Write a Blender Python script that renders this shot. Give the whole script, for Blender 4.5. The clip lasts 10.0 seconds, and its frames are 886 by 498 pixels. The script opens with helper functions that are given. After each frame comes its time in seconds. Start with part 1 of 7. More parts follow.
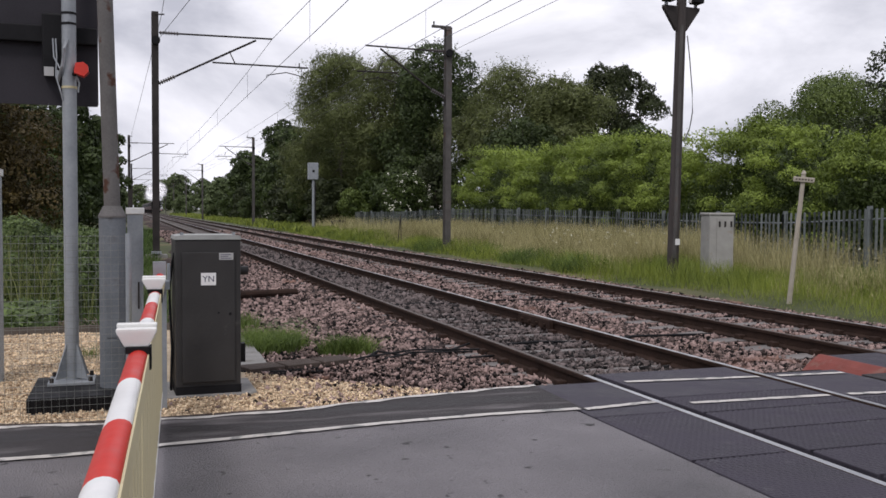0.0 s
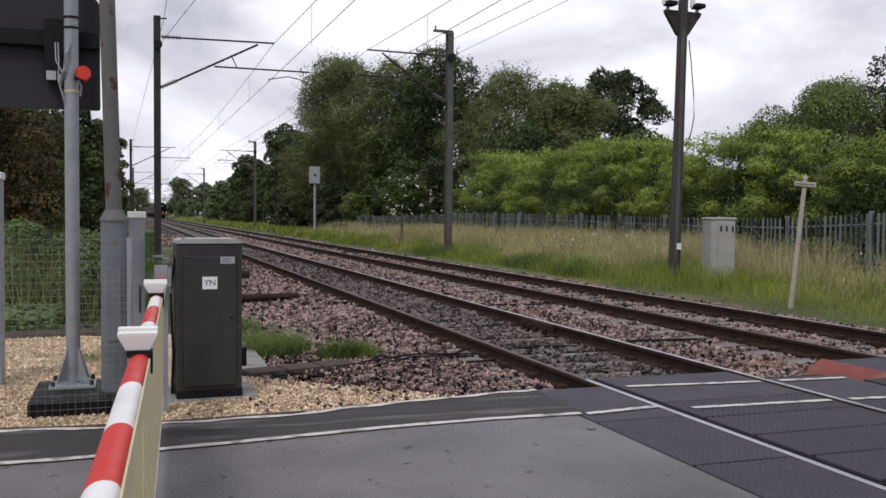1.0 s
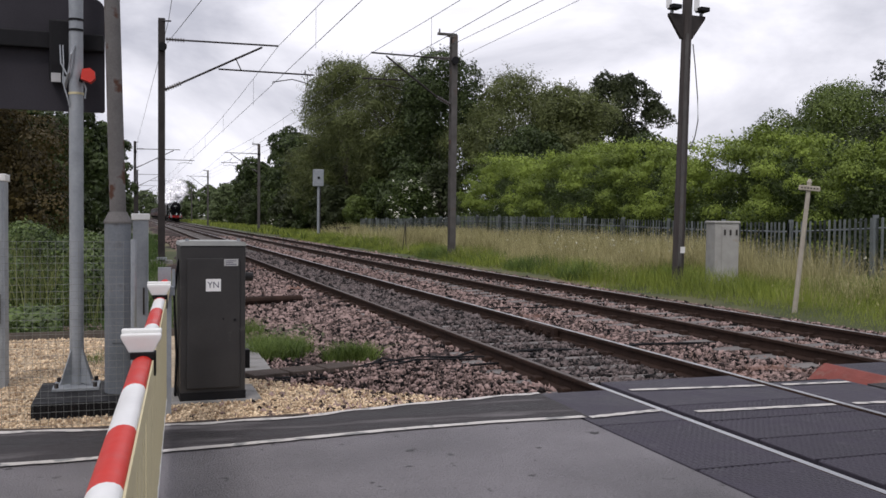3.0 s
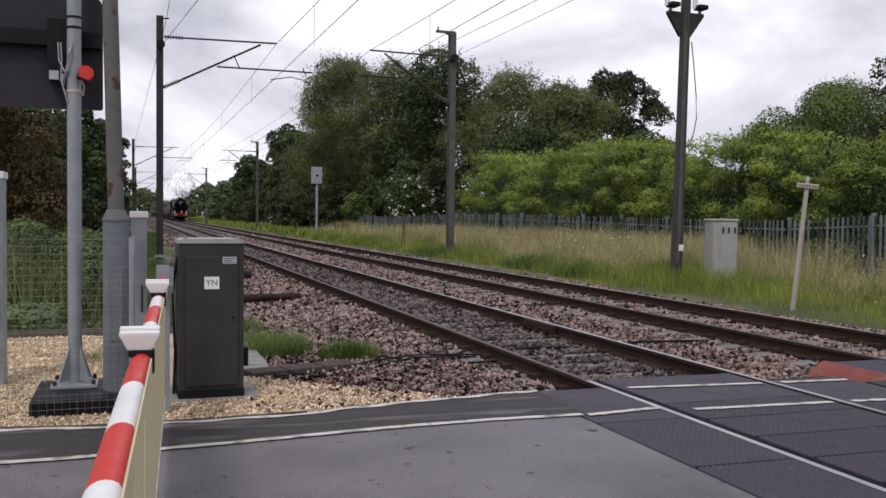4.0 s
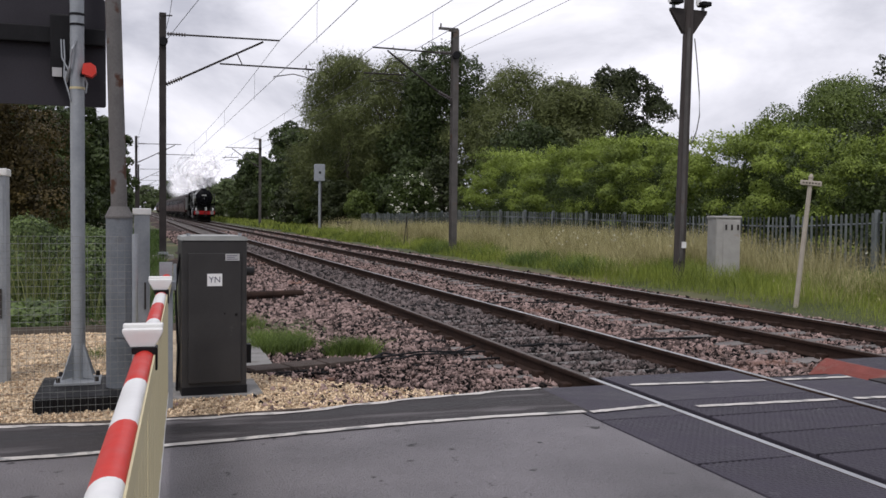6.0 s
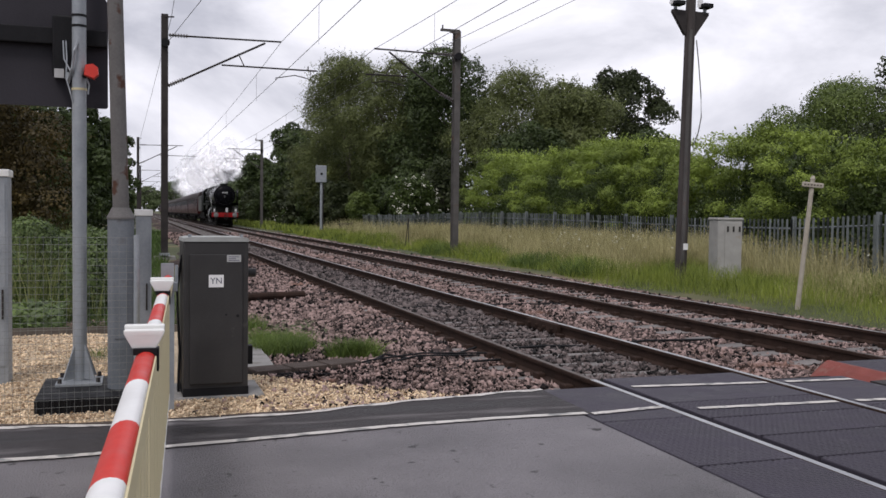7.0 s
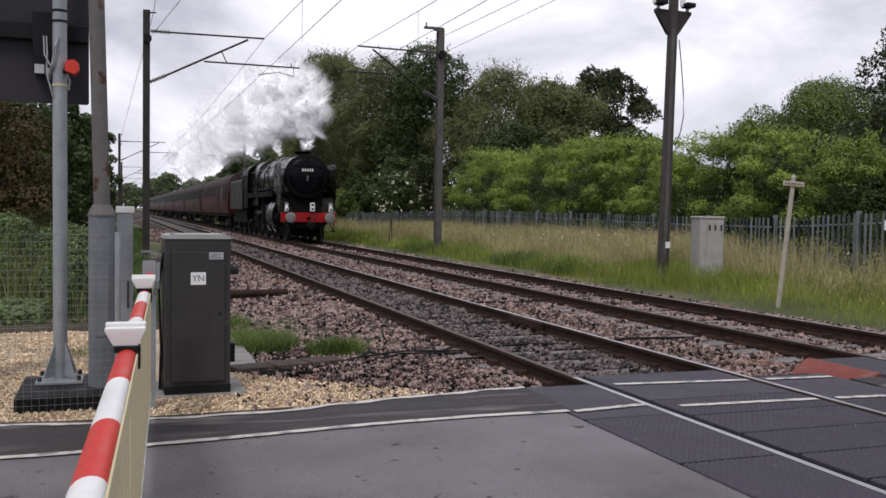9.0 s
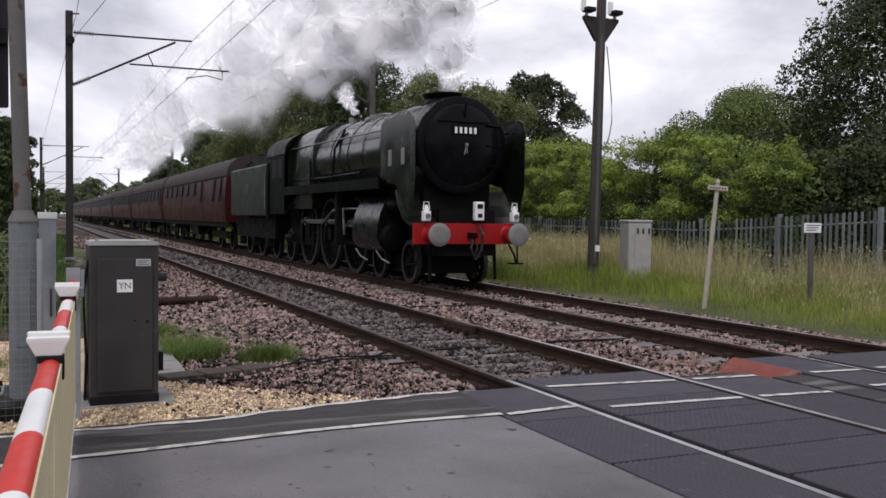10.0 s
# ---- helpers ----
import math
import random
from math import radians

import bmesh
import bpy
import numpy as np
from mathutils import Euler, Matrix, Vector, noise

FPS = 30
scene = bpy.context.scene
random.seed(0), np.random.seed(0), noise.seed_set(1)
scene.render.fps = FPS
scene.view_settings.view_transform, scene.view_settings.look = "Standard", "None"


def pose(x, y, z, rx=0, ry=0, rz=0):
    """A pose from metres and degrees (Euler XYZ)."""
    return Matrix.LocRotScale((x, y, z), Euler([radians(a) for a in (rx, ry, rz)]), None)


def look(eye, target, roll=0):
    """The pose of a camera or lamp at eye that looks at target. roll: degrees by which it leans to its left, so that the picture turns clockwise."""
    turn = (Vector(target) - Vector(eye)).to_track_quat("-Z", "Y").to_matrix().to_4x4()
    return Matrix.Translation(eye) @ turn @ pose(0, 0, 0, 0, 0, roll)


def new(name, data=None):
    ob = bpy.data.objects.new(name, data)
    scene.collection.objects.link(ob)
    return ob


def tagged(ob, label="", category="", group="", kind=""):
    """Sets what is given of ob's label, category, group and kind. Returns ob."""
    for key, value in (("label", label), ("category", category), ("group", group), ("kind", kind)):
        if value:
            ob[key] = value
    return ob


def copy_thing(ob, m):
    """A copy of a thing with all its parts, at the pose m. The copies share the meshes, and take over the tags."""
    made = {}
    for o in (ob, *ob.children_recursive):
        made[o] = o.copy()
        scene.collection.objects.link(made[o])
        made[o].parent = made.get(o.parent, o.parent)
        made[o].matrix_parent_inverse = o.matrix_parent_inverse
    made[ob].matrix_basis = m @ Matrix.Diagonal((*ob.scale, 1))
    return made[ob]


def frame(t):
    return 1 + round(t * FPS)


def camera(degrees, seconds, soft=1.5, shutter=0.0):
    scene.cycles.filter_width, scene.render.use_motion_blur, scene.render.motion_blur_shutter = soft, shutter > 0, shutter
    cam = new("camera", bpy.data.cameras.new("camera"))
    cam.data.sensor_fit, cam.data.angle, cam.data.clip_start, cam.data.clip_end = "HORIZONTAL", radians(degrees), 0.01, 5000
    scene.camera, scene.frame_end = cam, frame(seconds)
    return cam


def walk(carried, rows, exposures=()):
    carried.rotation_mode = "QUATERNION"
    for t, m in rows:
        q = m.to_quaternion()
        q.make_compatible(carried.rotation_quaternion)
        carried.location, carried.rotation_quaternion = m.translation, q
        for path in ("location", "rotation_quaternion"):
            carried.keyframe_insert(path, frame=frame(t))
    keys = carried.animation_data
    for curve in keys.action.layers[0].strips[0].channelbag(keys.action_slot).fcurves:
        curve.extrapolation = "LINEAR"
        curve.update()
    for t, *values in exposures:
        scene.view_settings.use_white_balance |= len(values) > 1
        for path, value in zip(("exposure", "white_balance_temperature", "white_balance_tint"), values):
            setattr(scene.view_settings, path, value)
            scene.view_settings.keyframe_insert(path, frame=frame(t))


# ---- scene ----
# Metres. x runs across the tracks (to the far track), y along them, z up; z = 0 is the road and rail-top level.
EYE = (0.0, 0.0, 1.43)
cam = camera(51.43, 10.0, soft=1.55)
# seconds, yaw, pitch, roll
VIEW = (
    (0.0, -18.889, -2.376, -0.394),
    (0.5, -18.850, -2.082, -0.396),
    (1.0, -18.800, -2.116, -0.473),
    (1.5, -18.678, -1.924, -0.548),
    (2.0, -18.617, -1.887, -0.612),
    (2.5, -18.549, -1.886, -0.630),
    (4.0, -18.675, -2.076, -0.637),
    (4.5, -18.605, -2.096, -0.616),
    (5.0, -18.585, -2.167, -0.551),
    (5.5, -18.552, -2.267, -0.606),
    (7.0, -18.409, -2.169, -0.713),
    (7.5, -18.380, -2.030, -0.734),
    (8.0, -18.479, -1.925, -0.764),
    (8.5, -18.696, -1.998, -0.825),
    (9.0, -19.449, -2.290, -0.865),
    (9.5, -21.781, -2.328, -0.829),
    (10.0, -23.656, -1.945, -0.638),
)
walk(cam, [(t, pose(*EYE, 90 + p, r, yaw)) for t, yaw, p, r in VIEW], exposures=((0.0, 0.0, 6400, 15), (10.0, 0.0, 6400, 15)))

# ---- light ----
SUN_EL, SUN_AZ = radians(50), radians(215)
world = bpy.data.worlds.new("overcast_sky")
scene.world = world
world.use_nodes = True
wn, wl = world.node_tree.nodes, world.node_tree.links
wn.clear()
w_out = wn.new("ShaderNodeOutputWorld")
sky = wn.new("ShaderNodeTexSky")
sky.sky_type, sky.sun_disc, sky.sun_elevation, sky.sun_rotation = "NISHITA", False, SUN_EL, SUN_AZ
blue = wn.new("ShaderNodeBackground")
blue.inputs["Strength"].default_value = 0.13
wl.new(sky.outputs[0], blue.inputs["Color"])
tc = wn.new("ShaderNodeTexCoord")
mapping = wn.new("ShaderNodeMapping")
mapping.inputs["Scale"].default_value = (1.0, 1.0, 2.0)
mapping.inputs["Location"].default_value = (0.37, 0.1, 0.2)
wl.new(tc.outputs["Generated"], mapping.inputs["Vector"])
big = wn.new("ShaderNodeTexNoise")
big.inputs["Scale"].default_value, big.inputs["Detail"].default_value, big.inputs["Roughness"].default_value = 2.6, 8.0, 0.55
big.inputs["Distortion"].default_value = 0.4
wl.new(mapping.outputs[0], big.inputs["Vector"])
tone = wn.new("ShaderNodeValToRGB")
tone.color_ramp.elements[0].position, tone.color_ramp.elements[0].color = 0.38, (0.52, 0.54, 0.60, 1)
tone.color_ramp.elements[1].position, tone.color_ramp.elements[1].color = 0.60, (0.985, 0.997, 1.04, 1)
wl.new(big.outputs["Fac"], tone.inputs["Fac"])
cloud = wn.new("ShaderNodeBackground")
cloud.inputs["Strength"].default_value = 1.03
wl.new(tone.outputs[0], cloud.inputs["Color"])
gap = wn.new("ShaderNodeTexNoise")
gap.inputs["Scale"].default_value, gap.inputs["Detail"].default_value = 3.4, 6.0
wl.new(mapping.outputs[0], gap.inputs["Vector"])
cover = wn.new("ShaderNodeValToRGB")
cover.color_ramp.elements[0].position, cover.color_ramp.elements[0].color = 0.28, (0.5, 0.5, 0.5, 1)
cover.color_ramp.elements[1].position, cover.color_ramp.elements[1].color = 0.36, (1, 1, 1, 1)
wl.new(gap.outputs["Fac"], cover.inputs["Fac"])
mixed = wn.new("ShaderNodeMixShader")
wl.new(cover.outputs[0], mixed.inputs["Fac"])
wl.new(blue.outputs[0], mixed.inputs[1])
wl.new(cloud.outputs[0], mixed.inputs[2])
wl.new(mixed.outputs[0], w_out.inputs["Surface"])

scene.cycles.transparent_max_bounces = 64  # the steam is many thin veils deep

sun_data = bpy.data.lights.new("sun", "SUN")
sun_data.energy, sun_data.angle, sun_data.color = 1.3, radians(14), (1.0, 0.96, 0.9)
sun = new("sun", sun_data)
sun.matrix_world = look((-30 * math.sin(SUN_AZ) * -1, 30 * math.cos(SUN_AZ), 40), (0, 0, 0))

# ---- materials ----
def material(name, dark, light, scale=8.0, rough=0.8, rough2=None, metal=0.0, bump=0.0, fine=60.0, spec=0.5,
             stain=None, stain_scale=1.5, stain_cut=0.55, per_piece=0.0, per_island=0.0, translucent=0.0, glow=0.0,
             object_space=True, stretch=(1, 1, 1), stain_soft=0.1):
    """Two-tone surface: coarse and fine noise between two colours, an optional third as stains, bump from the fine noise."""
    m = bpy.data.materials.new(name)
    m.use_nodes = True
    n, l = m.node_tree.nodes, m.node_tree.links
    b = n["Principled BSDF"]
    co = n.new("ShaderNodeTexCoord")
    mp = n.new("ShaderNodeMapping")
    mp.inputs["Scale"].default_value = stretch
    l.new(co.outputs["Object"] if object_space else co.outputs["Generated"], mp.inputs["Vector"])
    n1 = n.new("ShaderNodeTexNoise")
    n1.inputs["Scale"].default_value, n1.inputs["Detail"].default_value = scale, 4.0
    l.new(mp.outputs[0], n1.inputs["Vector"])
    n2 = n.new("ShaderNodeTexNoise")
    n2.inputs["Scale"].default_value, n2.inputs["Detail"].default_value = fine, 3.0
    l.new(mp.outputs[0], n2.inputs["Vector"])
    add = n.new("ShaderNodeMath")
    add.operation = "MULTIPLY_ADD"
    l.new(n2.outputs["Fac"], add.inputs[0])
    add.inputs[1].default_value = 0.6
    half = n.new("ShaderNodeMath")
    half.operation = "MULTIPLY_ADD"
    l.new(n1.outputs["Fac"], half.inputs[0])
    half.inputs[1].default_value, half.inputs[2].default_value = 1.4, -0.5
    l.new(half.outputs[0], add.inputs[2])
    last = add.outputs[0]
    if per_piece or per_island:
        src = n.new("ShaderNodeObjectInfo" if per_piece else "ShaderNodeNewGeometry")
        k = n.new("ShaderNodeMath")
        k.operation = "MULTIPLY_ADD"
        l.new(src.outputs["Random" if per_piece else "Random Per Island"], k.inputs[0])
        k.inputs[1].default_value = per_piece or per_island
        sh = n.new("ShaderNodeMath")
        sh.operation = "SUBTRACT"
        l.new(last, sh.inputs[0])
        sh.inputs[1].default_value = (per_piece or per_island) / 2
        l.new(sh.outputs[0], k.inputs[2])
        last = k.outputs[0]
    mix = n.new("ShaderNodeMix")
    mix.data_type, mix.clamp_factor = "RGBA", True
    l.new(last, mix.inputs["Factor"])
    mix.inputs["A"].default_value, mix.inputs["B"].default_value = (*dark, 1), (*light, 1)
    colour = mix.outputs["Result"]
    if stain:
        n3 = n.new("ShaderNodeTexNoise")
        n3.inputs["Scale"].default_value, n3.inputs["Detail"].default_value = stain_scale, 6.0
        l.new(mp.outputs[0], n3.inputs["Vector"])
        rmp = n.new("ShaderNodeMapRange")
        rmp.inputs["From Min"].default_value, rmp.inputs["From Max"].default_value = stain_cut, stain_cut + stain_soft
        l.new(n3.outputs["Fac"], rmp.inputs["Value"])
        mx = n.new("ShaderNodeMix")
        mx.data_type = "RGBA"
        l.new(rmp.outputs[0], mx.inputs["Factor"])
        l.new(colour, mx.inputs["A"])
        mx.inputs["B"].default_value = (*stain, 1)
        colour = mx.outputs["Result"]
    l.new(colour, b.inputs["Base Color"])
    b.inputs["Metallic"].default_value = metal
    b.inputs["Specular IOR Level"].default_value = spec
    if rough2 is None:
        b.inputs["Roughness"].default_value = rough
    else:
        rr = n.new("ShaderNodeMapRange")
        rr.inputs["From Min"].default_value, rr.inputs["From Max"].default_value = 0.35, 0.65
        rr.inputs["To Min"].default_value, rr.inputs["To Max"].default_value = rough, rough2
        l.new(n1.outputs["Fac"], rr.inputs["Value"])
        l.new(rr.outputs[0], b.inputs["Roughness"])
    if bump:
        bp = n.new("ShaderNodeBump")
        bp.inputs["Strength"].default_value, bp.inputs["Distance"].default_value = bump, 0.02
        l.new(n2.outputs["Fac"], bp.inputs["Height"])
        l.new(bp.outputs[0], b.inputs["Normal"])
    if glow:
        l.new(colour, b.inputs["Emission Color"])
        b.inputs["Emission Strength"].default_value = glow
    if translucent:
        tr = n.new("ShaderNodeBsdfTranslucent")
        l.new(colour, tr.inputs["Color"])
        ms = n.new("ShaderNodeMixShader")
        ms.inputs["Fac"].default_value = translucent
        l.new(b.outputs[0], ms.inputs[1])
        l.new(tr.outputs[0], ms.inputs[2])
        l.new(ms.outputs[0], n["Material Output"].inputs["Surface"])
    return m


ASPHALT = material("asphalt", (0.085, 0.079, 0.087), (0.36, 0.338, 0.357), 0.9, 0.5, 0.75, bump=1.6, fine=85, stain=(0.05, 0.047, 0.05), stain_scale=7.0, stain_cut=0.645, stain_soft=0.06)
ASPHALT_DARK = material("dark_asphalt", (0.02, 0.0175, 0.019), (0.08, 0.071, 0.075), 1.6, 0.5, 0.85, bump=1.0, fine=60, stain=(0.2, 0.186, 0.19), stain_scale=1.6, stain_cut=0.53, stain_soft=0.14, stretch=(0.45, 2.4, 1), spec=0.30)
ROAD_PAINT = material("worn_road_paint", (0.45, 0.425, 0.4), (0.62, 0.59, 0.56), 5.0, 0.7, bump=0.2, fine=90, stain=(0.22, 0.22, 0.215), stain_scale=9.0, stain_cut=0.53)
RUBBER = material("crossing_rubber", (0.027, 0.024, 0.033), (0.078, 0.07, 0.092), 2.0, 0.45, 0.75, bump=0.4, fine=140, stain=(0.16, 0.16, 0.165), stain_scale=2.5, stain_cut=0.6, per_piece=0.25, spec=0.25)
RED_RUBBER = material("red_painted_ramp", (0.15, 0.028, 0.02), (0.24, 0.055, 0.04), 6.0, 0.7, bump=0.3, stain=(0.2, 0.08, 0.06), stain_scale=8.0)
BLACK_GAP = material("flangeway_dirt", (0.012, 0.012, 0.012), (0.03, 0.028, 0.026), 10.0, 0.9, spec=0.10)
BALLAST_BED = material("ballast_bed", (0.012, 0.009, 0.009), (0.085, 0.064, 0.06), 14.0, 0.9, bump=1.0, fine=34, stain=(0.22, 0.15, 0.12), stain_scale=0.5, stain_cut=0.56, spec=0.10)
BALLAST_STONE = material("ballast_stone", (0.004, 0.003, 0.003), (0.37, 0.266, 0.241), 3.0, 0.85, fine=30, per_island=1.5, stain=(0.27, 0.155, 0.12), stain_scale=0.7, stain_cut=0.6, spec=0.20)
BALLAST_OILY = material("oily_grey_stone", (0.004, 0.0035, 0.0035), (0.185, 0.15, 0.144), 3.0, 0.75, fine=30, per_island=1.4, spec=0.25)
GRAVEL_BED = material("pale_gravel_bed", (0.28, 0.21, 0.13), (0.68, 0.55, 0.39), 30.0, 0.9, bump=0.9, fine=60, stain=(0.2, 0.15, 0.11), stain_scale=1.3, stain_cut=0.6)
GRAVEL_STONE = material("pale_gravel_stone", (0.27, 0.18, 0.105), (0.92, 0.73, 0.5), 6.0, 0.85, fine=40, per_island=1.2)
RAIL_SIDE = material("rusty_rail_side", (0.017, 0.011, 0.009), (0.06, 0.037, 0.029), 5.0, 0.75, 0.9, bump=0.3, fine=40, spec=0.10)
RAIL_TOP = material("polished_rail_top", (0.42, 0.42, 0.44), (0.66, 0.66, 0.68), 4.0, 0.28, 0.42, metal=1.0)
RAIL_DULL = material("dull_rail_top", (0.07, 0.052, 0.045), (0.14, 0.11, 0.095), 4.0, 0.45, 0.6, metal=0.7)
SLEEPER = material("concrete_sleeper", (0.085, 0.078, 0.074), (0.25, 0.228, 0.218), 4.0, 0.9, bump=0.4, fine=50, per_piece=0.3)
EARTH = material("verge_earth", (0.028, 0.034, 0.013), (0.085, 0.1, 0.03), 0.8, 0.95, bump=0.6, fine=12, stain=(0.14, 0.12, 0.06), stain_scale=0.15, stain_cut=0.52)
GALV = material("galvanised_steel", (0.225, 0.247, 0.27), (0.37, 0.392, 0.415), 7.0, 0.5, 0.65, metal=0.35, fine=50)
MAST_STEEL = material("weathered_mast_steel", (0.06, 0.056, 0.053), (0.14, 0.132, 0.127), 3.0, 0.65, 0.8, metal=0.2, fine=30, stain=(0.12, 0.07, 0.05), stain_scale=2.0, stain_cut=0.6, spec=0.30)
DARK_STEEL = material("dark_mast_steel", (0.024, 0.021, 0.021), (0.064, 0.057, 0.055), 3.0, 0.6, 0.8, metal=0.1, fine=30, spec=0.12)
PAINT_BLACK = material("black_paint", (0.006, 0.006, 0.007), (0.017, 0.017, 0.019), 9.0, 0.5, 0.7, spec=0.15)
PAINT_BOARD = material("charcoal_board_paint", (0.024, 0.022, 0.027), (0.042, 0.039, 0.047), 3.0, 0.5, 0.65, bump=0.05, spec=0.20)
RUSTY_POST = material("rusted_grey_post", (0.088, 0.083, 0.081), (0.172, 0.164, 0.16), 5.0, 0.7, bump=0.2, stain=(0.075, 0.035, 0.022), stain_scale=5.0, stain_cut=0.56, stain_soft=0.05, spec=0.25)
SLEEVE_GREY = material("weathered_grey_sleeve", (0.095, 0.107, 0.12), (0.19, 0.206, 0.228), 4.0, 0.6, bump=0.15, stain=(0.09, 0.08, 0.075), stain_scale=4.0, stain_cut=0.6, spec=0.25)
CABINET_GREY = material("dark_grey_cabinet_paint", (0.032, 0.031, 0.031), (0.05, 0.048, 0.048), 4.0, 0.42, 0.55, fine=80, stain=(0.10, 0.095, 0.09), stain_scale=5.0, stain_cut=0.64, spec=0.20)
CABINET_TOP = material("pale_grey_top", (0.24, 0.25, 0.24), (0.38, 0.39, 0.38), 6.0, 0.6, 0.75)
PALE_CABINET = material("weathered_pale_cabinet", (0.26, 0.258, 0.24), (0.4, 0.39, 0.37), 4.0, 0.6, bump=0.1, stain=(0.28, 0.22, 0.16), stain_scale=3.0, stain_cut=0.62)
LABEL_WHITE = material("white_label", (0.74, 0.74, 0.74), (0.82, 0.82, 0.82), 10.0, 0.5)
LABEL_GREY = material("grey_label", (0.36, 0.36, 0.36), (0.46, 0.46, 0.46), 10.0, 0.5)
INK = material("label_ink", (0.05, 0.05, 0.09), (0.09, 0.09, 0.14), 10.0, 0.6)
BOOM_RED = material("boom_red_film", (0.46, 0.014, 0.009), (0.62, 0.032, 0.018), 6.0, 0.32, 0.5, fine=40, spec=0.25)
BOOM_WHITE = material("boom_white_film", (0.66, 0.66, 0.65), (0.80, 0.80, 0.79), 6.0, 0.35, 0.5, fine=40)
CREAM = material("cream_painted_aluminium", (0.50, 0.44, 0.26), (0.62, 0.55, 0.35), 3.0, 0.55, 0.7)
LAMP_WHITE = material("white_lamp_plastic", (0.74, 0.74, 0.72), (0.84, 0.84, 0.82), 10.0, 0.35)
LAMP_RED = material("red_lamp_plastic", (0.60, 0.03, 0.018), (0.72, 0.05, 0.03), 10.0, 0.35)
WIRE_GALV = material("pale_fence_wire", (0.15, 0.157, 0.15), (0.27, 0.28, 0.265), 8.0, 0.5, metal=0.2)
CABLE = material("overhead_wire", (0.05, 0.05, 0.055), (0.10, 0.10, 0.105), 6.0, 0.6)
PORCELAIN = material("brown_insulator", (0.03, 0.022, 0.02), (0.06, 0.045, 0.04), 6.0, 0.35)
CONCRETE = material("grey_concrete", (0.17, 0.165, 0.157), (0.31, 0.3, 0.285), 5.0, 0.9, bump=0.4, fine=45, stain=(0.15, 0.14, 0.12), stain_scale=3.0)
TIMBER = material("weathered_timber", (0.06, 0.052, 0.045), (0.15, 0.13, 0.11), 5.0, 0.85, bump=0.4, fine=30, stretch=(1, 6, 1), spec=0.20)
SLEEPER_TIMBER = material("dark_brown_timber", (0.035, 0.027, 0.023), (0.11, 0.086, 0.074), 5.0, 0.85, bump=0.5, fine=30, stretch=(1, 6, 1), spec=0.20)
PALE_POST = material("bleached_concrete_post", (0.30, 0.27, 0.22), (0.46, 0.42, 0.35), 6.0, 0.85, bump=0.3, fine=40)
FENCE_STEEL = material("palisade_steel", (0.105, 0.122, 0.122), (0.22, 0.245, 0.25), 2.0, 0.6, 0.75, metal=0.15, fine=25, per_piece=0.35)
POLE_WOOD = material("stained_pole_timber", (0.035, 0.03, 0.029), (0.085, 0.074, 0.071), 4.0, 0.75, bump=0.3, fine=40, stretch=(3, 3, 0.3), spec=0.2)
BARK = material("bark", (0.04, 0.033, 0.026), (0.11, 0.095, 0.08), 5.0, 0.95, bump=0.6, fine=25)


def leaf_material(name, dark, light, scale=0.7, trans=0.2):
    return material(name, dark, light, scale, 0.55, fine=1.6, per_island=0.26, translucent=trans, spec=0.3)


LEAF_WILLOW = leaf_material("grey_green_leaves", (0.012, 0.018, 0.005), (0.215, 0.25, 0.085))
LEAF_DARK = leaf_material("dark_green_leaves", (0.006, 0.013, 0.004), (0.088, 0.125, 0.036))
# Hedge in two tones: lit tops, and shade put into the darker green.
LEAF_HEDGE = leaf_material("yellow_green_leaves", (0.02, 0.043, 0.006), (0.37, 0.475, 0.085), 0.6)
LEAF_HEDGE_DEEP = leaf_material("mid_green_and_shade_leaves", (0.012, 0.023, 0.006), (0.088, 0.128, 0.027))
LEAF_BROAD = leaf_material("broad_green_leaves", (0.028, 0.048, 0.012), (0.17, 0.225, 0.05))
# Oak's own dark green, also used where undergrowth has shade in its colour.
LEAF_OAK_SHADE = leaf_material("oak_and_shade_leaves", (0.011, 0.017, 0.007), (0.066, 0.084, 0.028))
# Lifted darks: the haze over far trees is put into the leaf colour.
LEAF_FAR = leaf_material("hazed_distant_leaves", (0.05, 0.075, 0.03), (0.15, 0.19, 0.08))
LEAF_BRONZE = leaf_material("bronze_green_leaves", (0.008, 0.0075, 0.0025), (0.115, 0.082, 0.022), 1.2)
BLOSSOM = material("white_blossom", (0.55, 0.55, 0.45), (0.78, 0.77, 0.66), 4.0, 0.7, per_island=0.5)
GRASS = material("green_grass", (0.05, 0.085, 0.008), (0.34, 0.4, 0.065), 0.5, 0.6, fine=3.0, per_island=0.8, translucent=0.3)
GRASS_DRY = material("seeding_grass", (0.15, 0.14, 0.045), (0.6, 0.54, 0.29), 0.6, 0.7, fine=3.0, per_island=0.8, translucent=0.25)
NETTLE = material("nettle_leaves", (0.018, 0.036, 0.009), (0.15, 0.215, 0.055), 1.0, 0.55, fine=3.0, per_island=0.8, translucent=0.25)
LOCO_BLACK = material("locomotive_black", (0.0015, 0.0015, 0.002), (0.006, 0.006, 0.0065), 4.0, 0.35, 0.5, fine=20, spec=0.06)
LOCO_GLOSS = material("glossy_black_paint", (0.002, 0.002, 0.0025), (0.007, 0.007, 0.008), 4.0, 0.2, 0.34, fine=20, spec=0.45)
LOCO_DOOR = material("black_door_paint", (0.002, 0.002, 0.003), (0.006, 0.006, 0.008), 4.0, 0.18, 0.3, fine=20, spec=0.1)
LOCO_FRAME = material("oily_black_frame", (0.003, 0.003, 0.003), (0.012, 0.011, 0.01), 5.0, 0.5, 0.8, fine=20, spec=0.06)
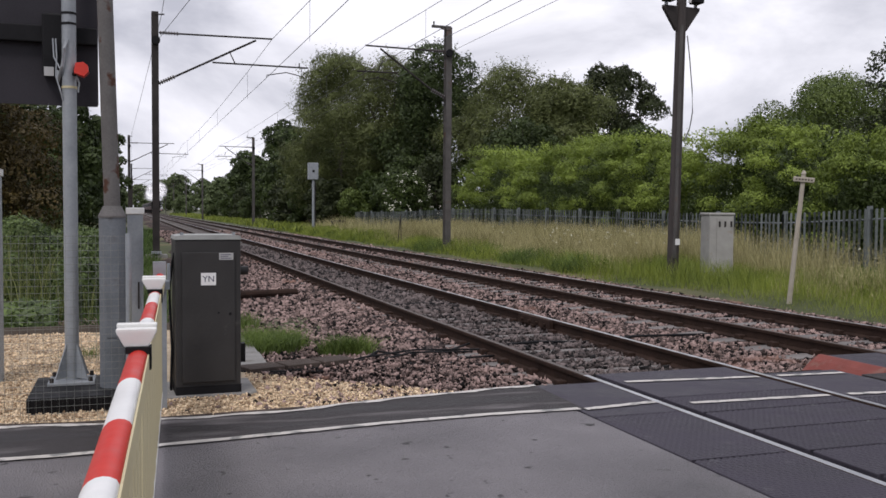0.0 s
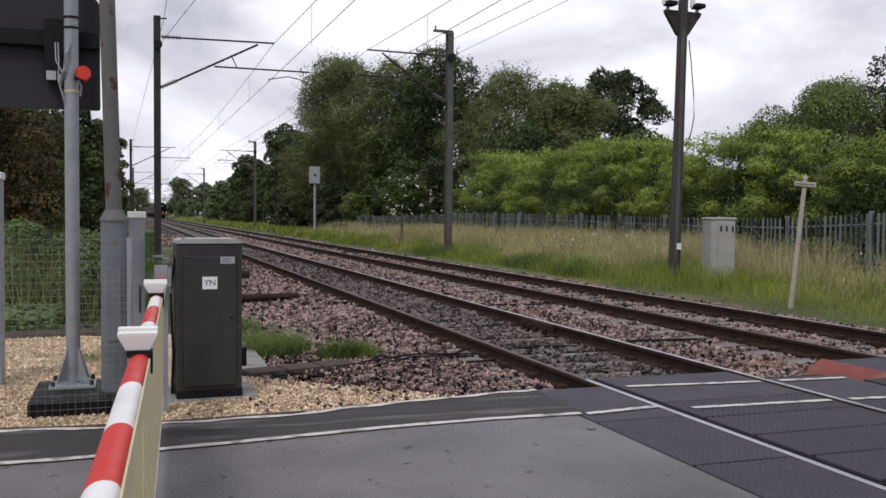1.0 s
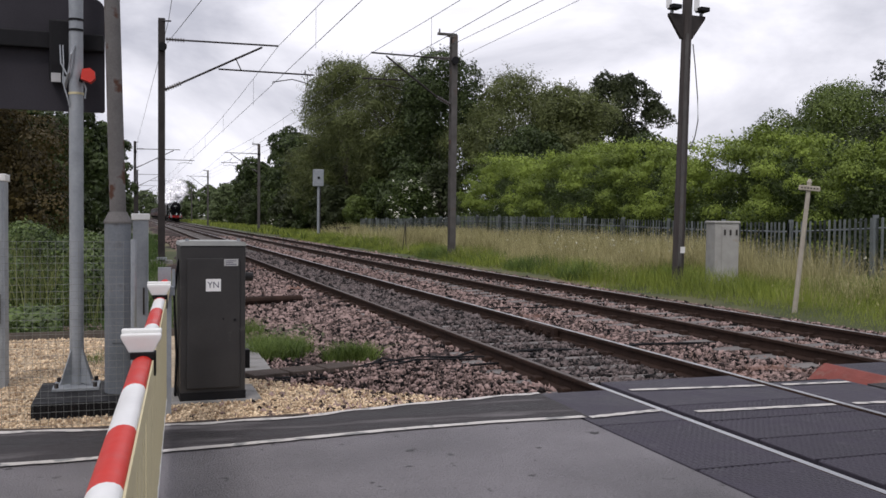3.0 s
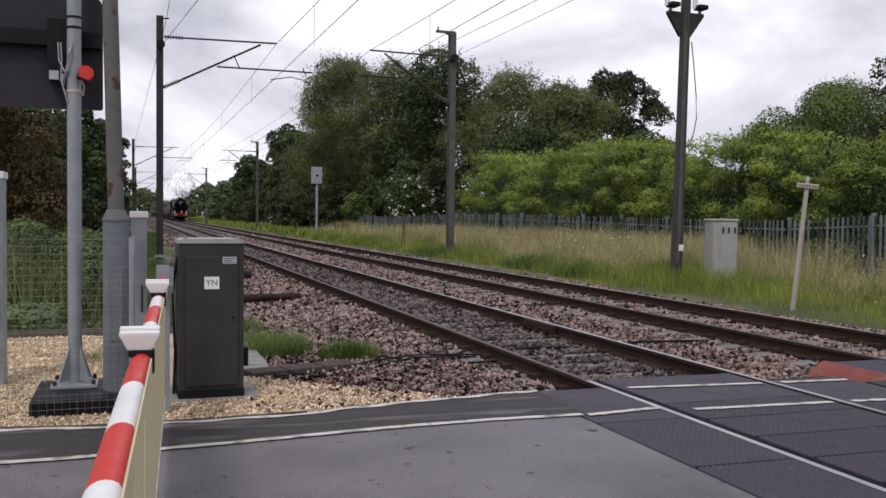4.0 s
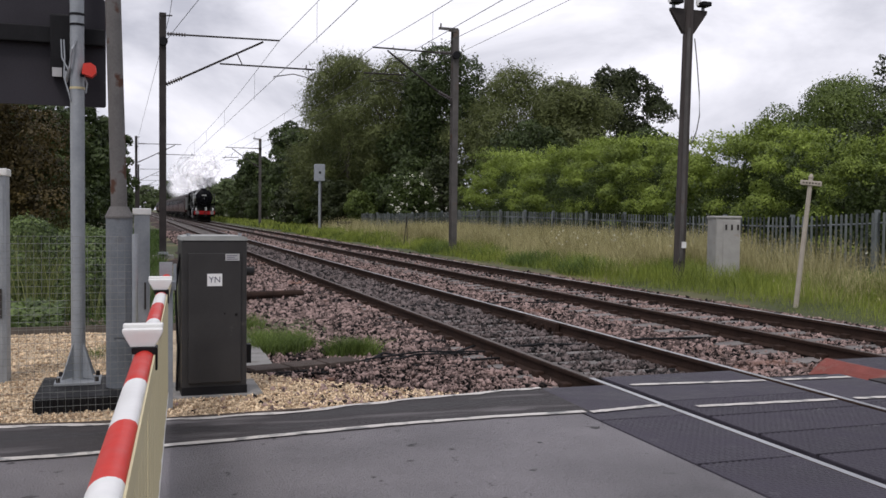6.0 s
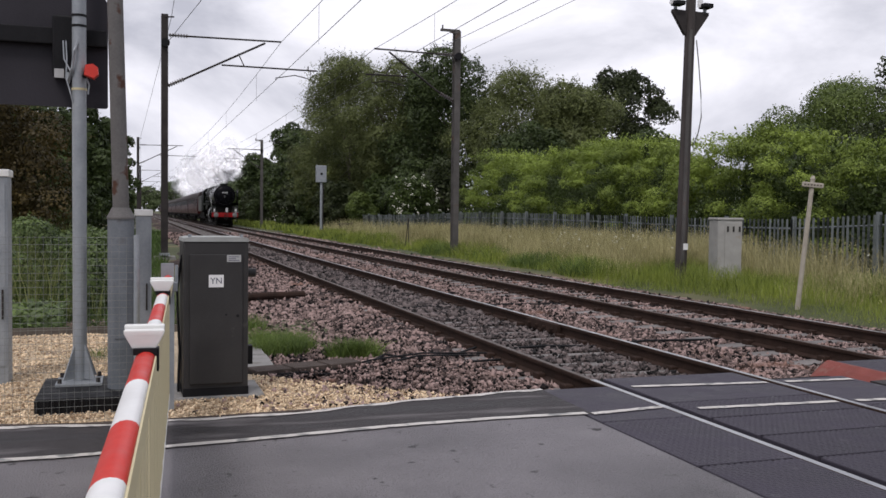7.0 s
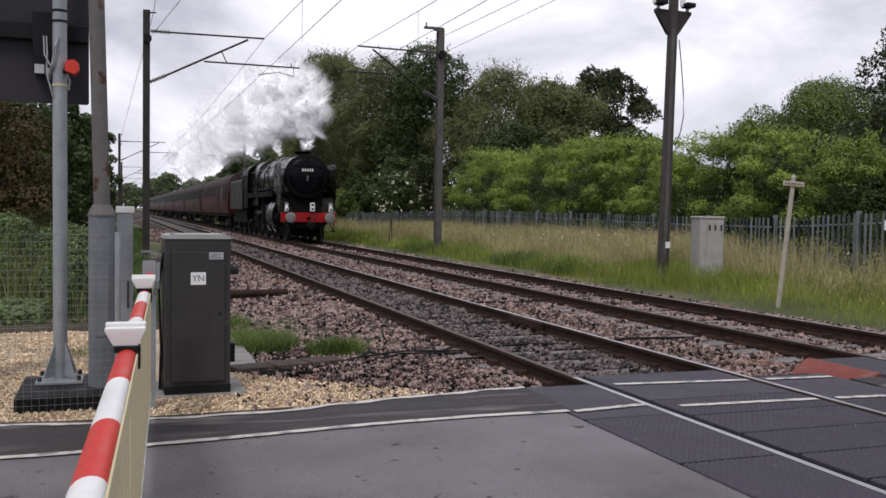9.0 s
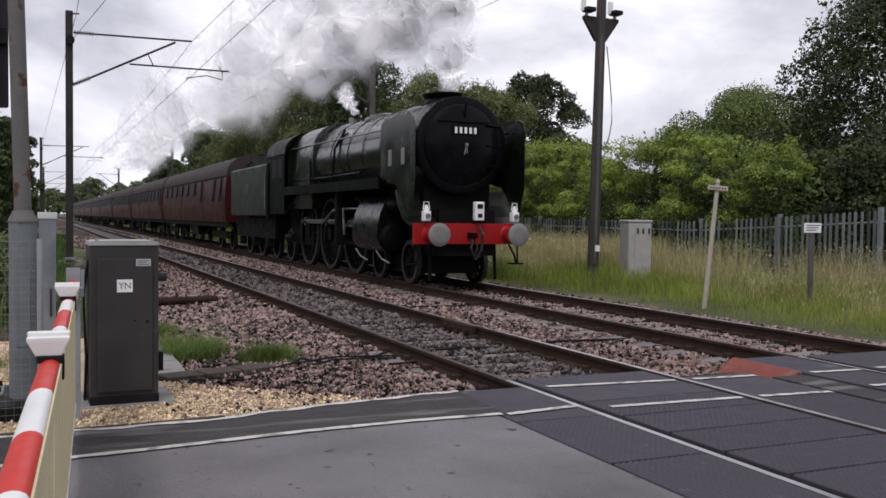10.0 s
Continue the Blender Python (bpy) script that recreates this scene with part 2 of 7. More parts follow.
LOCO_GREEN = material("dark_green_loco_paint", (0.0025, 0.004, 0.0025), (0.007, 0.0095, 0.006), 2.0, 0.16, 0.3, fine=20, spec=0.85)
BUFFER_RED = material("buffer_beam_red", (0.25, 0.008, 0.01), (0.34, 0.014, 0.015), 4.0, 0.45, spec=0.2)
STEEL_BRIGHT = material("bright_steel", (0.10, 0.098, 0.095), (0.4, 0.4, 0.4), 6.0, 0.3, 0.45, metal=1.0)
BUFFER_GREY = material("worn_buffer_face", (0.15, 0.145, 0.145), (0.25, 0.245, 0.24), 8.0, 0.5, metal=0.3)
MAROON = material("maroon_coach_paint", (0.034, 0.0055, 0.0065), (0.054, 0.0105, 0.0105), 1.5, 0.35, 0.5, fine=15, stain=(0.07, 0.025, 0.02), stain_scale=1.2, stain_cut=0.6, spec=0.12)
COACH_ROOF = material("grey_coach_roof", (0.03, 0.024, 0.023), (0.065, 0.052, 0.05), 2.0, 0.6, 0.75, spec=0.1)
UNDERFRAME = material("black_underframe", (0.005, 0.005, 0.005), (0.016, 0.014, 0.013), 5.0, 0.8, spec=0.08)
COACH_GLASS = material("dark_window_glass", (0.006, 0.006, 0.007), (0.014, 0.014, 0.016), 5.0, 0.4, spec=0.05)
WHEEL_RIM = material("oily_wheel_rim", (0.012, 0.0115, 0.011), (0.09, 0.086, 0.08), 9.0, 0.4, 0.6, metal=0.6)


def steam_material(name, thickest):
    """White vapour: part of the light goes straight through, more towards the rim of each veil, the rest is scattered both ways."""
    m = bpy.data.materials.new(name)
    m.use_nodes = True
    n, l = m.node_tree.nodes, m.node_tree.links
    n.clear()
    out = n.new("ShaderNodeOutputMaterial")
    co = n.new("ShaderNodeTexCoord")
    fade = n.new("ShaderNodeTexGradient")
    fade.gradient_type = "SPHERICAL"
    l.new(co.outputs["UV"], fade.inputs["Vector"])
    soft = n.new("ShaderNodeMapRange")
    soft.interpolation_type = "SMOOTHSTEP"
    soft.inputs["From Min"].default_value, soft.inputs["From Max"].default_value = 0.02, 0.75
    soft.inputs["To Min"].default_value, soft.inputs["To Max"].default_value = 0.0, thickest
    l.new(fade.outputs["Fac"], soft.inputs["Value"])
    nz = n.new("ShaderNodeTexNoise")
    nz.inputs["Scale"].default_value, nz.inputs["Detail"].default_value = 0.9, 5.0
    l.new(co.outputs["Object"], nz.inputs["Vector"])
    mr = n.new("ShaderNodeMapRange")
    mr.inputs["From Min"].default_value, mr.inputs["From Max"].default_value = 0.16, 0.58
    l.new(nz.outputs["Fac"], mr.inputs["Value"])
    dense = n.new("ShaderNodeMath")
    dense.operation = "MULTIPLY"
    l.new(soft.outputs[0], dense.inputs[0])
    l.new(mr.outputs[0], dense.inputs[1])
    # droplets scatter the sky's light all round, whichever way the veil faces
    back = n.new("ShaderNodeBsdfDiffuse")
    forth = n.new("ShaderNodeBsdfTranslucent")
    both = n.new("ShaderNodeAddShader")
    for k, (b, way) in enumerate(((back, 1), (forth, -1))):
        b.inputs["Color"].default_value = (0.80, 0.80, 0.82, 1)
        up = n.new("ShaderNodeCombineXYZ")
        up.inputs[0].default_value, up.inputs[1].default_value, up.inputs[2].default_value = -0.19 * way, -0.29 * way, 0.94 * way
        l.new(up.outputs[0], b.inputs["Normal"])
        l.new(b.outputs[0], both.inputs[k])
    clear = n.new("ShaderNodeBsdfTransparent")
    mix = n.new("ShaderNodeMixShader")
    l.new(dense.outputs[0], mix.inputs["Fac"])
    l.new(clear.outputs[0], mix.inputs[1])
    l.new(both.outputs[0], mix.inputs[2])
    l.new(mix.outputs[0], out.inputs["Surface"])
    return m


STEAM = steam_material("white_steam", 0.56)
LOCO_PANEL = material("satin_green_panel", (0.005, 0.0075, 0.005), (0.011, 0.015, 0.0095), 1.5, 0.35, 0.5, fine=20, spec=0.3)
CREST_BROWN = material("faded_crest", (0.05, 0.035, 0.015), (0.12, 0.08, 0.035), 9.0, 0.6)
LOCO_DULL = material("weathered_green_paint", (0.002, 0.003, 0.002), (0.007, 0.01, 0.006), 2.0, 0.5, 0.65, fine=20, spec=0.05)
GRASS_LUSH = material("lush_grass", (0.02, 0.044, 0.007), (0.1, 0.17, 0.03), 0.8, 0.6, fine=3.0, per_island=0.8, translucent=0.3)
WEED = material("feathery_weeds", (0.035, 0.055, 0.012), (0.24, 0.265, 0.085), 0.7, 0.6, fine=3.0, per_island=0.8, translucent=0.3)
GRASS_TUFT = material("young_grass", (0.035, 0.065, 0.01), (0.2, 0.28, 0.06), 0.8, 0.6, fine=3.0, per_island=0.8, translucent=0.3)

# ---- building helpers ----
rng = np.random.default_rng(7)


def add_box(bm, x0, x1, y0, y1, z0, z1, bevel=0.0, m=None):
    made = bmesh.ops.create_cube(bm, size=1.0)["verts"]
    for v in made:
        v.co = Vector((x0 + (v.co.x + 0.5) * (x1 - x0), y0 + (v.co.y + 0.5) * (y1 - y0), z0 + (v.co.z + 0.5) * (z1 - z0)))
    if bevel:
        edges = {e for v in made for e in v.link_edges}
        out = bmesh.ops.bevel(bm, geom=list(edges), offset=bevel, segments=2, affect="EDGES", profile=0.5)
        made = list({v for f in out["faces"] for v in f.verts} | {v for v in made if v.is_valid})
    if m is not None:
        bmesh.ops.transform(bm, matrix=m, verts=made)
    return made


def add_cone(bm, a, b, ra, rb=None, seg=12):
    """A closed round bar from a to b."""
    a, b = Vector(a), Vector(b)
    rb = ra if rb is None else rb
    d = b - a
    m = Matrix.Translation((a + b) / 2) @ d.to_track_quat("Z", "Y").to_matrix().to_4x4()
    return bmesh.ops.create_cone(bm, cap_ends=True, segments=seg, radius1=ra, radius2=rb, depth=d.length, matrix=m)["verts"]


def add_tube(bm, pts, r, seg=6):
    """A bent round bar along points."""
    pts = [Vector(p) for p in pts]
    rings = []
    for i, p in enumerate(pts):
        d = (pts[min(i + 1, len(pts) - 1)] - pts[max(i - 1, 0)]).normalized()
        q = d.to_track_quat("Z", "Y")
        rings.append([bm.verts.new(p + q @ Vector((r * math.cos(k * math.tau / seg), r * math.sin(k * math.tau / seg), 0))) for k in range(seg)])
    for a, b in zip(rings, rings[1:]):
        for k in range(seg):
            bm.faces.new((a[k], a[(k + 1) % seg], b[(k + 1) % seg], b[k]))
    bm.faces.new(rings[0][::-1])
    bm.faces.new(rings[-1])


def add_prism(bm, outline, axis, lo, hi):
    """An outline in the plane across an axis, drawn out from lo to hi along it. Outline pairs: x -> (y, z), y -> (x, z), z -> (x, y)."""
    put = {"x": lambda u, v, w: (w, u, v), "y": lambda u, v, w: (u, w, v), "z": lambda u, v, w: (u, v, w)}[axis]
    a = [bm.verts.new(put(u, v, lo)) for u, v in outline]
    b = [bm.verts.new(put(u, v, hi)) for u, v in outline]
    n = len(a)
    for i in range(n):
        bm.faces.new((a[i], a[(i + 1) % n], b[(i + 1) % n], b[i]))
    bm.faces.new(a[::-1])
    bm.faces.new(b)
    bmesh.ops.recalc_face_normals(bm, faces=bm.faces)


def mesh_of(name, bm, material_, smooth=False):
    me = bpy.data.meshes.new(name)
    bm.normal_update()
    bm.to_mesh(me)
    bm.free()
    for mt in (material_ if isinstance(material_, (list, tuple)) else [material_]):
        me.materials.append(mt)
    if smooth:
        me.polygons.foreach_set("use_smooth", [True] * len(me.polygons))
        me.set_sharp_from_angle(angle=radians(35))
    return me


def part(name, bm, material_, parent=None, label="", smooth=False):
    ob = new(name, mesh_of(name, bm, material_, smooth))
    ob.parent = parent
    if label:
        ob["label"] = label
    return ob


def empty(name, m, label, category, group="", kind=""):
    ob = new(name)
    ob.matrix_world = m
    ob.matrix_basis = m
    return tagged(ob, label, category, group, kind)


def boxed(name, dims, material_, parent=None, label="", bevel=0.0):
    bm = bmesh.new()
    add_box(bm, *dims, bevel=bevel)
    return part(name, bm, material_, parent, label)


def rod(name, a, b, r, material_, parent=None, label="", rb=None, seg=12):
    bm = bmesh.new()
    add_cone(bm, a, b, r, rb, seg)
    return part(name, bm, material_, parent, label, smooth=True)


def soup(name, verts, faces, material_):
    """A mesh from numpy arrays: verts (n, 3), faces (m, k)."""
    me = bpy.data.meshes.new(name)
    k = faces.shape[1]
    me.vertices.add(len(verts))
    me.vertices.foreach_set("co", np.ascontiguousarray(verts, dtype=np.float32).ravel())
    me.loops.add(faces.size)
    me.loops.foreach_set("vertex_index", np.ascontiguousarray(faces, dtype=np.int32).ravel())
    me.polygons.add(len(faces))
    me.polygons.foreach_set("loop_start", np.arange(0, faces.size, k, dtype=np.int32))
    me.update(calc_edges=True)
    me.materials.append(material_)
    return me

# ---- ground, road and tracks ----
RAILS = {"A": (3.80, -0.005), "B": (5.305, 0.005), "C": (7.20, 0.034), "D": (8.705, 0.044)}
Y_FAR = 620.0
CROSS_END = 7.2


def ground_height(x, y):
    """Level of the open ground away from the road."""
    bank = np.clip((x - 9.6) / 1.6, 0, 1) * 0.16
    left = np.clip((0.6 - x) / 2.0, 0, 1) * 0.05
    bumps = 0.05 * np.sin(x * 0.9 + y * 0.23) * np.sin(y * 0.41 - x * 0.3)
    away = np.clip((np.abs(x - 6) - 12) / 60, 0, 1) * 0.8 * np.sin(x * 0.021 + 1.0) * np.sin(y * 0.017)
    return -0.20 + bank + left + bumps * (np.abs(x - 6.2) > 3.6) + away


def make_ground():
    ax = np.unique(np.concatenate([np.linspace(-1500, -60, 15), np.linspace(-60, -8, 14), np.linspace(-8, 26, 69), np.linspace(26, 80, 19), np.linspace(80, 1500, 15)]))
    ay = np.unique(np.concatenate([np.linspace(-1500, -40, 13), np.linspace(-40, 7.2, 24), np.linspace(7.2, 70, 90), np.linspace(70, 320, 50), np.linspace(320, 2500, 20)]))
    gx, gy = np.meshgrid(ax, ay)
    z = ground_height(gx, gy)
    near_road = gy < 7.0
    z = np.where(near_road, -0.22, z)
    v = np.stack([gx, gy, z], -1).reshape(-1, 3)
    i = np.arange(len(ay) - 1)[:, None] * len(ax) + np.arange(len(ax) - 1)[None]
    f = np.stack([i, i + 1, i + 1 + len(ax), i + len(ax)], -1).reshape(-1, 4)
    return tagged(new("ground", soup("ground", v, f, EARTH)), "grassy earth beside the railway", "ground", kind="structure")


make_ground()


def road_edge(x):
    """Where the dark strip beside the carriageway ends against the gravel."""
    return np.interp(x, (-14, -0.9, -0.2, 0.25, 1.05, 1.85, 3.15), (6.62, 6.54, 6.42, 6.44, 6.45, 6.65, 6.84))


def line_in(x):
    """The painted line between the carriageway and the dark strip."""
    return float(np.interp(x, (-14, -0.28, 0.23, 0.53, 1.10, 1.72, 2.40, 3.13), (5.72, 5.67, 5.75, 5.77, 5.84, 5.91, 5.94, 5.92)))


def make_road():
    road = boxed("road", (-60, 3.045, -4.5, 6.05, -0.16, 0.0), ASPHALT)
    tagged(road, "grey worn asphalt road leading over the crossing", "road", kind="structure")
    far = boxed("road", (9.55, 80, -4.5, 6.28, -0.16, 0.0), ASPHALT)
    tagged(far, "grey worn asphalt road beyond the tracks", "road", kind="structure")
    bm = bmesh.new()
    pts = []
    n = 150
    for i in range(n + 1):
        x = -14 + (3.13 + 14) * i / n
        pts.append((x, road_edge(x) + 0.012 * math.sin(x * 9.7)))
    low = [bm.verts.new((x, line_in(x), 0.0025)) for x, y in pts]
    top = [bm.verts.new((x, y, 0.012)) for x, y in pts]
    bot = [bm.verts.new((x, y + 0.03, -0.12)) for x, y in pts]
    for i in range(n):
        bm.faces.new((low[i], low[i + 1], top[i + 1], top[i]))
        bm.faces.new((top[i], top[i + 1], bot[i + 1], bot[i]))
    tagged(part("footway", bm, ASPHALT_DARK), "dark patched asphalt strip along the road edge", "footway", kind="structure")
    # painted lines
    bm = bmesh.new()
    for i in range(n):
        (xa, ya), (xb, yb) = pts[i], pts[i + 1]
        wa, wb = 0.058 + 0.018 * math.sin(i * 1.7), 0.058 + 0.018 * math.sin(i * 1.7 + 1.7)
        q = [bm.verts.new(p) for p in ((xa, ya - wa, 0.0165), (xb, yb - wb, 0.0165), (xb, yb + 0.004, 0.0165), (xa, ya + 0.004, 0.0165))]
        bm.faces.new(q)
    tagged(part("road_marking", bm, ROAD_PAINT), "worn white edge line beside the gravel", "road marking", kind="structure")
    bm = bmesh.new()
    last = None
    for i in range(n + 1):
        x = -14 + (3.08 + 14) * i / n
        y = line_in(x)
        row = [bm.verts.new((x, y - 0.034 - 0.004 * math.sin(i * 2.7), 0.0105)), bm.verts.new((x, y + 0.034 + 0.004 * math.sin(i * 1.9), 0.0105))]
        if last:
            bm.faces.new((last[0], row[0], row[1], last[1]))
        last = row
    tagged(part("road_marking", bm, ROAD_PAINT), "white painted line along the carriageway", "road marking", kind="structure")


make_road()


def make_rail(key):
    x, z = RAILS[key]
    prof = [(-0.07, -0.159), (0.07, -0.159), (0.07, -0.147), (0.012, -0.125), (0.012, -0.045), (0.034, -0.034), (0.035, -0.008), (0.026, 0.0),
            (-0.026, 0.0), (-0.035, -0.008), (-0.034, -0.034), (-0.012, -0.045), (-0.012, -0.125), (-0.07, -0.147)]
    bm = bmesh.new()
    ys = [-60, 0, 7.2, 20, 60, 150, 300, Y_FAR]
    rings = [[bm.verts.new((x + u, y, z + v)) for u, v in prof] for y in ys]
    n = len(prof)
    for a, b in zip(rings, rings[1:]):
        for i in range(n):
            f = bm.faces.new((a[i], a[(i + 1) % n], b[(i + 1) % n], b[i]))
            f.material_index = (1 if key in "BD" or b[0].co.y < 7.3 else 2) if i == 7 else 0
    bmesh.ops.recalc_face_normals(bm, faces=bm.faces)
    return part("rail", bm, [RAIL_SIDE, RAIL_TOP, RAIL_DULL])


def make_track(keys, label):
    xc = (RAILS[keys[0]][0] + RAILS[keys[1]][0]) / 2
    z = RAILS[keys[0]][1]
    track = empty("railway_track", Matrix(), label, "railway track", "tracks over the crossing", "structure")
    for k in keys:
        make_rail(k).parent = track
    bm = bmesh.new()
    add_prism(bm, [(-1.27, -0.30), (1.27, -0.30), (1.25, -0.172), (0.9, -0.158), (0.45, -0.163), (-0.45, -0.163), (-0.9, -0.158), (-1.25, -0.172)], "y", -0.13, 0.13)
    sl = mesh_of("sleeper", bm, SLEEPER)
    bm = bmesh.new()
    for s in (-0.7525, 0.7525):
        for e in (-1, 1):
            add_box(bm, s + e * 0.075 - 0.045, s + e * 0.075 + 0.045, -0.06, 0.06, -0.165, -0.10, 0.012)
            add_cone(bm, (s + e * 0.10, -0.05, -0.12), (s + e * 0.10, 0.05, -0.12), 0.014, seg=6)
    clip = mesh_of("rail_clips", bm, RAIL_SIDE)
    y, i = CROSS_END + 0.35, 0
    while y < 95:
        for nm, me in (("sleeper", sl), ("rail_clips", clip)):
            if nm == "rail_clips" and y > 45:
                continue
            ob = new(nm, me)
            ob.matrix_basis = pose(xc + 0.02 * math.sin(i * 2.3), y, z, 0, 0, 0.6 * math.sin(i * 1.3))
            ob.parent = track
        y += 0.65
        i += 1
    bm = bmesh.new()
    while y < 330:
        add_box(bm, xc - 1.27, xc + 1.27, y - 0.13, y + 0.13, z - 0.3, z - 0.160)
        y += 0.65
    tagged(part("distant_sleepers", bm, SLEEPER, track), kind="stuff")
    return track


make_track("AB", "near railway track with worn rails on concrete sleepers")
make_track("CD", "far railway track with polished rails on concrete sleepers")


def make_ballast():
    xs = np.array([0.55, 1.2, 2.2, 3.1, 3.62, 3.8, 4.0, 4.55, 5.1, 5.3, 5.5, 6.25, 7.0, 7.2, 7.4, 7.95, 8.5, 8.7, 8.9, 9.6, 10.2, 10.6])
    zs = np.array([-0.26, -0.17, -0.17, -0.165, -0.165, -0.175, -0.175, -0.19, -0.175, -0.17, -0.165, -0.15, -0.145, -0.14, -0.14, -0.155, -0.14, -0.135, -0.135, -0.16, -0.24, -0.34])
    ys = np.unique(np.concatenate([np.linspace(6.9, 40, 110), np.linspace(40, 120, 60), np.linspace(120, Y_FAR, 40)]))
    gx, gy = np.meshgrid(xs, ys)
    edge = np.where(gx < 1.0, 0.55 * np.sin(gy * 0.35) * (gy > 12), np.where(gx > 10, 0.12 * np.sin(gy * 0.9) + 0.08 * np.sin(gy * 2.7), 0))
    left_far = np.where(gx < 2.0, np.clip((gy - 14) / 30, 0, 1) * 0.7, 0)
    gz = np.broadcast_to(zs, gx.shape) + 0.012 * np.sin(gx * 7 + gy * 5) * np.sin(gy * 6.1)
    v = np.stack([gx + edge + left_far, gy, gz], -1).reshape(-1, 3)
    i = np.arange(len(ys) - 1)[:, None] * len(xs) + np.arange(len(xs) - 1)[None]
    f = np.stack([i, i + 1, i + 1 + len(xs), i + len(xs)], -1).reshape(-1, 4)
    tagged(new("ballast", soup("ballast", v, f, BALLAST_BED)), "grey-brown crushed stone ballast bed", "ballast", kind="structure")


make_ballast()


def stones(name, n, place, size, material_, label, sink=0.3):
    """Loose angular stones; place(n) gives x, y and the level they lie on."""
    base = np.array([(1, 0, 0), (-1, 0, 0), (0, 1, 0), (0, -1, 0), (0, 0, 1), (0, 0, -1)], float)
    tri = np.array([(0, 2, 4), (2, 1, 4), (1, 3, 4), (3, 0, 4), (2, 0, 5), (1, 2, 5), (3, 1, 5), (0, 3, 5)])
    x, y, z = place(n)
    s = size * (0.5 + 1.5 * rng.uniform(0, 1, (n, 1, 1)) ** 2.0) * rng.uniform(0.38, 1.5, (n, 1, 3))
    v = base[None] * rng.uniform(0.65, 1.2, (n, 6, 1)) * s
    a, b, c = rng.uniform(0, math.tau, (3, n))
    ca, sa, cb, sb, cc, sc = np.cos(a), np.sin(a), np.cos(b), np.sin(b), np.cos(c), np.sin(c)
    r = np.stack([np.stack([ca * cb, ca * sb * sc - sa * cc, ca * sb * cc + sa * sc], -1),
                  np.stack([sa * cb, sa * sb * sc + ca * cc, sa * sb * cc - ca * sc], -1),
                  np.stack([-sb, cb * sc, cb * cc], -1)], 1)
    v = np.einsum("nij,nkj->nki", r, v)
    v += np.stack([x, y, z + size * sink], -1)[:, None]
    f = (np.arange(n)[:, None, None] * 6 + tri[None]).reshape(-1, 3)
    return tagged(new(name, soup(name, v.reshape(-1, 3), f, material_)), label, "stones", kind="stuff")


def off_rails(x):
    keep = np.ones(len(x), bool)
    for rx, _ in RAILS.values():
        keep &= np.abs(x - rx) > 0.085
    return keep


def ballast_place(y0, y1, x0, x1, four_foot=False):
    def place(n):
        x = rng.uniform(x0, x1, n * 2)
        y = y0 + (y1 - y0) * rng.uniform(0, 1, n * 2) ** 1.5
        k = off_rails(x) & (((x > 3.8) & (x < 5.3)) == four_foot)
        on_sleeper = (((y - (CROSS_END + 0.35) + 0.13) % 0.65) < 0.26) & (np.abs(np.abs(x - 6.2525) - 1.7) < 1.3)
        k &= ~(on_sleeper & (rng.uniform(0, 1, n * 2) < 0.94))
        k &= (y > CROSS_END + 0.05) | (x < 3.1) | ((x > 5.4) & (x < 6.0) & (y > 6.78))
        k &= ~((y < 6.9 + 0.9 * np.clip(3.0 - x, 0, 3)) & (x < 3.1))
        x, y = x[k][:n], y[k][:n]
        z = -0.17 + 0.03 * np.clip((x - 3.8) / 5, 0, 1)
        z = np.where(x > 9.8, z - (x - 9.8) * 0.12, z)
        bare = rng.uniform(-0.015, 0.012, len(x))
        return x, y, z + bare
    return lambda n: place(n)


def stones_at(name, n, placer, size, material_, label):
    x, y, z = placer(n)
    return stones(name, len(x), lambda k: (x, y, z), size, material_, label)


stones_at("ballast_stones", 38000, ballast_place(6.8, 14, 1.2, 10.4), 0.0215, BALLAST_STONE, "loose broken ballast stones beside the rails")
stones_at("ballast_stones", 34000, ballast_place(13.5, 32, 1.4, 10.5), 0.027, BALLAST_STONE, "loose broken ballast stones along the tracks")
stones_at("ballast_stones", 12000, ballast_place(31.5, 70, 1.8, 10.5), 0.04, BALLAST_STONE, "loose broken ballast stones farther along the tracks")
stones_at("oily_ballast_stones", 7000, ballast_place(6.8, 14, 3.8, 5.3, True), 0.024, BALLAST_OILY, "dark oily ballast stones between the near rails")
stones_at("oily_ballast_stones", 10000, ballast_place(13.5, 40, 3.8, 5.3, True), 0.031, BALLAST_OILY, "dark oily ballast stones between the near rails")


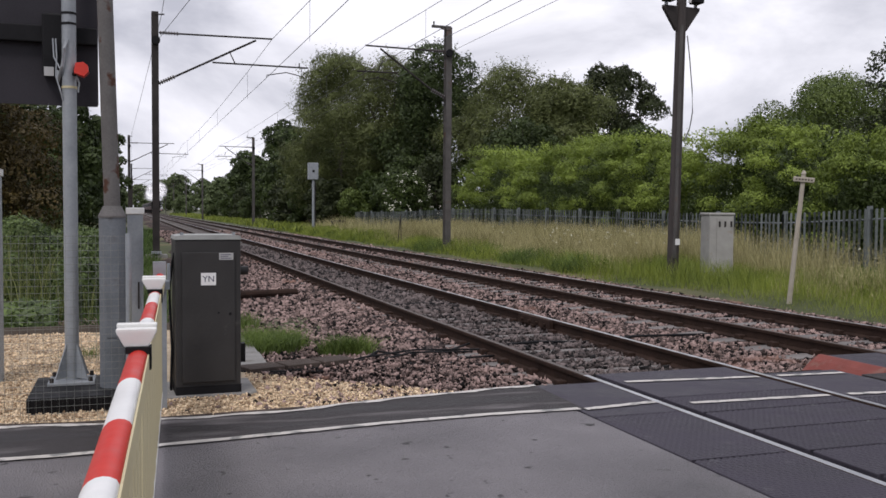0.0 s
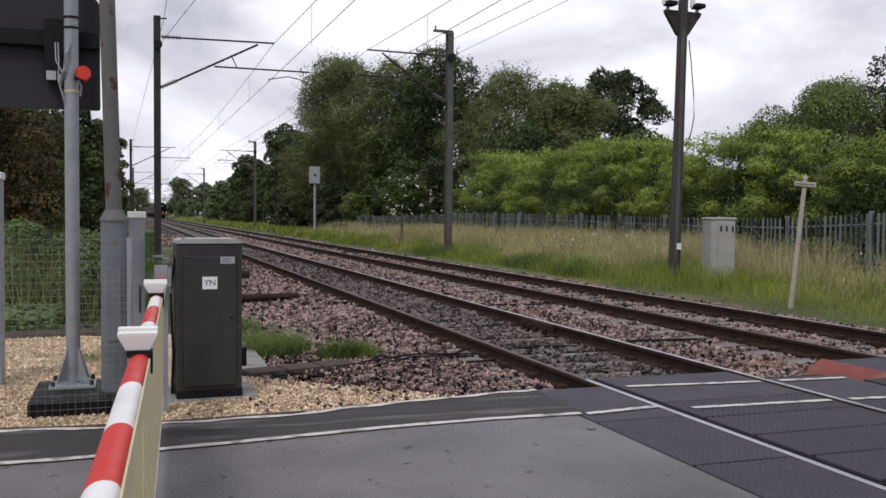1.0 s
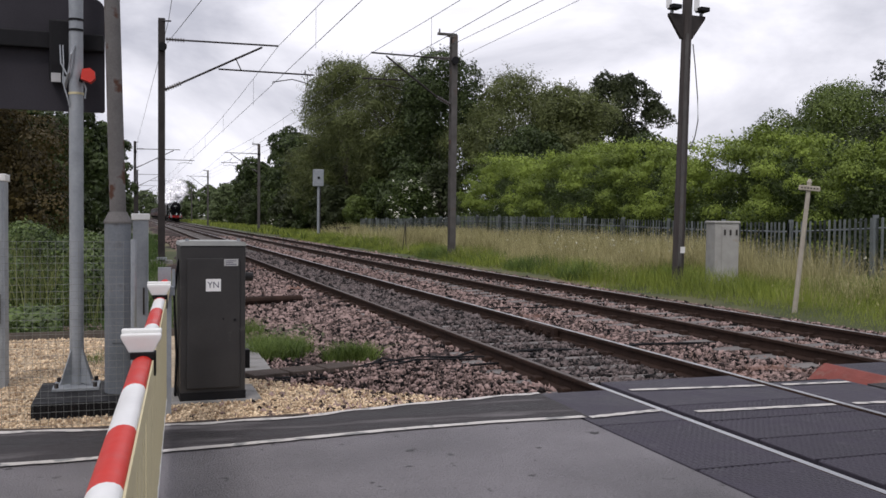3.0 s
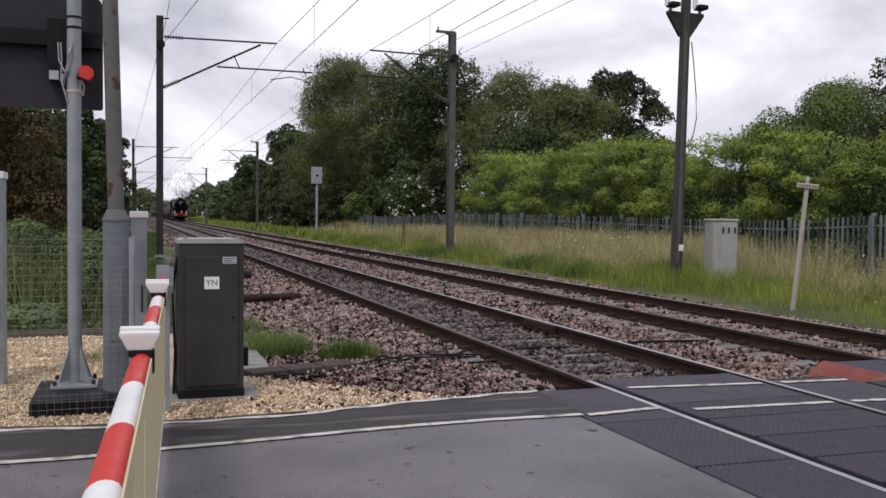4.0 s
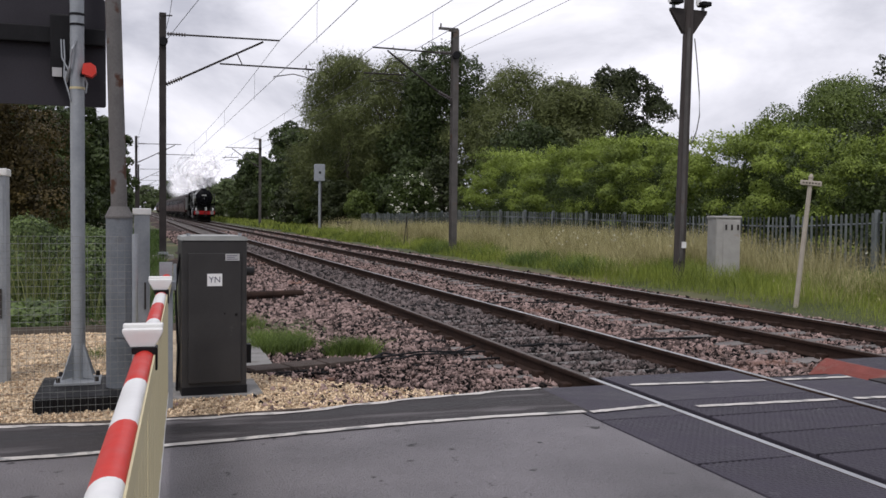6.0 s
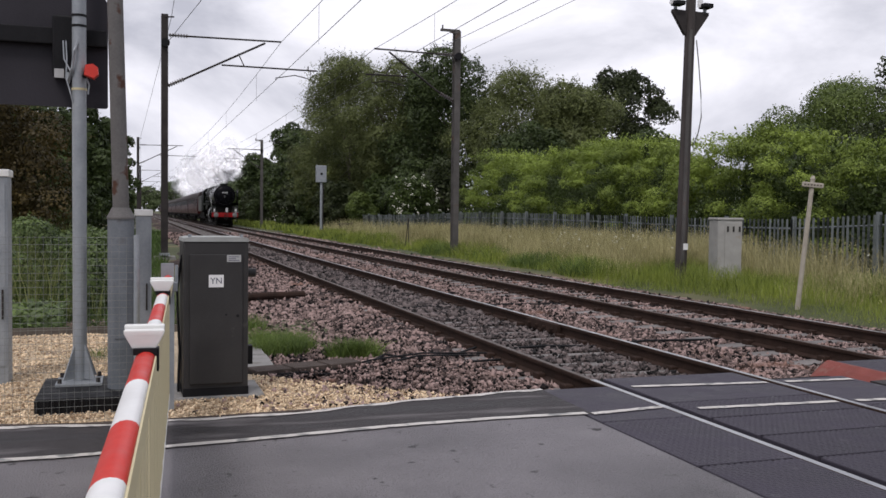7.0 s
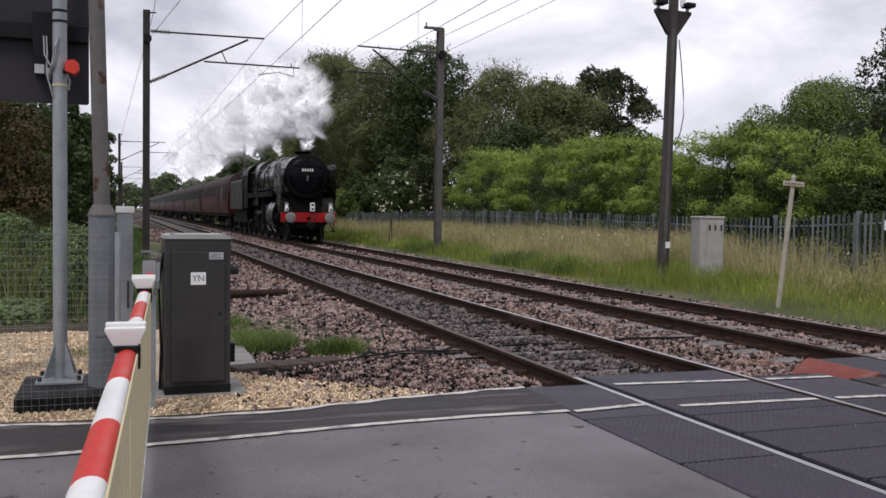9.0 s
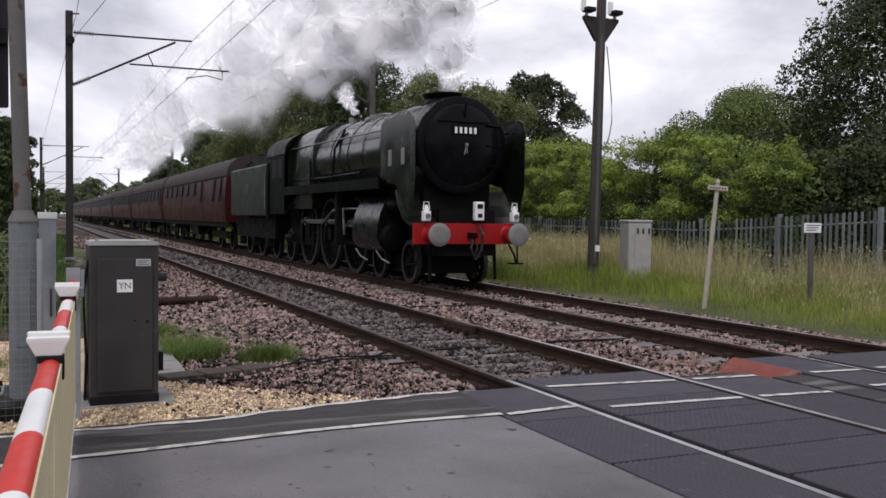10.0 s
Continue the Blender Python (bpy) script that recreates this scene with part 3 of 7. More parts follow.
def make_gravel():
    bm = bmesh.new()
    outline = [(-14, 6.60), (-0.9, 6.52), (-0.2, 6.41), (1.05, 6.44), (1.85, 6.62), (2.3, 6.7), (2.5, 7.0), (1.9, 7.6), (1.2, 8.2), (0.9, 8.6), (0.9, 11.8), (-14, 11.8)]
    fs = bm.faces.new([bm.verts.new((x, y, -0.055)) for x, y in outline])
    bmesh.ops.triangulate(bm, faces=[fs])
    tagged(part("gravel", bm, GRAVEL_BED), "pale yellow gravel beside the road", "gravel", kind="structure")

    def place(n):
        x = rng.uniform(-2.2, 2.6, n)
        y = road_edge(x) + np.where(x < 1.2, 0.115, 0.05) + 5.1 * rng.uniform(0, 1, n) ** 1.7
        k = ~((x > 0.9) & (y > 8.5 - 0.9 * (x - 0.9))) & ~((x > 0.3) & (x < 0.98) & (y > 7.45))
        x, y = x[k], y[k]
        return x, y, np.full(len(x), -0.05)
    stones_at("gravel_stones", 46000, place, 0.0088, GRAVEL_STONE, "small pale gravel stones")
    # stones of an old ballast strip behind the gravel
    def strip(n):
        return rng.uniform(-0.9, 1.3, n), rng.uniform(11.85, 14.2, n), np.full(n, -0.13)
    stones_at("ballast_stones", 5000, strip, 0.024, BALLAST_STONE, "reddish brown stones between gravel and undergrowth")
    # dark grit trodden over the gravel towards the track
    def grit(n):
        x = rng.uniform(0.2, 3.2, n)
        y = road_edge(x) + 0.06 + 2.1 * rng.uniform(0, 1, n) ** 1.6
        k = (rng.uniform(0, 1, n) < np.clip((x - 0.6) / 1.7, 0.1, 1)) & ~((x > 0.2) & (x < 1.02) & (y > 7.35))
        return x[k], y[k], np.full(k.sum(), -0.052)
    stones_at("ballast_stones", 4000, grit, 0.016, BALLAST_STONE, "dark grit strewn over the gravel")
    for x0, x1 in ((-6.0, -3.6), (-3.59, -0.95), (-0.94, -0.22), (-0.21, 0.55), (0.56, 1.2)):
        m = Matrix.Translation((x0, road_edge(x0) + 0.075, 0)) @ Matrix.Rotation(math.atan2(road_edge(x1) - road_edge(x0), x1 - x0), 4, "Z")
        bm = bmesh.new()
        add_box(bm, 0, x1 - x0, -0.03, 0.03, -0.15, 0.008, 0.006, m)
        tagged(part("edging_board", bm, SLEEPER_TIMBER), "dark timber edging between gravel and road", "edging", kind="structure")
    board = boxed("edging_board", (-14, 0.9, 11.72, 11.78, -0.15, 0.03), TIMBER)
    tagged(board, "weathered timber edging board of the gravel", "edging", kind="structure")


make_gravel()


# crossing deck: rubber panels beside and between the rails
def make_deck():
    deck = empty("crossing_deck", Matrix(), "black studded rubber level crossing panels", "crossing deck", kind="structure")
    bed = boxed("deck_bed", (3.05, 9.5, -4.6, CROSS_END - 0.03, -0.25, -0.075), BLACK_GAP, deck)

    def panel_mesh(w, l, stud, bevel=0.008):
        bm = bmesh.new()
        add_box(bm, 0, w, 0.013, l - 0.013, -0.07, 0.0, bevel)
        if stud:
            nx, ny = int(w / 0.045), int(l / 0.03)
            for i in range(nx):
                for j in range(ny):
                    x, y = (i + 0.5 + 0.25 * (j % 2)) * w / (nx + 0.5), (j + 0.5) * l / ny
                    a, b = 0.014, 0.007
                    lo = [bm.verts.new((x + sx * a, y + sy * b, 0.0005)) for sx, sy in ((-1, -1), (1, -1), (1, 1), (-1, 1))]
                    hi = [bm.verts.new((x + sx * a * 0.7, y + sy * b * 0.6, 0.0028)) for sx, sy in ((-1, -1), (1, -1), (1, 1), (-1, 1))]
                    bm.faces.new(hi)
                    for q in range(4):
                        bm.faces.new((lo[q], lo[(q + 1) % 4], hi[(q + 1) % 4], hi[q]))
        return mesh_of("deck_panel", bm, RUBBER)

    strips = (  # x from, width, level, length of a panel, first joint
        (3.07, 0.685, 0.0, 1.16, 5.66), (3.895, 1.34, 0.0, 0.545, 6.12), (5.35, 0.76, 0.002, 1.16, 5.66),
        (6.50, 0.65, 0.03, 1.16, 5.4), (7.295, 1.34, 0.04, 0.545, 6.12), (8.755, 0.75, 0.044, 1.16, 5.66))
    for x0, w, z, l, first in strips:
        plain, studded = panel_mesh(w, l, False), panel_mesh(w, l, True)
        y = first
        end = CROSS_END - {3.07: 0.34, 5.35: 0.42, 6.50: -0.14}.get(x0, 0.0)
        cap = panel_mesh(w, end - first, False)
        ob = new("deck_panel", cap)
        ob.matrix_basis, ob.parent = pose(x0, first, z), deck
        while y > -2.0:
            y -= l
            ob = new("deck_panel", studded if (1.0 < y and x0 < 6) else plain)
            ob.matrix_basis, ob.parent = pose(x0, y, z), deck
    # red end ramp of the far track's panels
    bm = bmesh.new()
    add_prism(bm, [(6.25, -0.12), (6.492, -0.12), (6.492, 0.038), (6.46, 0.038), (6.38, -0.01)], "y", 6.45, CROSS_END + 0.16)
    tagged(part("end_ramp", bm, RED_RUBBER, deck), "faded red painted end ramp")
    boxed("infill_strip", (6.125, 6.49, -4.6, 6.44, -0.1, 0.012), ASPHALT_DARK, deck, "dark asphalt infill between the tracks")
    # painted lines over the panels
    bm = bmesh.new()
    for xa, xb, ya, yb, z in ((3.12, 3.74, 5.90, 5.98, 0.0), (3.98, 5.20, 5.86, 5.80, 0.0), (5.37, 6.08, 5.78, 5.72, 0.002), (3.94, 5.19, 6.76, 6.64, 0.0),
                              (5.37, 6.05, 6.62, 6.58, 0.002), (6.52, 7.12, 5.70, 5.64, 0.03), (6.55, 7.12, 6.40, 6.36, 0.03), (7.32, 8.6, 5.62, 5.55, 0.04), (7.32, 8.6, 6.34, 6.26, 0.04)):
        steps = 12
        prev = None
        for i in range(steps + 1):
            t = i / steps
            x, y = xa + (xb - xa) * t, ya + (yb - ya) * t
            w = 0.034 + 0.006 * math.sin(i * 2.2 + xa)
            row = (bm.verts.new((x, y - w, z + 0.0085)), bm.verts.new((x, y + w, z + 0.0085)))
            if prev:
                bm.faces.new((prev[0], row[0], row[1], prev[1]))
            prev = row
    part("panel_marking", bm, ROAD_PAINT, deck, "worn white line across the rubber panels")


make_deck()

# ---- beside the road ----
def make_relay_cabinet():
    c = empty("relay_cabinet", pose(0.60, 7.46, 0, 0, 0, 1.5), "dark grey metal equipment cabinet on a concrete base", "cabinet")
    boxed("body", (-0.252, 0.252, 0.012, 0.46, -0.02, 1.19), CABINET_GREY, c, bevel=0.012)
    bm = bmesh.new()
    add_prism(bm, [(-0.257, 1.19), (0.257, 1.19), (0.25, 1.218), (0.2, 1.226), (-0.2, 1.226), (-0.25, 1.218)], "y", 0.004, 0.47)
    part("roof", bm, CABINET_TOP, c, "pale grey sloping top")
    for s in (-0.2, 0.2):
        rod("lifting_eye", (s, 0.05, 1.22), (s, 0.05, 1.245), 0.014, GALV, c)
    door = boxed("door", (-0.205, 0.205, -0.006, 0.016, 0.06, 1.09), CABINET_GREY, c, bevel=0.006)
    boxed("plinth_band", (-0.254, 0.254, 0.004, 0.47, -0.06, 0.03), PAINT_BLACK, c)
    rod("lock", (0.165, -0.012, 0.60), (0.165, 0.0, 0.60), 0.012, PAINT_BLACK, door)
    rod("lock", (0.075, -0.010, 0.61), (0.075, 0.0, 0.61), 0.008, PAINT_BLACK, door)
    plate = boxed("label_plate", (-0.06, 0.055, -0.011, -0.005, 0.83, 0.928), LABEL_WHITE, door, "white label lettered YN")
    cu = bpy.data.curves.new("lettering", "FONT")
    cu.body, cu.size, cu.extrude, cu.align_x, cu.align_y = "YN", 0.068, 0.0006, "CENTER", "CENTER"
    cu.materials.append(INK)
    txt = new("lettering", cu)
    txt.matrix_basis, txt.parent = pose(-0.0025, -0.0125, 0.879, 90), plate
    tag = boxed("label_plate", (0.08, 0.19, -0.011, -0.005, 1.03, 1.085), LABEL_GREY, door, "small grey maker's plate")
    for i, w in enumerate((0.08, 0.06, 0.085)):
        boxed("print_bar", (0.092, 0.092 + w, -0.0125, -0.0105, 1.068 - i * 0.014, 1.073 - i * 0.014), INK, tag)
    rod("cable_gland", (0.252, 0.2, 0.93), (0.335, 0.2, 0.93), 0.036, CABINET_GREY, c)
    boxed("side_box", (0.256, 0.30, 0.1, 0.2, 0.19, 0.34), PAINT_BLACK, c)
    base = boxed("cabinet_base", (0.24, 0.98, 7.42, 8.1, -0.2, -0.035), CONCRETE, bevel=0.01)
    tagged(base, "concrete plinth under the equipment cabinet", "plinth")
    for k in range(4):
        bm = bmesh.new()
        add_tube(bm, [(0.345, 7.62 + k * 0.03, 1.08 - k * 0.01), (0.31, 7.62 + k * 0.03, 0.9 - 0.04 * k), (0.315, 7.64 + 0.03 * k, 0.6), (0.33, 7.66 + 0.03 * k, 0.3), (0.32, 7.7 + 0.03 * k, -0.05)], 0.009)
        tagged(part("hanging_cable", bm, PAINT_BLACK), "black cable hanging beside the grey cabinet", "cable", "cables beside the cabinet")


make_relay_cabinet()


def make_boom():
    boom = empty("barrier_boom", pose(-0.128, 0.0, 0.93, 0, 0, -2.85), "lowered red and white striped crossing barrier boom", "barrier")
    cuts = (-0.7, -0.2, 0.27, 0.75, 1.22, 1.675, 2.13, 2.645, 3.30, 4.10, 4.80, 5.35, 5.90, 6.40, 6.92)
    for i, (a, b) in enumerate(zip(cuts, cuts[1:])):
        bm = bmesh.new()
        seg = 20
        ring = []
        r = 0.040 - 0.0003 * i
        for k in range(seg):
            t = k * math.tau / seg
            x, z = r * math.cos(t), r * math.sin(t)
            ring.append((min(x, r * 0.72), z))
        add_prism(bm, ring, "y", a, b)
        part("stripe", bm, BOOM_RED if i % 2 else BOOM_WHITE, boom, "red reflective stripe" if i % 2 else "white reflective stripe", smooth=True)
    boxed("back_channel", (0.0285, 0.0335, -0.7, 6.9, -0.045, 0.022), CREAM, boom, "cream aluminium channel")
    slat = None
    y = 0.2
    i = 0
    while y < 6.75:
        w = 0.118
        if slat is None:
            bm = bmesh.new()
            add_box(bm, 0.004, 0.012, 0, w, -0.80, -0.03, 0.002)
            slat = mesh_of("skirt_slat", bm, CREAM)
        ob = new("skirt_slat", slat)
        ob.matrix_basis, ob.parent = pose(0.0015 * math.sin(i * 2.1), y, 0.005 * math.sin(i * 1.1)), boom
        y += 0.13 if i != 21 else 0.2
        i += 1
    boxed("skirt_rail", (0.0, 0.016, 0.2, 6.75, -0.815, -0.795), BOOM_WHITE, boom, "white bottom rail of the skirt")
    for y in (1.2, 3.2, 5.45):
        lamp = empty("boom_lamp", Matrix(), "", "")
        lamp.parent = boom
        lamp.matrix_basis = pose(-0.006, y, 0)
        for s, top in ((-1, 0.108), (1, 0.120)):
            bm = bmesh.new()
            lo, hi, d = 0.038, 0.064, 0.026
            v = [bm.verts.new(p) for p in ((-lo, s * 0.004, 0.046), (lo, s * 0.004, 0.046), (lo, s * (0.004 + d), 0.046), (-lo, s * (0.004 + d), 0.046),
                                           (-hi, s * 0.004, top - 0.012), (hi, s * 0.004, top - 0.012), (hi, s * (0.012 + d), top - 0.012), (-hi, s * (0.012 + d), top - 0.012),
                                           (-hi, s * 0.004, top), (hi, s * 0.004, top), (hi, s * (0.012 + d), top), (-hi, s * (0.012 + d), top))]
            for q in ((0, 1, 2, 3), (0, 1, 5, 4), (1, 2, 6, 5), (2, 3, 7, 6), (3, 0, 4, 7), (4, 5, 9, 8), (5, 6, 10, 9), (6, 7, 11, 10), (7, 4, 8, 11), (8, 9, 10, 11)):
                bm.faces.new([v[k] for k in q])
            bmesh.ops.recalc_face_normals(bm, faces=bm.faces)
            bmesh.ops.bevel(bm, geom=list(bm.edges), offset=0.003, segments=1, affect="EDGES")
            part("lamp_housing", bm, LAMP_WHITE, lamp, "white flared boom light housing")
        boxed("bracket", (-0.034, 0.04, -0.045, 0.045, 0.026, 0.047), PAINT_BLACK, lamp, "black clamp")
        boxed("clamp_foot", (0.034, 0.046, -0.035, 0.035, -0.03, 0.045), PAINT_BLACK, lamp)
    boxed("tip_plate", (-0.05, 0.04, 6.92, 6.96, -0.06, 0.12), GALV, boom)
    rest = empty("boom_rest", pose(0.235, 7.08, 0), "grey steel rest post for the barrier tip", "post")
    boxed("upright", (-0.03, 0.03, -0.03, 0.03, -0.1, 0.9), GALV, rest, bevel=0.004)
    boxed("cradle", (-0.05, 0.05, -0.1, 0.04, 0.84, 0.905), GALV, rest, bevel=0.006)
    rod("stop", (0.045, -0.02, 0.9), (0.045, -0.02, 1.03), 0.012, GALV, rest)


make_boom()


def make_signal_post():
    p = empty("crossing_signal", pose(-0.425, 7.77, 0), "galvanised crossing signal post with charcoal backboard", "signal")
    rod("post", (0, 0, 0.08), (0.0, 0, 3.9), 0.053, GALV, p, "galvanised tube", seg=20)
    bm = bmesh.new()
    for k in range(4):
        m = pose(0, 0, 0, 0, 0, k * 90 + 45)
        v = []
        for x, z in ((0.05, 0.1), (0.17, 0.1), (0.15, 0.14), (0.055, 0.37)):
            v.append((x, z))
        add = []
        for e in (-0.005, 0.005):
            add.append([bm.verts.new(m @ Vector((x, e, z))) for x, z in v])
        bm.faces.new(add[0][::-1]), bm.faces.new(add[1])
        for i in range(4):
            bm.faces.new((add[0][i], add[0][(i + 1) % 4], add[1][(i + 1) % 4], add[1][i]))
    part("gusset", bm, GALV, p)
    boxed("flange", (-0.17, 0.17, -0.17, 0.17, 0.06, 0.085), GALV, p, bevel=0.004)
    for sx in (-0.14, 0.14):
        for sy in (-0.14, 0.14):
            rod("bolt", (sx, sy, 0.08), (sx, sy, 0.12), 0.018, DARK_STEEL, p, seg=6)
    # backboard with its hood box, lamp and cables
    bm = bmesh.new()
    r, pts = 0.09, []
    for cx, cz, a0 in ((0.205 - r, 3.16 - r, 0), (-0.85 + r, 3.16 - r, 90), (-0.85 + 0.02, 2.25 + 0.02, 180), (0.205 - 0.02, 2.25 + 0.02, 270)):
        rr = r if cz > 2.6 else 0.02
        for k in range(6):
            a = radians(a0 + 18 * k)
            pts.append((cx + rr * math.cos(a), cz + rr * math.sin(a)))
    add_prism(bm, pts, "y", 0.20, 0.235)
    board = part("backboard", bm, PAINT_BOARD, p, "charcoal backboard with rounded corners")
    boxed("rib", (-0.85, 0.20, 0.12, 0.20, 2.73, 2.86), PAINT_BLACK, board, bevel=0.008)
    boxed("lamp_case", (-0.20, -0.03, 0.06, 0.20, 2.47, 2.95), PAINT_BLACK, board, bevel=0.015)
    boxed("maker_plate", (-0.185, -0.115, 0.052, 0.06, 2.46, 2.53), LABEL_GREY, board)
    boxed("maker_plate", (-0.80, -0.66, 0.115, 0.12, 2.91, 2.93), LABEL_GREY, board)
    for z in (2.85, 2.93, 2.36):
        rod("band", (0, 0, z), (0, 0, z + 0.018), 0.057, PAINT_BLACK if z > 2.5 else CREAM, p, seg=20)
    bm = bmesh.new()
    add_prism(bm, [(0.04, 2.47), (0.11, 2.445), (0.145, 2.48), (0.14, 2.53), (0.105, 2.555), (0.05, 2.545)], "y", -0.14, -0.03)
    part("warning_lamp", bm, LAMP_RED, p, "small red plastic lamp unit")
    rod("lamp_stalk", (0.04, -0.05, 2.46), (0.06, -0.08, 2.51), 0.02, PAINT_BLACK, p)
    bm = bmesh.new()
    add_tube(bm, [(-0.01, -0.055, 2.73), (-0.03, -0.08, 2.66), (-0.05, -0.06, 2.52), (-0.08, 0.02, 2.42), (-0.09, 0.1, 2.56)], 0.012)
    add_tube(bm, [(-0.10, 0.06, 2.75), (-0.09, 0.0, 2.6), (-0.095, -0.02, 2.45), (-0.06, -0.05, 2.33), (-0.045, -0.035, 2.26)], 0.006)
    add_tube(bm, [(-0.12, 0.06, 2.75), (-0.11, 0.0, 2.6), (-0.06, -0.04, 2.5)], 0.006)
    add_tube(bm, [(0.05, -0.06, 2.47), (0.075, -0.05, 2.40), (0.065, -0.04, 2.33)], 0.007)
    part("cable", bm, GALV, p, "grey signal cables")
    base = boxed("post_foundation", (-0.70, -0.02, 7.14, 8.05, -0.2, 0.06), PAINT_BLACK, bevel=0.01)
    tagged(base, "low black ribbed foundation block under the signal", "foundation")
    for k in range(18):
        boxed("rib", (-0.695 + k * 0.0375, -0.68 + k * 0.0375, 7.128, 7.145, -0.05, 0.045), PAINT_BLACK, base)


make_signal_post()


def make_lamp_column():
    p = empty("lamp_column", pose(-0.114, 7.50, 0), "rust-spotted grey steel column with a thicker base", "column")
    rod("base_tube", (0.0, 0, -0.1), (0.0, 0, 1.36), 0.098, SLEEVE_GREY, p, "thick grey base tube", seg=24)
    bm = bmesh.new()
    add_cone(bm, (0, 0, 1.36), (0, 0, 1.375), 0.104, 0.104, 24)
    add_cone(bm, (0, 0, 1.375), (0, 0, 1.45), 0.104, 0.066, 24)
    part("collar", bm, RUSTY_POST, p, smooth=True)
    rod("upper_tube", (0.0, 0, 1.44), (-0.13, 0, 6.5), 0.060, RUSTY_POST, p, "slim rusty upper tube", rb=0.052, seg=20)
    boxed("access_door", (-0.045, 0.045, -0.102, -0.09, 0.45, 1.0), SLEEVE_GREY, p)


make_lamp_column()


def make_pillar(x, y, w, d, z1, label):
    p = empty("feeder_pillar", pose(x, y, 0), label, "pillar")
    boxed("body", (-w / 2, w / 2, 0, d, -0.15, z1 - 0.06), GALV, p, bevel=0.006)
    boxed("cap", (-w / 2 - 0.012, w / 2 + 0.012, -0.012, d + 0.012, z1 - 0.06, z1), LAMP_WHITE, p, "white cap", bevel=0.006)
    door = boxed("door", (-w / 2 + 0.02, w / 2 - 0.02, -0.008, 0.004, 0.1, z1 - 0.12), GALV, p)
    boxed("handle", (w / 2 - 0.05, w / 2 - 0.035, -0.022, -0.006, 0.5, 0.75), DARK_STEEL, door)


make_pillar(0.062, 9.0, 0.14, 0.18, 1.44, "slim galvanised pillar with a white cap")
make_pillar(-1.157, 8.5, 0.26, 0.25, 1.76, "tall grey equipment pillar behind the wire fence")


def make_mesh_fence():
    f = empty("wire_fence", pose(0, 6.62, 0), "galvanised welded wire mesh fence panel", "fence")
    bm = bmesh.new()
    for k in range(68):
        x = -3.2 + k * 0.0475
        add_tube(bm, [(x, 0, -0.06), (x, 0.003 * math.sin(k), 1.25)], 0.0009, 4)
    for k in range(28):
        z = -0.04 + k * 0.0475
        add_tube(bm, [(-3.2, 0.003, z), (-1.6, 0.003, z + 0.004 * math.sin(k * 1.7)), (0.0, 0.003, z)], 0.0011, 4)
    part("wire_mesh", bm, WIRE_GALV, f, "pale weld mesh")
    rod("fence_post", (0.0, 0.0, -0.15), (0.0, 0.0, 1.26), 0.019, GALV, f)
    rod("fence_post", (-2.5, 0.0, -0.15), (-2.5, 0.0, 1.26), 0.019, GALV, f)
    boxed("fence_kerb", (-3.2, 0.0, 0.0, 0.05, -0.1, -0.02), TIMBER, f)


make_mesh_fence()


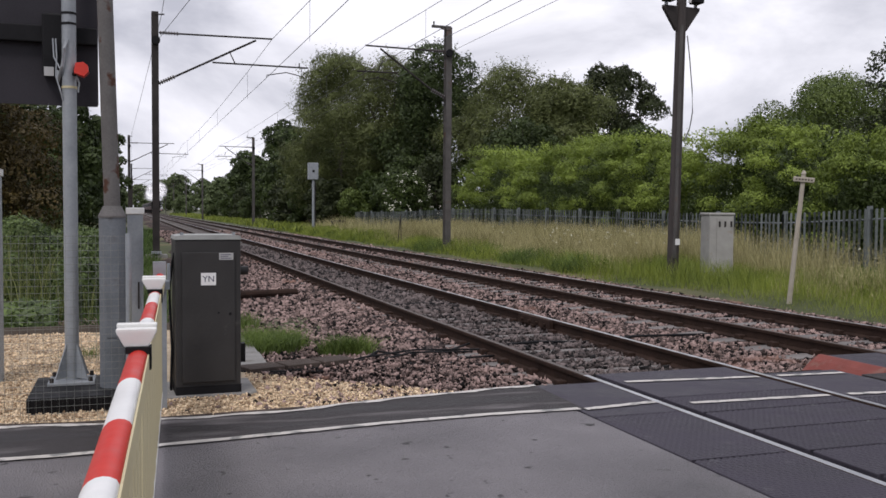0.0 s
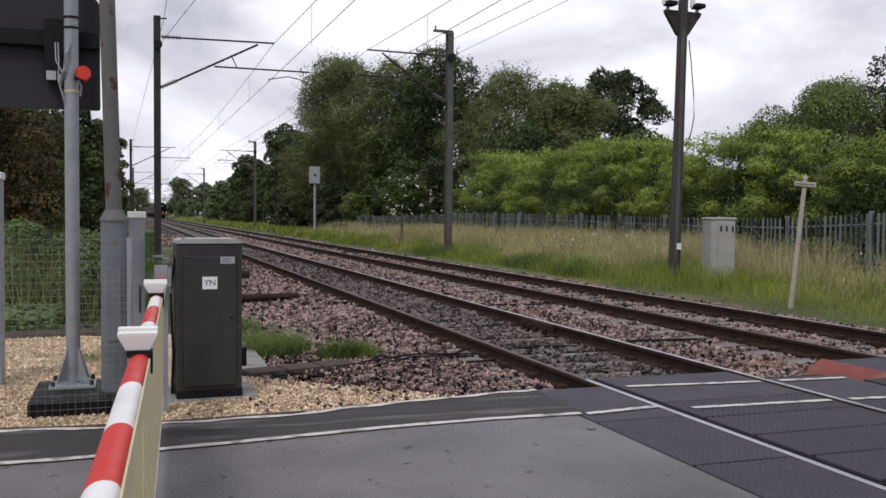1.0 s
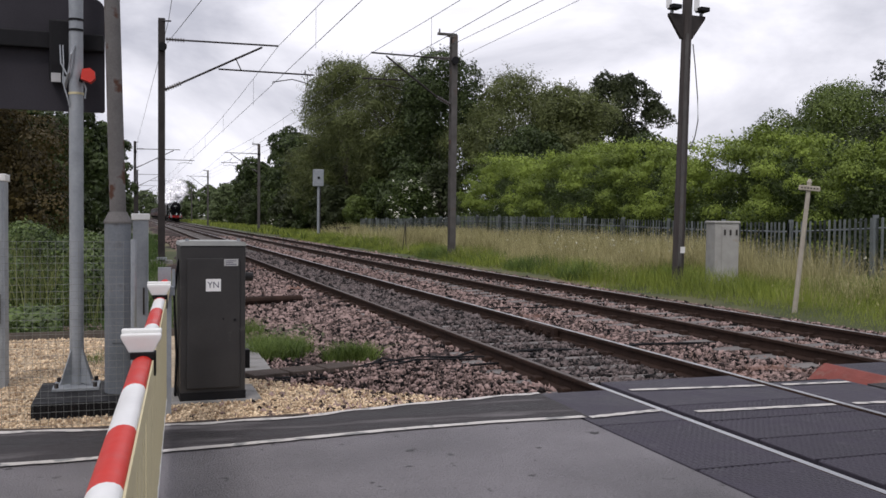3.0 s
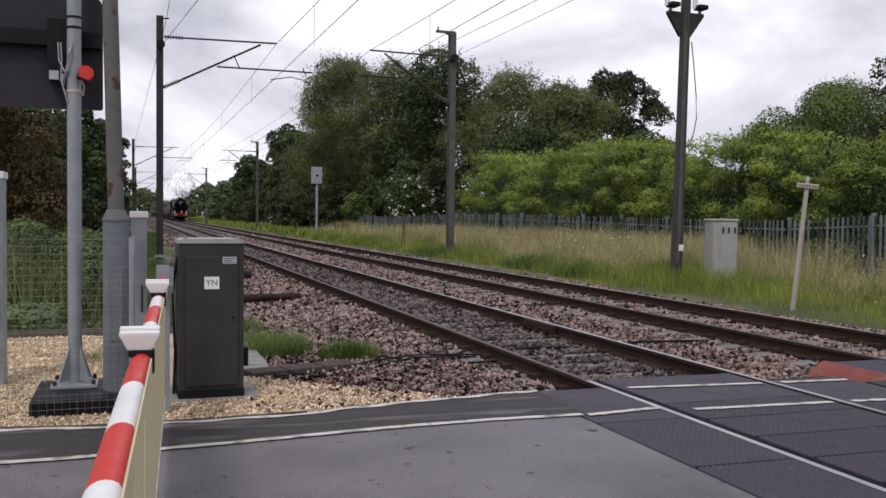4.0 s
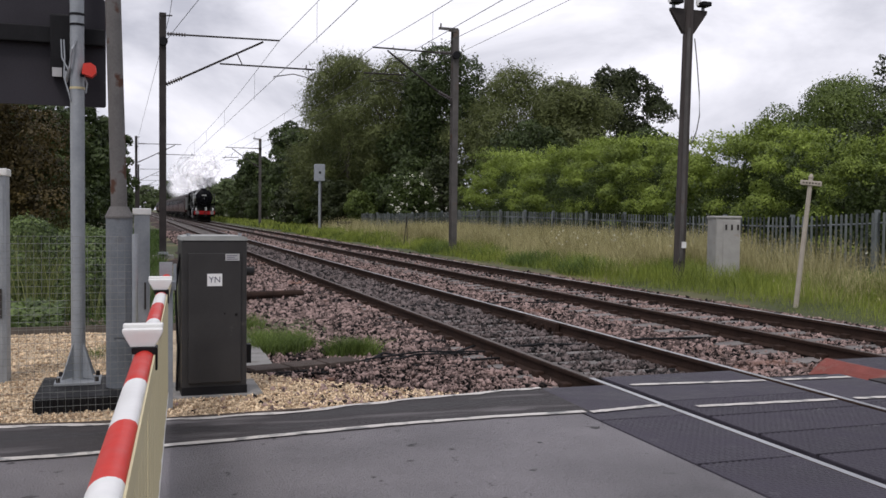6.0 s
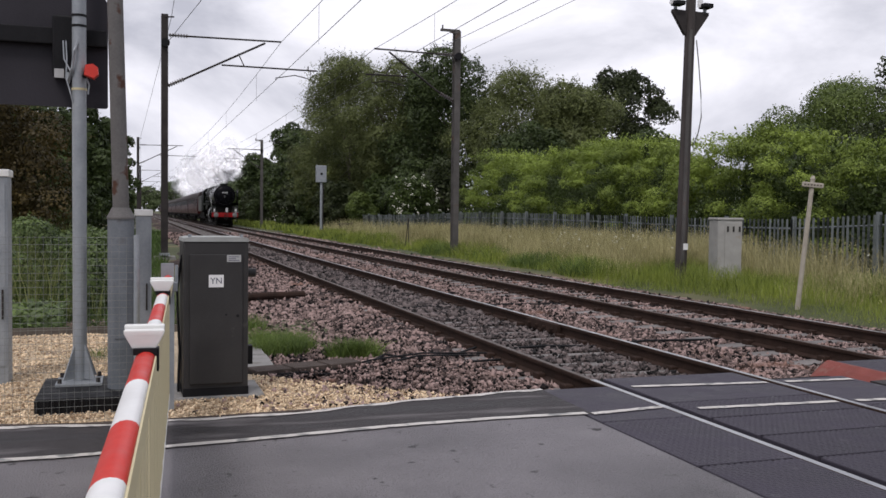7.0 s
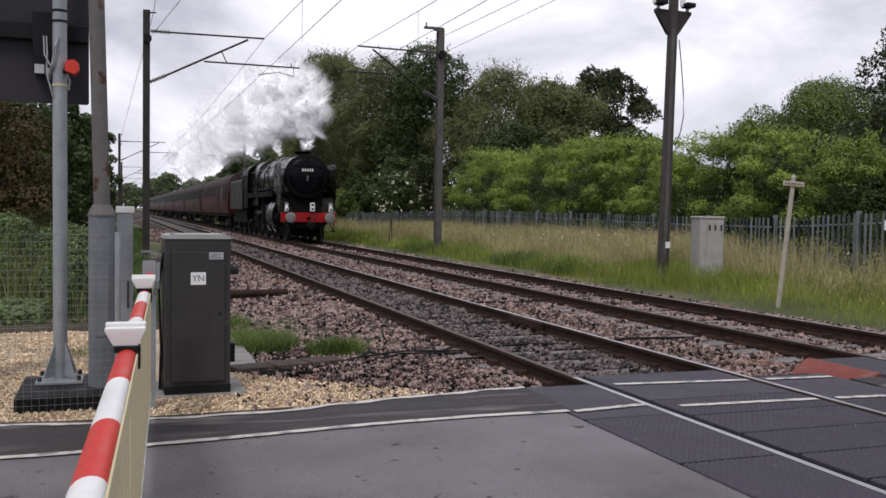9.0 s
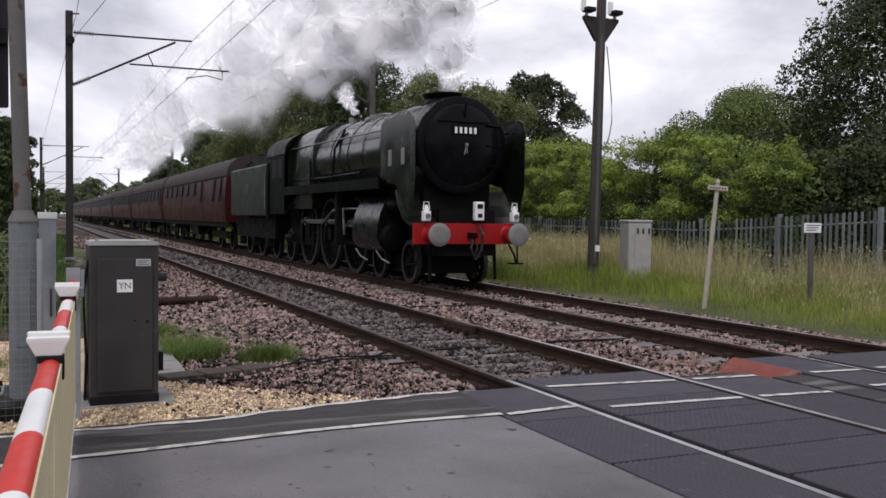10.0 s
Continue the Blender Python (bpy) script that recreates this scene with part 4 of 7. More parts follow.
def make_trough():
    t = empty("cable_trough", Matrix(), "grey concrete cable trough with lids beside the track", "cable trough")
    for i in range(3):
        m = pose(1.0 + i * 0.36, 8.55 + i * 0.11, -0.02, 0, 0, 17 + i)
        bm = bmesh.new()
        add_box(bm, 0, 0.35, -0.14, 0.14, -0.05, 0.0, 0.008, m)
        part("lid", bm, SLEEPER_TIMBER, t, "dark brown timber lid")
    for i in range(7):
        bm = bmesh.new()
        add_box(bm, -0.14, 0.14, 0, 0.86, -0.08, -0.0, 0.008, pose(1.14 + 0.012 * math.sin(i * 2), 8.9 + i * 0.88, -0.07, 0, 0, -1.5 + math.sin(i * 3)))
        part("lid", bm, CONCRETE, t)
    pts = [(0.9, 8.35, -0.07), (1.3, 8.25, -0.06), (1.8, 8.55, -0.08), (2.3, 8.95, -0.09), (2.9, 9.3, -0.09), (3.6, 9.35, -0.1)]
    for i in range(2):
        bm = bmesh.new()
        add_tube(bm, [(x + 0.05 * math.sin(i * 3 + j), y + 0.14 * i + 0.1 * math.sin(j * 1.9 + i * 1.3), z + 0.012 * i) for j, (x, y, z) in enumerate(pts)], 0.010)
        tagged(part("track_cable", bm, PAINT_BLACK), "black track cable lying over the ballast", "cable", "track cables")
    for k, run_ in enumerate((((2.25, 9.2), (2.55, 9.6), (2.8, 9.5), (3.1, 9.75), (3.4, 9.6), (3.72, 9.9)), ((2.6, 8.7), (2.85, 8.95), (3.05, 8.8), (3.3, 9.1), (3.5, 8.95), (3.72, 9.15)))):
        bm = bmesh.new()
        add_tube(bm, [(x, y, -0.125 + 0.03 * math.sin(j * 1.7 + k)) for j, (x, y) in enumerate(run_)], 0.013)
        tagged(part("track_cable", bm, PAINT_BLACK), "black cable coiling to the foot of the rail", "cable", "track cables")
    bm = bmesh.new()
    add_tube(bm, [(1.2, 16.2, -0.1), (2.0, 16.5, -0.07), (2.95, 17.05, -0.1)], 0.07, 10)
    tagged(part("drain_pipe", bm, RAIL_SIDE), "rusty brown pipe lying beside the track", "pipe")
    for y in (9.9, 14.6):
        bm = bmesh.new()
        add_tube(bm, [(3.9, y, -0.14), (4.6, y + 0.05, -0.12), (5.2, y, -0.14), (6.0, y + 0.1, -0.11), (7.1, y + 0.05, -0.12)], 0.016)
        tagged(part("track_cable", bm, PAINT_BLACK), "black cable crossing between the rails", "cable", "track cables")
    bm = bmesh.new()
    add_box(bm, 5.215, 5.275, 10.9, 11.9, -0.125, 0.0, 0.006)
    for k in range(4):
        add_cone(bm, (5.18, 11.04 + k * 0.24, -0.07), (5.22, 11.04 + k * 0.24, -0.07), 0.022, seg=6)
    tagged(part("fishplate", bm, RAIL_SIDE), "bolted steel joint plate on the rail", "rail joint")


make_trough()


# ---- overhead line ----
def ribbed(bm, a, b, r, n=7):
    a, b = Vector(a), Vector(b)
    add_cone(bm, a, b, r * 0.45, seg=8)
    for i in range(n):
        p = a.lerp(b, (i + 0.5) / n)
        d = (b - a).normalized() * 0.018
        add_cone(bm, p - d, p + d, r, seg=10)


def make_mast(x, y, side, name="overhead_mast", top=7.9, first=None, steel=None):
    """side 1: the arm reaches to +x; -1: to -x."""
    m = empty(name, pose(x, y, 0), "tall dark steel railway mast with a cantilever arm" if side > 0 else "grey steel railway mast with a cantilever arm", "overhead line mast", "masts along the tracks")
    s = side
    steel = steel or (DARK_STEEL if s > 0 else MAST_STEEL)
    bm = bmesh.new()
    w = 0.11
    for e in (-1, 1):
        add_box(bm, -w, w, e * 0.13 - 0.012, e * 0.13 + 0.012, -0.3, top)
    add_box(bm, -0.009, 0.009, -0.118, 0.118, -0.3, top)
    part("column", bm, steel, m)
    boxed("foundation", (-0.35, 0.35, -0.35, 0.35, -0.5, -0.08), CONCRETE, m, bevel=0.02)
    arm_z, end = 7.24, 3.84 if s > 0 else 3.1
    bm = bmesh.new()
    add_tube(bm, [(s * 0.75, 0, arm_z), (s * end, 0, arm_z + 0.03)], 0.03, 8)
    part("top_tie", bm, DARK_STEEL, m)
    bm = bmesh.new()
    ribbed(bm, (s * 0.13, 0, arm_z), (s * 0.75, 0, arm_z), 0.065)
    part("insulator", bm, PORCELAIN, m)
    bm = bmesh.new()
    ribbed(bm, (s * 0.1, 0, 5.57), (s * 0.62, 0, 5.82), 0.07)
    part("insulator", bm, PORCELAIN, m)
    bm = bmesh.new()
    add_tube(bm, [(s * 0.62, 0, 5.82), (s * (end - 0.55), 0, arm_z - 0.05)], 0.035, 8)
    part("strut", bm, DARK_STEEL, m)
    x0, x1 = 1.84, 5.07
    if s < 0:
        x0, x1 = 1.9, 3.4
    bm = bmesh.new()
    add_tube(bm, [(s * x0, 0, 6.36), (s * x1, 0, 6.35)], 0.028, 8)
    add_tube(bm, [(s * (x1 - 0.3), 0, 6.35), (s * (x1 - 0.3), 0, 6.5)], 0.02, 6)
    add_tube(bm, [(s * (x0 + 0.75), 0, 6.36), (s * (x0 + 0.55), 0, 6.36 + 0.42)], 0.02, 6)
    add_tube(bm, [(s * (x1 - 0.22), 0, 6.35), (s * (x1 - 0.22), 0, 6.05), (s * (x1 - 0.75), 0, 6.16), (s * (x1 - 1.42), 0, 6.03), (s * (x1 - 1.42), 0, 5.96)], 0.018, 6)
    part("registration_arm", bm, DARK_STEEL, m)
    bm = bmesh.new()
    add_tube(bm, [(0, -0.14, top - 0.1), (s * 0.3, -0.14, top - 0.08)], 0.025, 6)
    if s < 0:
        add_box(bm, -0.62, 0.1, -0.06, 0.06, top - 0.02, top + 0.06)
        add_tube(bm, [(-0.55, 0, top + 0.03), (-0.55, 0, top + 0.2)], 0.03, 6)
    part("top_bracket", bm, steel, m)
    bm = bmesh.new()
    add_cone(bm, (s * 0.02, -0.16, top - 0.95), (s * 0.02, -0.30, top - 0.95), 0.14, seg=14)
    part("balance_drum", bm, PAINT_BLACK, m)
    return m


m1 = make_mast(0.88, 32.0, 1)
boxed("cage", (-0.16, 0.16, -0.4, -0.18, -0.05, 0.03), GALV, m1)
m2 = make_mast(11.1, 32.0, -1, top=8.1)
for y, xl, xr in ((86.0, 0.12, 10.95), (140.0, 0.5, 10.4), (194.0, 0.8, 11.2), (248.0, 0.9, 11.2), (302.0, 0.9, 11.2), (-24.0, 0.9, 11.2)):
    copy_thing(m1, pose(xl, y, 0))
    copy_thing(m2, pose(xr, y, -0.1))


def make_wires():
    ys = [-24.0, 32.0, 86.0, 140.0, 194.0, 248.0, 302.0]

    def run(name, x, z, sag, stagger, r, label, dx=0.0):
        bm = bmesh.new()
        pts = []
        for i, (a, b) in enumerate(zip(ys, ys[1:])):
            for k in range(8):
                t = k / 8
                st = stagger * ((1 - 2 * t) * (1 if i % 2 else -1))
                pts.append((x + st, a + (b - a) * t, z - sag * 4 * t * (1 - t)))
        add_tube(bm, pts, r, 5)
        tagged(part(name, bm, CABLE), label, "overhead wire", "overhead wires")
        return pts

    for x, xm, zc in ((4.55, 4.70, 6.0), (7.98, 8.0, 6.32)):
        run("contact_wire", x, zc, 0.0, 0.03, 0.009, "taut electric contact wire above the track")
        pts = run("messenger_wire", xm, 7.25, 0.35, 0.0, 0.009, "sagging messenger wire above the contact wire")
        for i, p in enumerate(pts):
            if i % 8 in (1, 3, 5, 7) and 0 < p[1] < 150:
                bm = bmesh.new()
                add_tube(bm, [p, (p[0], p[1], zc)], 0.005, 4)
                tagged(part("dropper_wire", bm, CABLE), "thin dropper between the two overhead wires", "overhead wire", "dropper wires")
    bm = bmesh.new()
    add_tube(bm, [(0.85, -24, 7.7), (0.92, 4, 7.55), (1.1, 32, 7.85), (0.6, 59, 7.4), (0.3, 86, 7.8), (0.6, 140, 7.8), (1.0, 302, 7.8)], 0.009, 5)
    tagged(part("earth_wire", bm, CABLE), "bare wire strung between the mast tops", "overhead wire", "overhead wires")
    bm = bmesh.new()
    add_tube(bm, [(3.1, 4, 6.3), (1.55, 25, 6.86), (1.02, 31.9, 7.05)], 0.009, 5)
    tagged(part("feeder_wire", bm, CABLE), "bare wire running down to the mast arm", "overhead wire", "overhead wires")
    run("earth_wire", 10.5, 7.48, 0.25, 0.0, 0.009, "bare wire strung between the mast tops")
    run("earth_wire", 11.7, 7.5, 0.0, 0.0, 0.008, "bare wire strung along the masts")


make_wires()


# ---- far side of the tracks ----
def make_camera_pole():
    p = empty("utility_pole", pose(11.66, 18.0, 0, 0, 1.0), "dark timber pole carrying two small floodlights", "pole")
    bm = bmesh.new()
    v = add_cone(bm, (0, 0, -0.3), (0.02, 0, 9.0), 0.135, 0.10, 16)
    part("pole", bm, POLE_WOOD, p, "dark stained pole", smooth=True)
    bm = bmesh.new()
    add_box(bm, -0.085, -0.02, -0.17, -0.12, 0.4, 5.6, 0.005)
    part("cable_guard", bm, MAST_STEEL, p, "grey cable guard strip")
    for s in (-1, 1):
        bm = bmesh.new()
        add_prism(bm, [(s * 0.10, 5.50), (s * 0.13, 5.50), (s * 0.46, 5.98), (s * 0.46, 6.04), (s * 0.10, 6.04)], "y", -0.05, 0.05)
        part("bracket", bm, DARK_STEEL, p, "triangular steel bracket")
        lamp = boxed("floodlight", (s * 0.36 - 0.12, s * 0.36 + 0.12, -0.2, 0.05, 6.12, 6.22), PAINT_BLACK, p, "small black floodlight", bevel=0.02)
        rod("stem", (s * 0.38, 0, 6.03), (s * 0.38, 0, 6.13), 0.04, GALV, p)
        bm = bmesh.new()
        add_box(bm, s * 0.36 - 0.20, s * 0.36 - 0.06, -0.05, -0.03, 6.14, 6.42, 0.01)
        part("reflector_glass", bm, LABEL_WHITE, lamp, "pale raised cover")
    bm = bmesh.new()
    add_tube(bm, [(0.16, -0.05, 5.4), (0.24, -0.05, 4.9), (0.33, -0.05, 4.2), (0.36, -0.05, 3.7), (0.30, -0.05, 3.35), (0.15, -0.08, 3.05)], 0.012)
    part("loose_cable", bm, CABLE, p)
    boxed("number_plate", (-0.06, 0.06, -0.172, -0.150, 0.70, 0.84), LABEL_WHITE, p, "small white plate")


make_camera_pole()


def make_pale_cabinet():
    c = empty("trackside_cabinet", pose(12.44, 17.45, -0.1, 0, 0, -12), "weathered pale grey trackside cabinet in long grass", "cabinet")
    boxed("body", (-0.28, 0.28, -0.25, 0.25, -0.1, 1.47), PALE_CABINET, c, bevel=0.015)
    boxed("roof", (-0.30, 0.30, -0.27, 0.27, 1.47, 1.53), PALE_CABINET, c, bevel=0.02)
    door = boxed("door", (-0.12, 0.26, -0.264, -0.25, 0.05, 1.42), PALE_CABINET, c, bevel=0.006)
    for x in (-0.06, 0.07, 0.21):
        boxed("hasp", (x - 0.018, x + 0.018, -0.282, -0.26, 1.22, 1.34), DARK_STEEL, door)
    boxed("side_strip", (-0.265, -0.14, -0.260, -0.25, 0.05, 1.42), PALE_CABINET, c)


make_pale_cabinet()


def make_leaning_sign():
    p = empty("marker_post", pose(10.59, 12.8, -0.1, 0, 5.0, -25), "bleached leaning post with a short sign board", "sign post")
    rod("post", (0, 0, -0.1), (0, 0, 2.2), 0.042, PALE_POST, p, rb=0.036, seg=10)
    bm = bmesh.new()
    add_box(bm, -0.175, 0.175, -0.06, -0.03, 2.06, 2.145, 0.012)
    board = part("sign_board", bm, PALE_POST, p, "pale board with faded marks")
    for i in range(6):
        boxed("faded_bar", (-0.14 + i * 0.05, -0.11 + i * 0.05, -0.0625, -0.0595, 2.09, 2.115), TIMBER, board)
    rod("finial", (0, 0, 2.2), (0, 0, 2.26), 0.045, PALE_POST, p, rb=0.02, seg=10)


make_leaning_sign()


def make_small_sign():
    p = empty("notice_post", pose(11.7, 11.5, -0.08), "grey post with a small white notice plate", "sign post")
    boxed("post", (-0.045, 0.045, -0.02, 0.02, -0.1, 1.34), MAST_STEEL, p)
    plate = boxed("notice_plate", (-0.19, 0.18, -0.035, -0.022, 1.33, 1.49), LABEL_WHITE, p, bevel=0.004)
    for i, w in enumerate((0.30, 0.26, 0.22)):
        boxed("print_bar", (-0.15, -0.15 + w, -0.038, -0.034, 1.445 - i * 0.04, 1.46 - i * 0.04), INK, plate)


make_small_sign()


def make_stay():
    p = empty("stay_stakes", pose(11.2, 38.5, -0.1), "two thin dark steel stakes leaning together in grass", "stake")
    rod("stake", (-0.12, 0, -0.1), (0.03, 0, 1.35), 0.018, DARK_STEEL, p, seg=6)
    rod("stake", (0.10, 0.1, -0.1), (0.02, 0, 1.3), 0.018, DARK_STEEL, p, seg=6)


make_stay()


def make_signal_box_post():
    p = empty("lineside_signal", pose(12.0, 62.5, -0.1), "pale grey lineside signal head on a post", "signal")
    rod("post", (0, 0, -0.2), (0, 0, 3.6), 0.09, GALV, p)
    boxed("head", (-0.37, 0.32, -0.2, 0.2, 3.6, 4.75), GALV, p, bevel=0.03)
    boxed("ladder", (0.14, 0.18, 0.1, 0.4, -0.1, 3.5), DARK_STEEL, p)
    boxed("head_lamp", (-0.1, 0.05, -0.22, -0.2, 4.1, 4.25), PAINT_BLACK, p)
    c = boxed("trackside_box", (13.2, 14.1, 61.8, 62.4, -0.2, 0.75), DARK_STEEL, bevel=0.03)
    tagged(c, "low dark trackside equipment box", "equipment box")


make_signal_box_post()


def fence_top(y):
    return float(np.interp(y, (8, 13.4, 15.7, 18.9, 22.4, 29, 36, 42, 54, 64.6), (1.85, 1.72, 1.60, 1.46, 1.45, 1.52, 1.57, 1.58, 1.40, 1.36)))


def make_palisade():
    f = empty("palisade_fence", Matrix(), "grey-green steel palisade fence behind long grass", "fence")
    x = 15.4
    bm = bmesh.new()
    w, d = 0.040, 0.016
    prof = [(-w, 0), (-w * 0.45, -d), (0, 0), (w * 0.45, -d), (w, 0)]
    for zlo, zhi in ((-1.75, -0.06),):
        lo = [bm.verts.new((v, u, zlo)) for u, v in prof]
        hi = [bm.verts.new((v, u, zhi)) for u, v in prof]
        tip = [bm.verts.new((v, u * 0.75, 0.0 - (0.05 if abs(u) > w * 0.3 else 0.0) + (0.0 if abs(u) > 0 else -0.035))) for u, v in prof]
        for a, b in ((lo, hi), (hi, tip)):
            for i in range(4):
                bm.faces.new((a[i], a[i + 1], b[i + 1], b[i]))
    bmesh.ops.solidify(bm, geom=list(bm.faces), thickness=0.004)
    pale = mesh_of("pale", bm, FENCE_STEEL)
    y, i = 8.2, 0
    while y < 64.5 and i < 390:
        ob = new("pale", pale)
        ob.matrix_basis = pose(x + 0.01 * math.sin(i * 1.7), y, fence_top(y), 0.2 * math.sin(i * 2.9), 0.3 * math.sin(i), 0)
        ob.parent = f
        y += 0.160
        i += 1
    bm = bmesh.new()
    add_box(bm, -0.05, 0.05, -0.035, 0.035, -1.9, 0.02)
    post = mesh_of("fence_post", bm, FENCE_STEEL)
    y = 10.64
    while y < 65:
        ob = new("fence_post", post)
        ob.matrix_basis, ob.parent = pose(x + 0.06, y, fence_top(y), 0, 0.8 * math.sin(y)), f
        y2 = min(y + 2.75, 64.6)
        for dz in (-0.28, -1.45):
            bm = bmesh.new()
            add_tube(bm, [(x + 0.03, y, fence_top(y) + dz), (x + 0.03, y2, fence_top(y2) + dz)], 0.024, 4)
            part("fence_rail", bm, FENCE_STEEL, f)
        y += 2.75


make_palisade()

# ---- the train: x across, y back from the front buffers, z up from the rails ----
TRACK_X, TRACK_Z = 7.9525, 0.04
TRAIN, DRIVERS, RODS = [], [], []
BOILER_Z = 2.88


def lathe(bm, rings, seg=40, z=BOILER_Z, x=0.0, cap=True):
    """Rings (y, radius) round an axis along y."""
    made = []
    for y, r in rings:
        made.append([bm.verts.new((x + r * math.sin(k * math.tau / seg), y, z + r * math.cos(k * math.tau / seg))) for k in range(seg)])
    for a, b in zip(made, made[1:]):
        for k in range(seg):
            bm.faces.new((a[k], a[(k + 1) % seg], b[(k + 1) % seg], b[k]))
    if cap:
        bm.faces.new(made[0])
        bm.faces.new(made[-1][::-1])
    bmesh.ops.recalc_face_normals(bm, faces=bm.faces)


def wheel_mesh(name, r, spokes, width=0.13, bright=True):
    """A wheel round the x axis: tyre ring, hub, spokes, flange on the inner side (+x)."""
    bm = bmesh.new()
    seg = 36
    prof = [(-width / 2, r), (width / 2 - 0.03, r + 0.004), (width / 2 - 0.028, r + 0.028), (width / 2, r + 0.028), (width / 2, r - 0.09), (-width / 2, r - 0.09)]
    rings = [[bm.verts.new((x, q * math.sin(k * math.tau / seg), q * math.cos(k * math.tau / seg))) for x, q in prof] for k in range(seg)]
    for k in range(seg):
        a, b = rings[k], rings[(k + 1) % seg]
        for i in range(len(prof)):
            f = bm.faces.new((a[i], a[(i + 1) % len(prof)], b[(i + 1) % len(prof)], b[i]))
            f.material_index = 1 if i in (0, 5) and bright else 0
    add_cone(bm, (-width / 2 - 0.03, 0, 0), (width / 2, 0, 0), r * 0.2, seg=14)
    if spokes == 0:
        add_cone(bm, (-0.02, 0, 0), (0.02, 0, 0), r - 0.08, seg=30)
    bmesh.ops.recalc_face_normals(bm, faces=bm.faces)
    me = mesh_of(name, bm, [LOCO_FRAME, WHEEL_RIM])
    bm = bmesh.new()
    add_cone(bm, (0, 0, r * 0.15), (0, 0, r - 0.08), 0.035, 0.026, 6)
    return me, mesh_of("spoke", bm, LOCO_FRAME), spokes


def put_wheel(made, parent, x, y, r):
    me, spoke, count = made
    ob = new("wheel", me)
    ob.matrix_basis = pose(x, y, r, 0, 0, 0 if x < 0 else 180)
    ob.parent = parent
    for k in range(count):
        sp = new("spoke", spoke)
        sp.matrix_basis, sp.parent = pose(0, 0, 0, 360 * k / count), ob
    return ob


